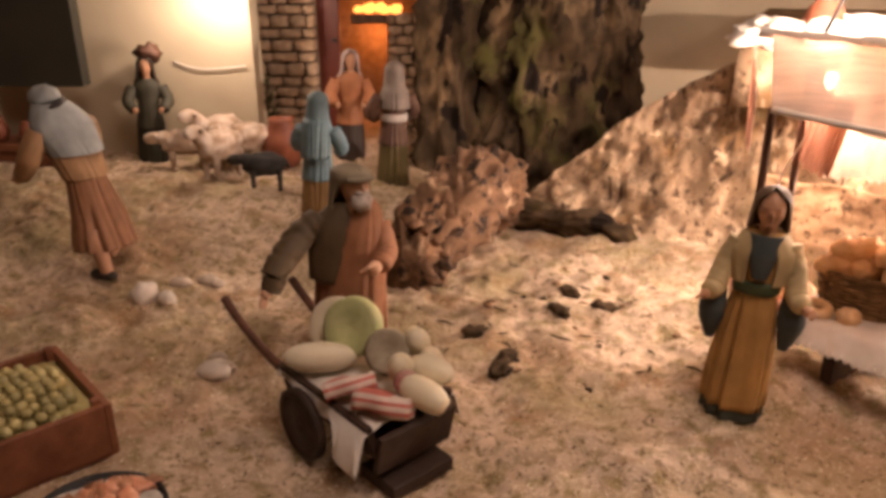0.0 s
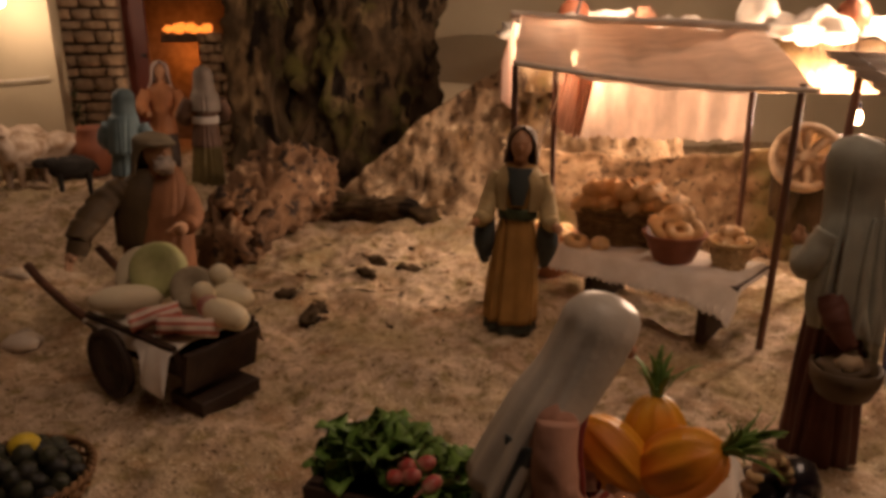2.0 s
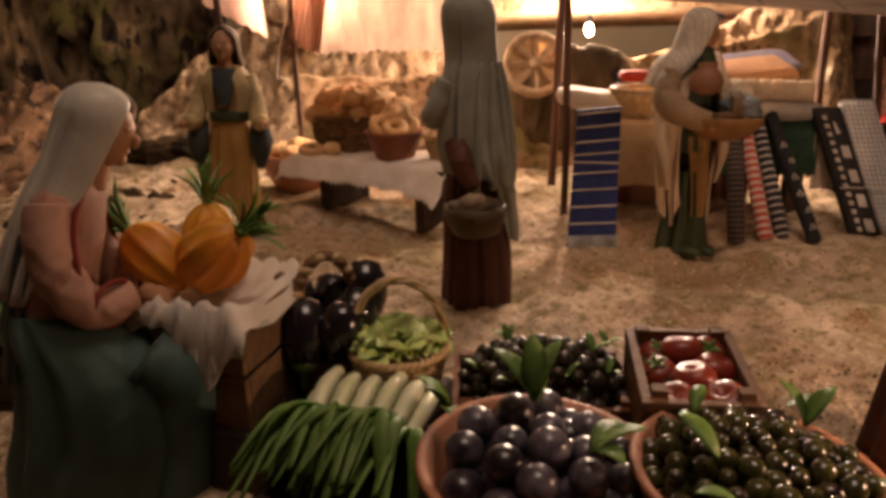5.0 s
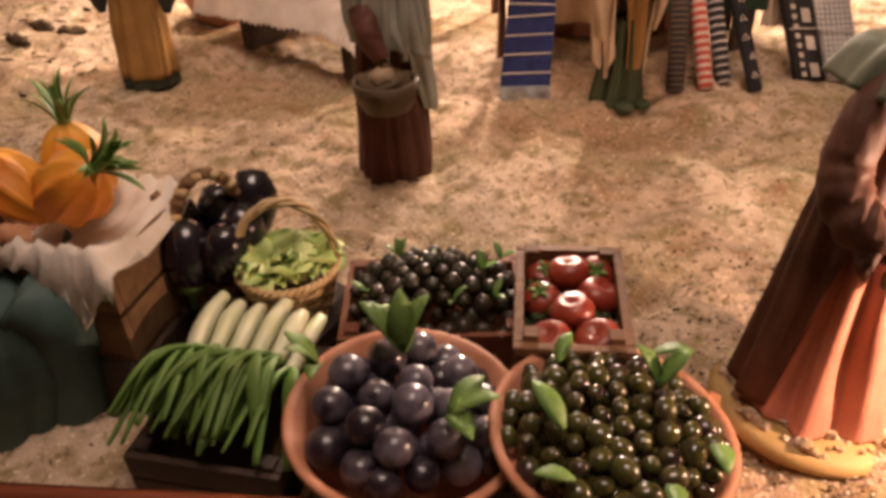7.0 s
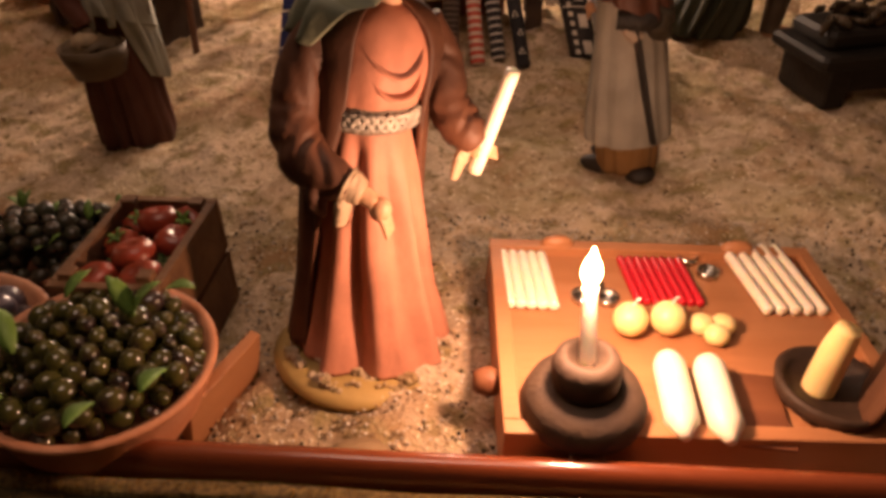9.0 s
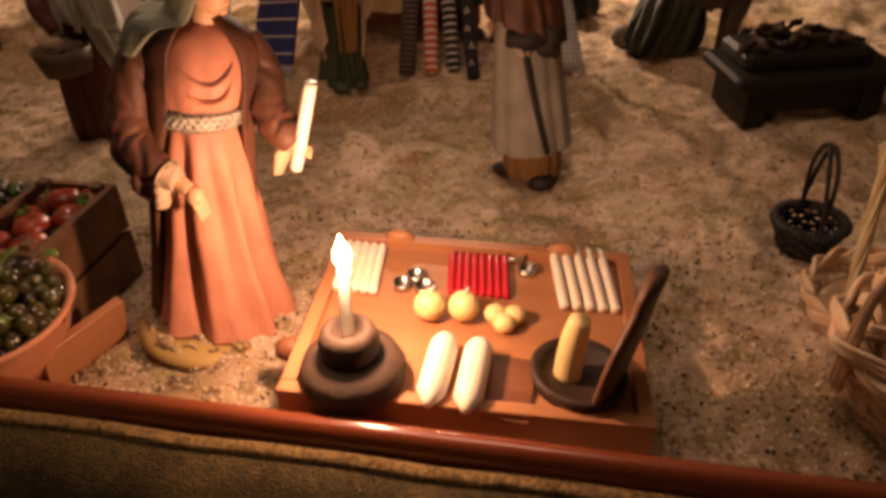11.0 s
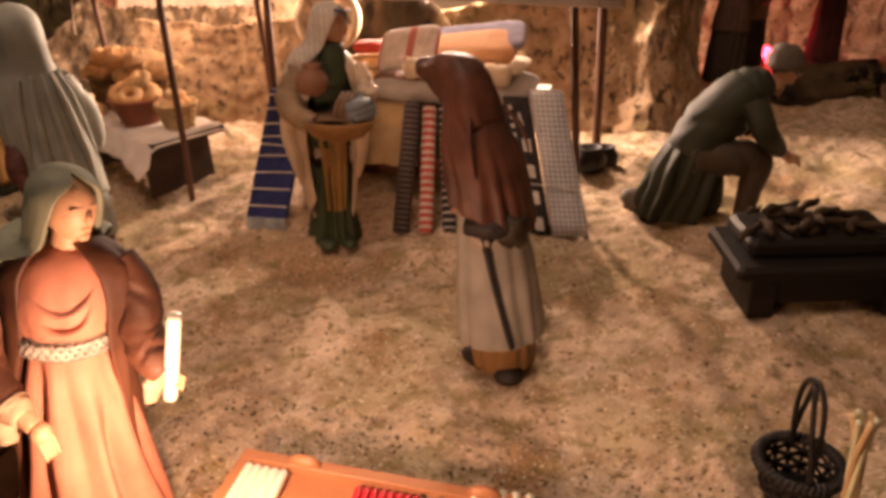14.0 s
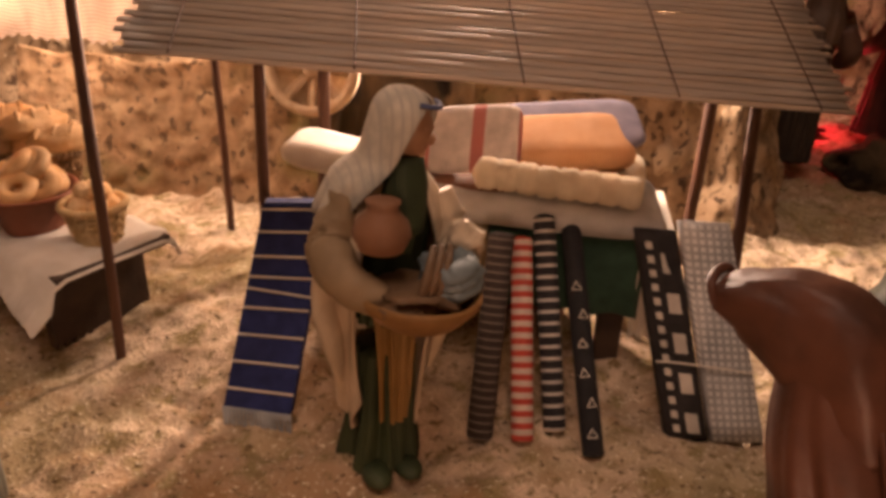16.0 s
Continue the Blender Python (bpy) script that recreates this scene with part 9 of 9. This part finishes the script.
for k in range(26):
    x, y = -0.058 + 0.092 * (k / 25) + rnd.uniform(-0.008, 0.008), rnd.uniform(-0.016, 0.024)
    h = 0.5 + 0.5 * math.cos(5 * (x + 0.012) / 0.11)
    r, n = rnd.uniform(0.0028, 0.0055), rnd.uniform(0.010, 0.020)
    s = Shape()
    s.tube([(-n, 0, 0), (-n * 0.4, 0.001, 0.0015), (n * 0.3, -0.0012, 0.0005), (n, 0.001, 0.001)], [r * 0.5, r, r * 0.9, r * 0.4], 0, 7)
    solo("charred_log", s, CHAR, m @ pose(x, y, 0.069 + 0.010 * h * (k % 3) / 2, rnd.uniform(-15, 15), rnd.uniform(-14, 14), rnd.uniform(0, 180)), "short charred stick heaped on the black bench", "log", "charred logs")

# ---- stone house, hut and far corners ----
HY = 1.70


def stone_pier(parent, x0, x1, z0, z1, y0, depth, seed):
    r2 = random.Random(seed)
    z = z0
    row = 0
    while z < z1:
        h = r2.uniform(0.020, 0.030)
        x = x0 - (0.018 if row % 2 else 0)
        while x < x1 - 0.004:
            w = r2.uniform(0.034, 0.055)
            a, b = max(x, x0), min(x + w, x1)
            if b - a > 0.010:
                s = Shape()
                s.box((0, 0, 0), (b - a - 0.004, depth + r2.uniform(0, 0.010), h - 0.004), soft=0.14)
                part("stone", s, STONE, parent, at=pose((a + b) / 2, y0 + depth / 2 - r2.uniform(0, 0.004), z + h / 2, r2.uniform(-2, 2), 0, r2.uniform(-2, 2)))
            x += w
        z += h
        row += 1


house = thing("stone_house", "small house front of pale rough stones with dark red door", "house")
ZG = 0.06
s = Shape()
s.box((-0.375, HY + 0.05, 0.33), (0.125, 0.055, 0.60))
part("wall_core", s, MORTAR, house, sharp=True)
stone_pier(house, -0.440, -0.312, ZG, 0.60, HY - 0.005, 0.03, 4)
s = Shape()
s.box((-0.02, HY + 0.05, 0.33), (0.05, 0.055, 0.60))
part("wall_core", s, MORTAR, house, sharp=True)
stone_pier(house, -0.065, 0.01, ZG, 0.60, HY - 0.005, 0.03, 6)
s = Shape()
s.box((-0.19, HY + 0.05, 0.58), (0.25, 0.05, 0.10))
part("lintel", s, REDWOOD, house, sharp=True)
door = part("door", Shape().box((0, 0.0, 0.0), (0.048, 0.012, 0.47)), mat("dark_red_paint", (0.14, 0.03, 0.018), (0.09, 0.02, 0.012), s=30, rough=0.5, bump=0.3, grain=(1, 1, 0.2)), house, "dark red plank door standing open", True, pose(-0.288, HY + 0.03, 0.30, 0, 0, -12))
part("door_latch", Shape().box((0.016, -0.010, 0.0), (0.010, 0.006, 0.006)), IRON, door, "", True)
s = Shape()
s.box((-0.17, 2.03, 0.32), (0.34, 0.03, 0.64))
part("back_wall", s, MORTAR, house, sharp=True)
stone_pier(house, -0.18, -0.06, ZG, 0.34, 1.86, 0.05, 8)
s = Shape()
s.box((-0.12, 1.93, 0.2), (0.12, 0.10, 0.28))
part("oven_core", s, MORTAR, house, sharp=True)
hearth = thing("hearth", "glowing hearth with embers inside the stone house", "hearth", pose(-0.20, 1.90, 0.345))
s = Shape()
s.box((0, 0, -0.012), (0.12, 0.08, 0.02))
part("slab", s, MORTAR, hearth, sharp=True)
rnd = random.Random(31)
for k in range(14):
    s = Shape().ball((0, 0, 0), (0.012, 0.009, 0.008), 0, 10, 8, lump=0.6, seed=k * 2.1)
    part("ember", s, HEARTH, hearth, "", False, pose(rnd.uniform(-0.045, 0.045), rnd.uniform(-0.025, 0.02), 0.004 + rnd.uniform(0, 0.012)))


def bush(x, y, z0, r, h, n, m, label, seed, leaf=0.014):
    """A clump of small leaves on short stems."""
    r2 = random.Random(seed)
    t = thing("bush", label, "plant", pose(x, y, z0))
    s = Shape()
    for k in range(9):
        a = r2.uniform(0, TAU)
        s.tube([(0, 0, -0.01), (0.4 * r * math.cos(a), 0.4 * r * math.sin(a), h * 0.5), (0.8 * r * math.cos(a), 0.8 * r * math.sin(a), h * r2.uniform(0.7, 1.0))], [0.003, 0.002, 0.0008], 0, 5)
    part("stem", s, BARK, t)
    s = Shape()
    for k in range(n):
        a, q, z = r2.uniform(0, TAU), r2.random() ** 0.5, r2.random()
        c = Vector((r * q * math.cos(a) * (1.1 - 0.5 * z), r * q * math.sin(a) * (1.1 - 0.5 * z), h * z))
        d = Vector((r2.gauss(0, 1), r2.gauss(0, 1), r2.gauss(0.4, 0.8))).normalized() * leaf * r2.uniform(0.6, 1.2)
        s.leaf(c, c + d, leaf * 0.5, 0)
    tagged(part("foliage", s, m, t), kind="stuff")
    return t


bush(-0.425, 1.62, ground(-0.425, 1.62), 0.045, 0.15, 420, MOSS, "dry olive-green bush against the stone house", 1)
bush(0.30, 1.58, 0.62, 0.10, 0.2, 260, MOSS, "dark moss hanging on the bark trunk", 2)
bush(1.98, 0.98, 0.05, 0.12, 0.30, 500, MOSS, "dark bush behind the camp fire", 3, 0.022)
bush(1.72, 1.16, 0.28, 0.12, 0.22, 500, mat("ochre_moss", (0.24, 0.17, 0.05), (0.12, 0.09, 0.03), s=60, rough=0.9, bump=0.4), "ochre moss on the cork cliff", 4, 0.018)
s = Shape()
s.lathe([(0.018, 0), (0.030, 0.006), (0.042, 0.035), (0.038, 0.065), (0.022, 0.085), (0.026, 0.094), (0.020, 0.094), (0.016, 0.08)], 0, 32)
solo("clay_jar", s, TERRADARK, on(-0.345, 1.48), "large brown clay jar standing behind the flock", "jar")
s = Shape()
s.tube([(-0.56, 1.543, 0.275), (-0.51, 1.541, 0.262), (-0.45, 1.541, 0.264), (-0.42, 1.540, 0.268)], [0.0016] * 4, 0, 6)
solo("wall_cord", s, LINEN, None, "thin pale cord slung along the plaster wall", "cord")

# workshop hut
hut = thing("workshop_hut", "open wooden hut with a dark board roof and red bench", "hut", pose(-0.86, 1.47, 0.07))
s = Shape()
s.box((0.0, 0.0, 0.325), (0.32, 0.03, 0.31), soft=0.04)
part("roof_board", s, mat("black_green_board", (0.022, 0.020, 0.012), (0.03, 0.026, 0.016), s=20, rough=0.7, bump=0.2), hut, "thick dark board hanging from above", True)
for x in (-0.14, 0.05):
    s = Shape()
    s.box((x, 0.06, 0.24), (0.02, 0.02, 0.50))
    part("post", s, REDWOOD, hut, sharp=True)
s = Shape()
s.box((-0.02, 0.03, 0.055), (0.24, 0.10, 0.012))
part("bench", s, REDWOOD, hut, sharp=True)
s = Shape()
s.box((-0.02, 0.03, 0.022), (0.23, 0.08, 0.055))
part("bench_front", s, REDWOOD, hut, sharp=True)
s = Shape()
s.box((-0.02, 0.10, 0.16), (0.26, 0.012, 0.32))
part("back_board", s, REDWOOD, hut, sharp=True)
for x, r in ((-0.90, 0.022), (-0.84, 0.018), (-0.79, 0.02)):
    s = Shape()
    s.lathe([(r * 0.5, 0), (r, r * 0.8), (r * 0.8, r * 1.6), (r * 0.45, r * 2.0), (r * 0.6, r * 2.2), (r * 0.4, r * 2.2)], 0, 24)
    solo("clay_jug", s, TERRADARK, pose(x, 1.485, 0.131), "small red clay jug on the workshop bench", "jug", "workshop jugs")
# red lamp of the camp fire
t = thing("camp_fire", "small red lamp among dark logs as a camp fire", "fire", pose(1.60, 1.06, ground(1.60, 1.06)))
part("red_lamp", Shape().ball((0, 0, 0.03), (0.012, 0.012, 0.016), 0, 14, 10), EMBER, t, "glowing red lamp").visible_shadow = False
for k in range(5):
    a = TAU * k / 5
    s = Shape()
    s.tube([(0.05 * math.cos(a), 0.05 * math.sin(a), 0.004), (0.02 * math.cos(a), 0.02 * math.sin(a), 0.012), (0.006 * math.cos(a), 0.006 * math.sin(a), 0.028)], [0.006, 0.006, 0.004], 0, 7)
    part("log", s, BARK, t)
s = Shape().ball((0, 0, 0.02), (0.11, 0.06, 0.035), 0, 30, 14, lump=0.5, seed=3)
solo("dark_rock", s, BARK, on(1.60, 0.86), "low dark rock beside the camp fire", "rock")
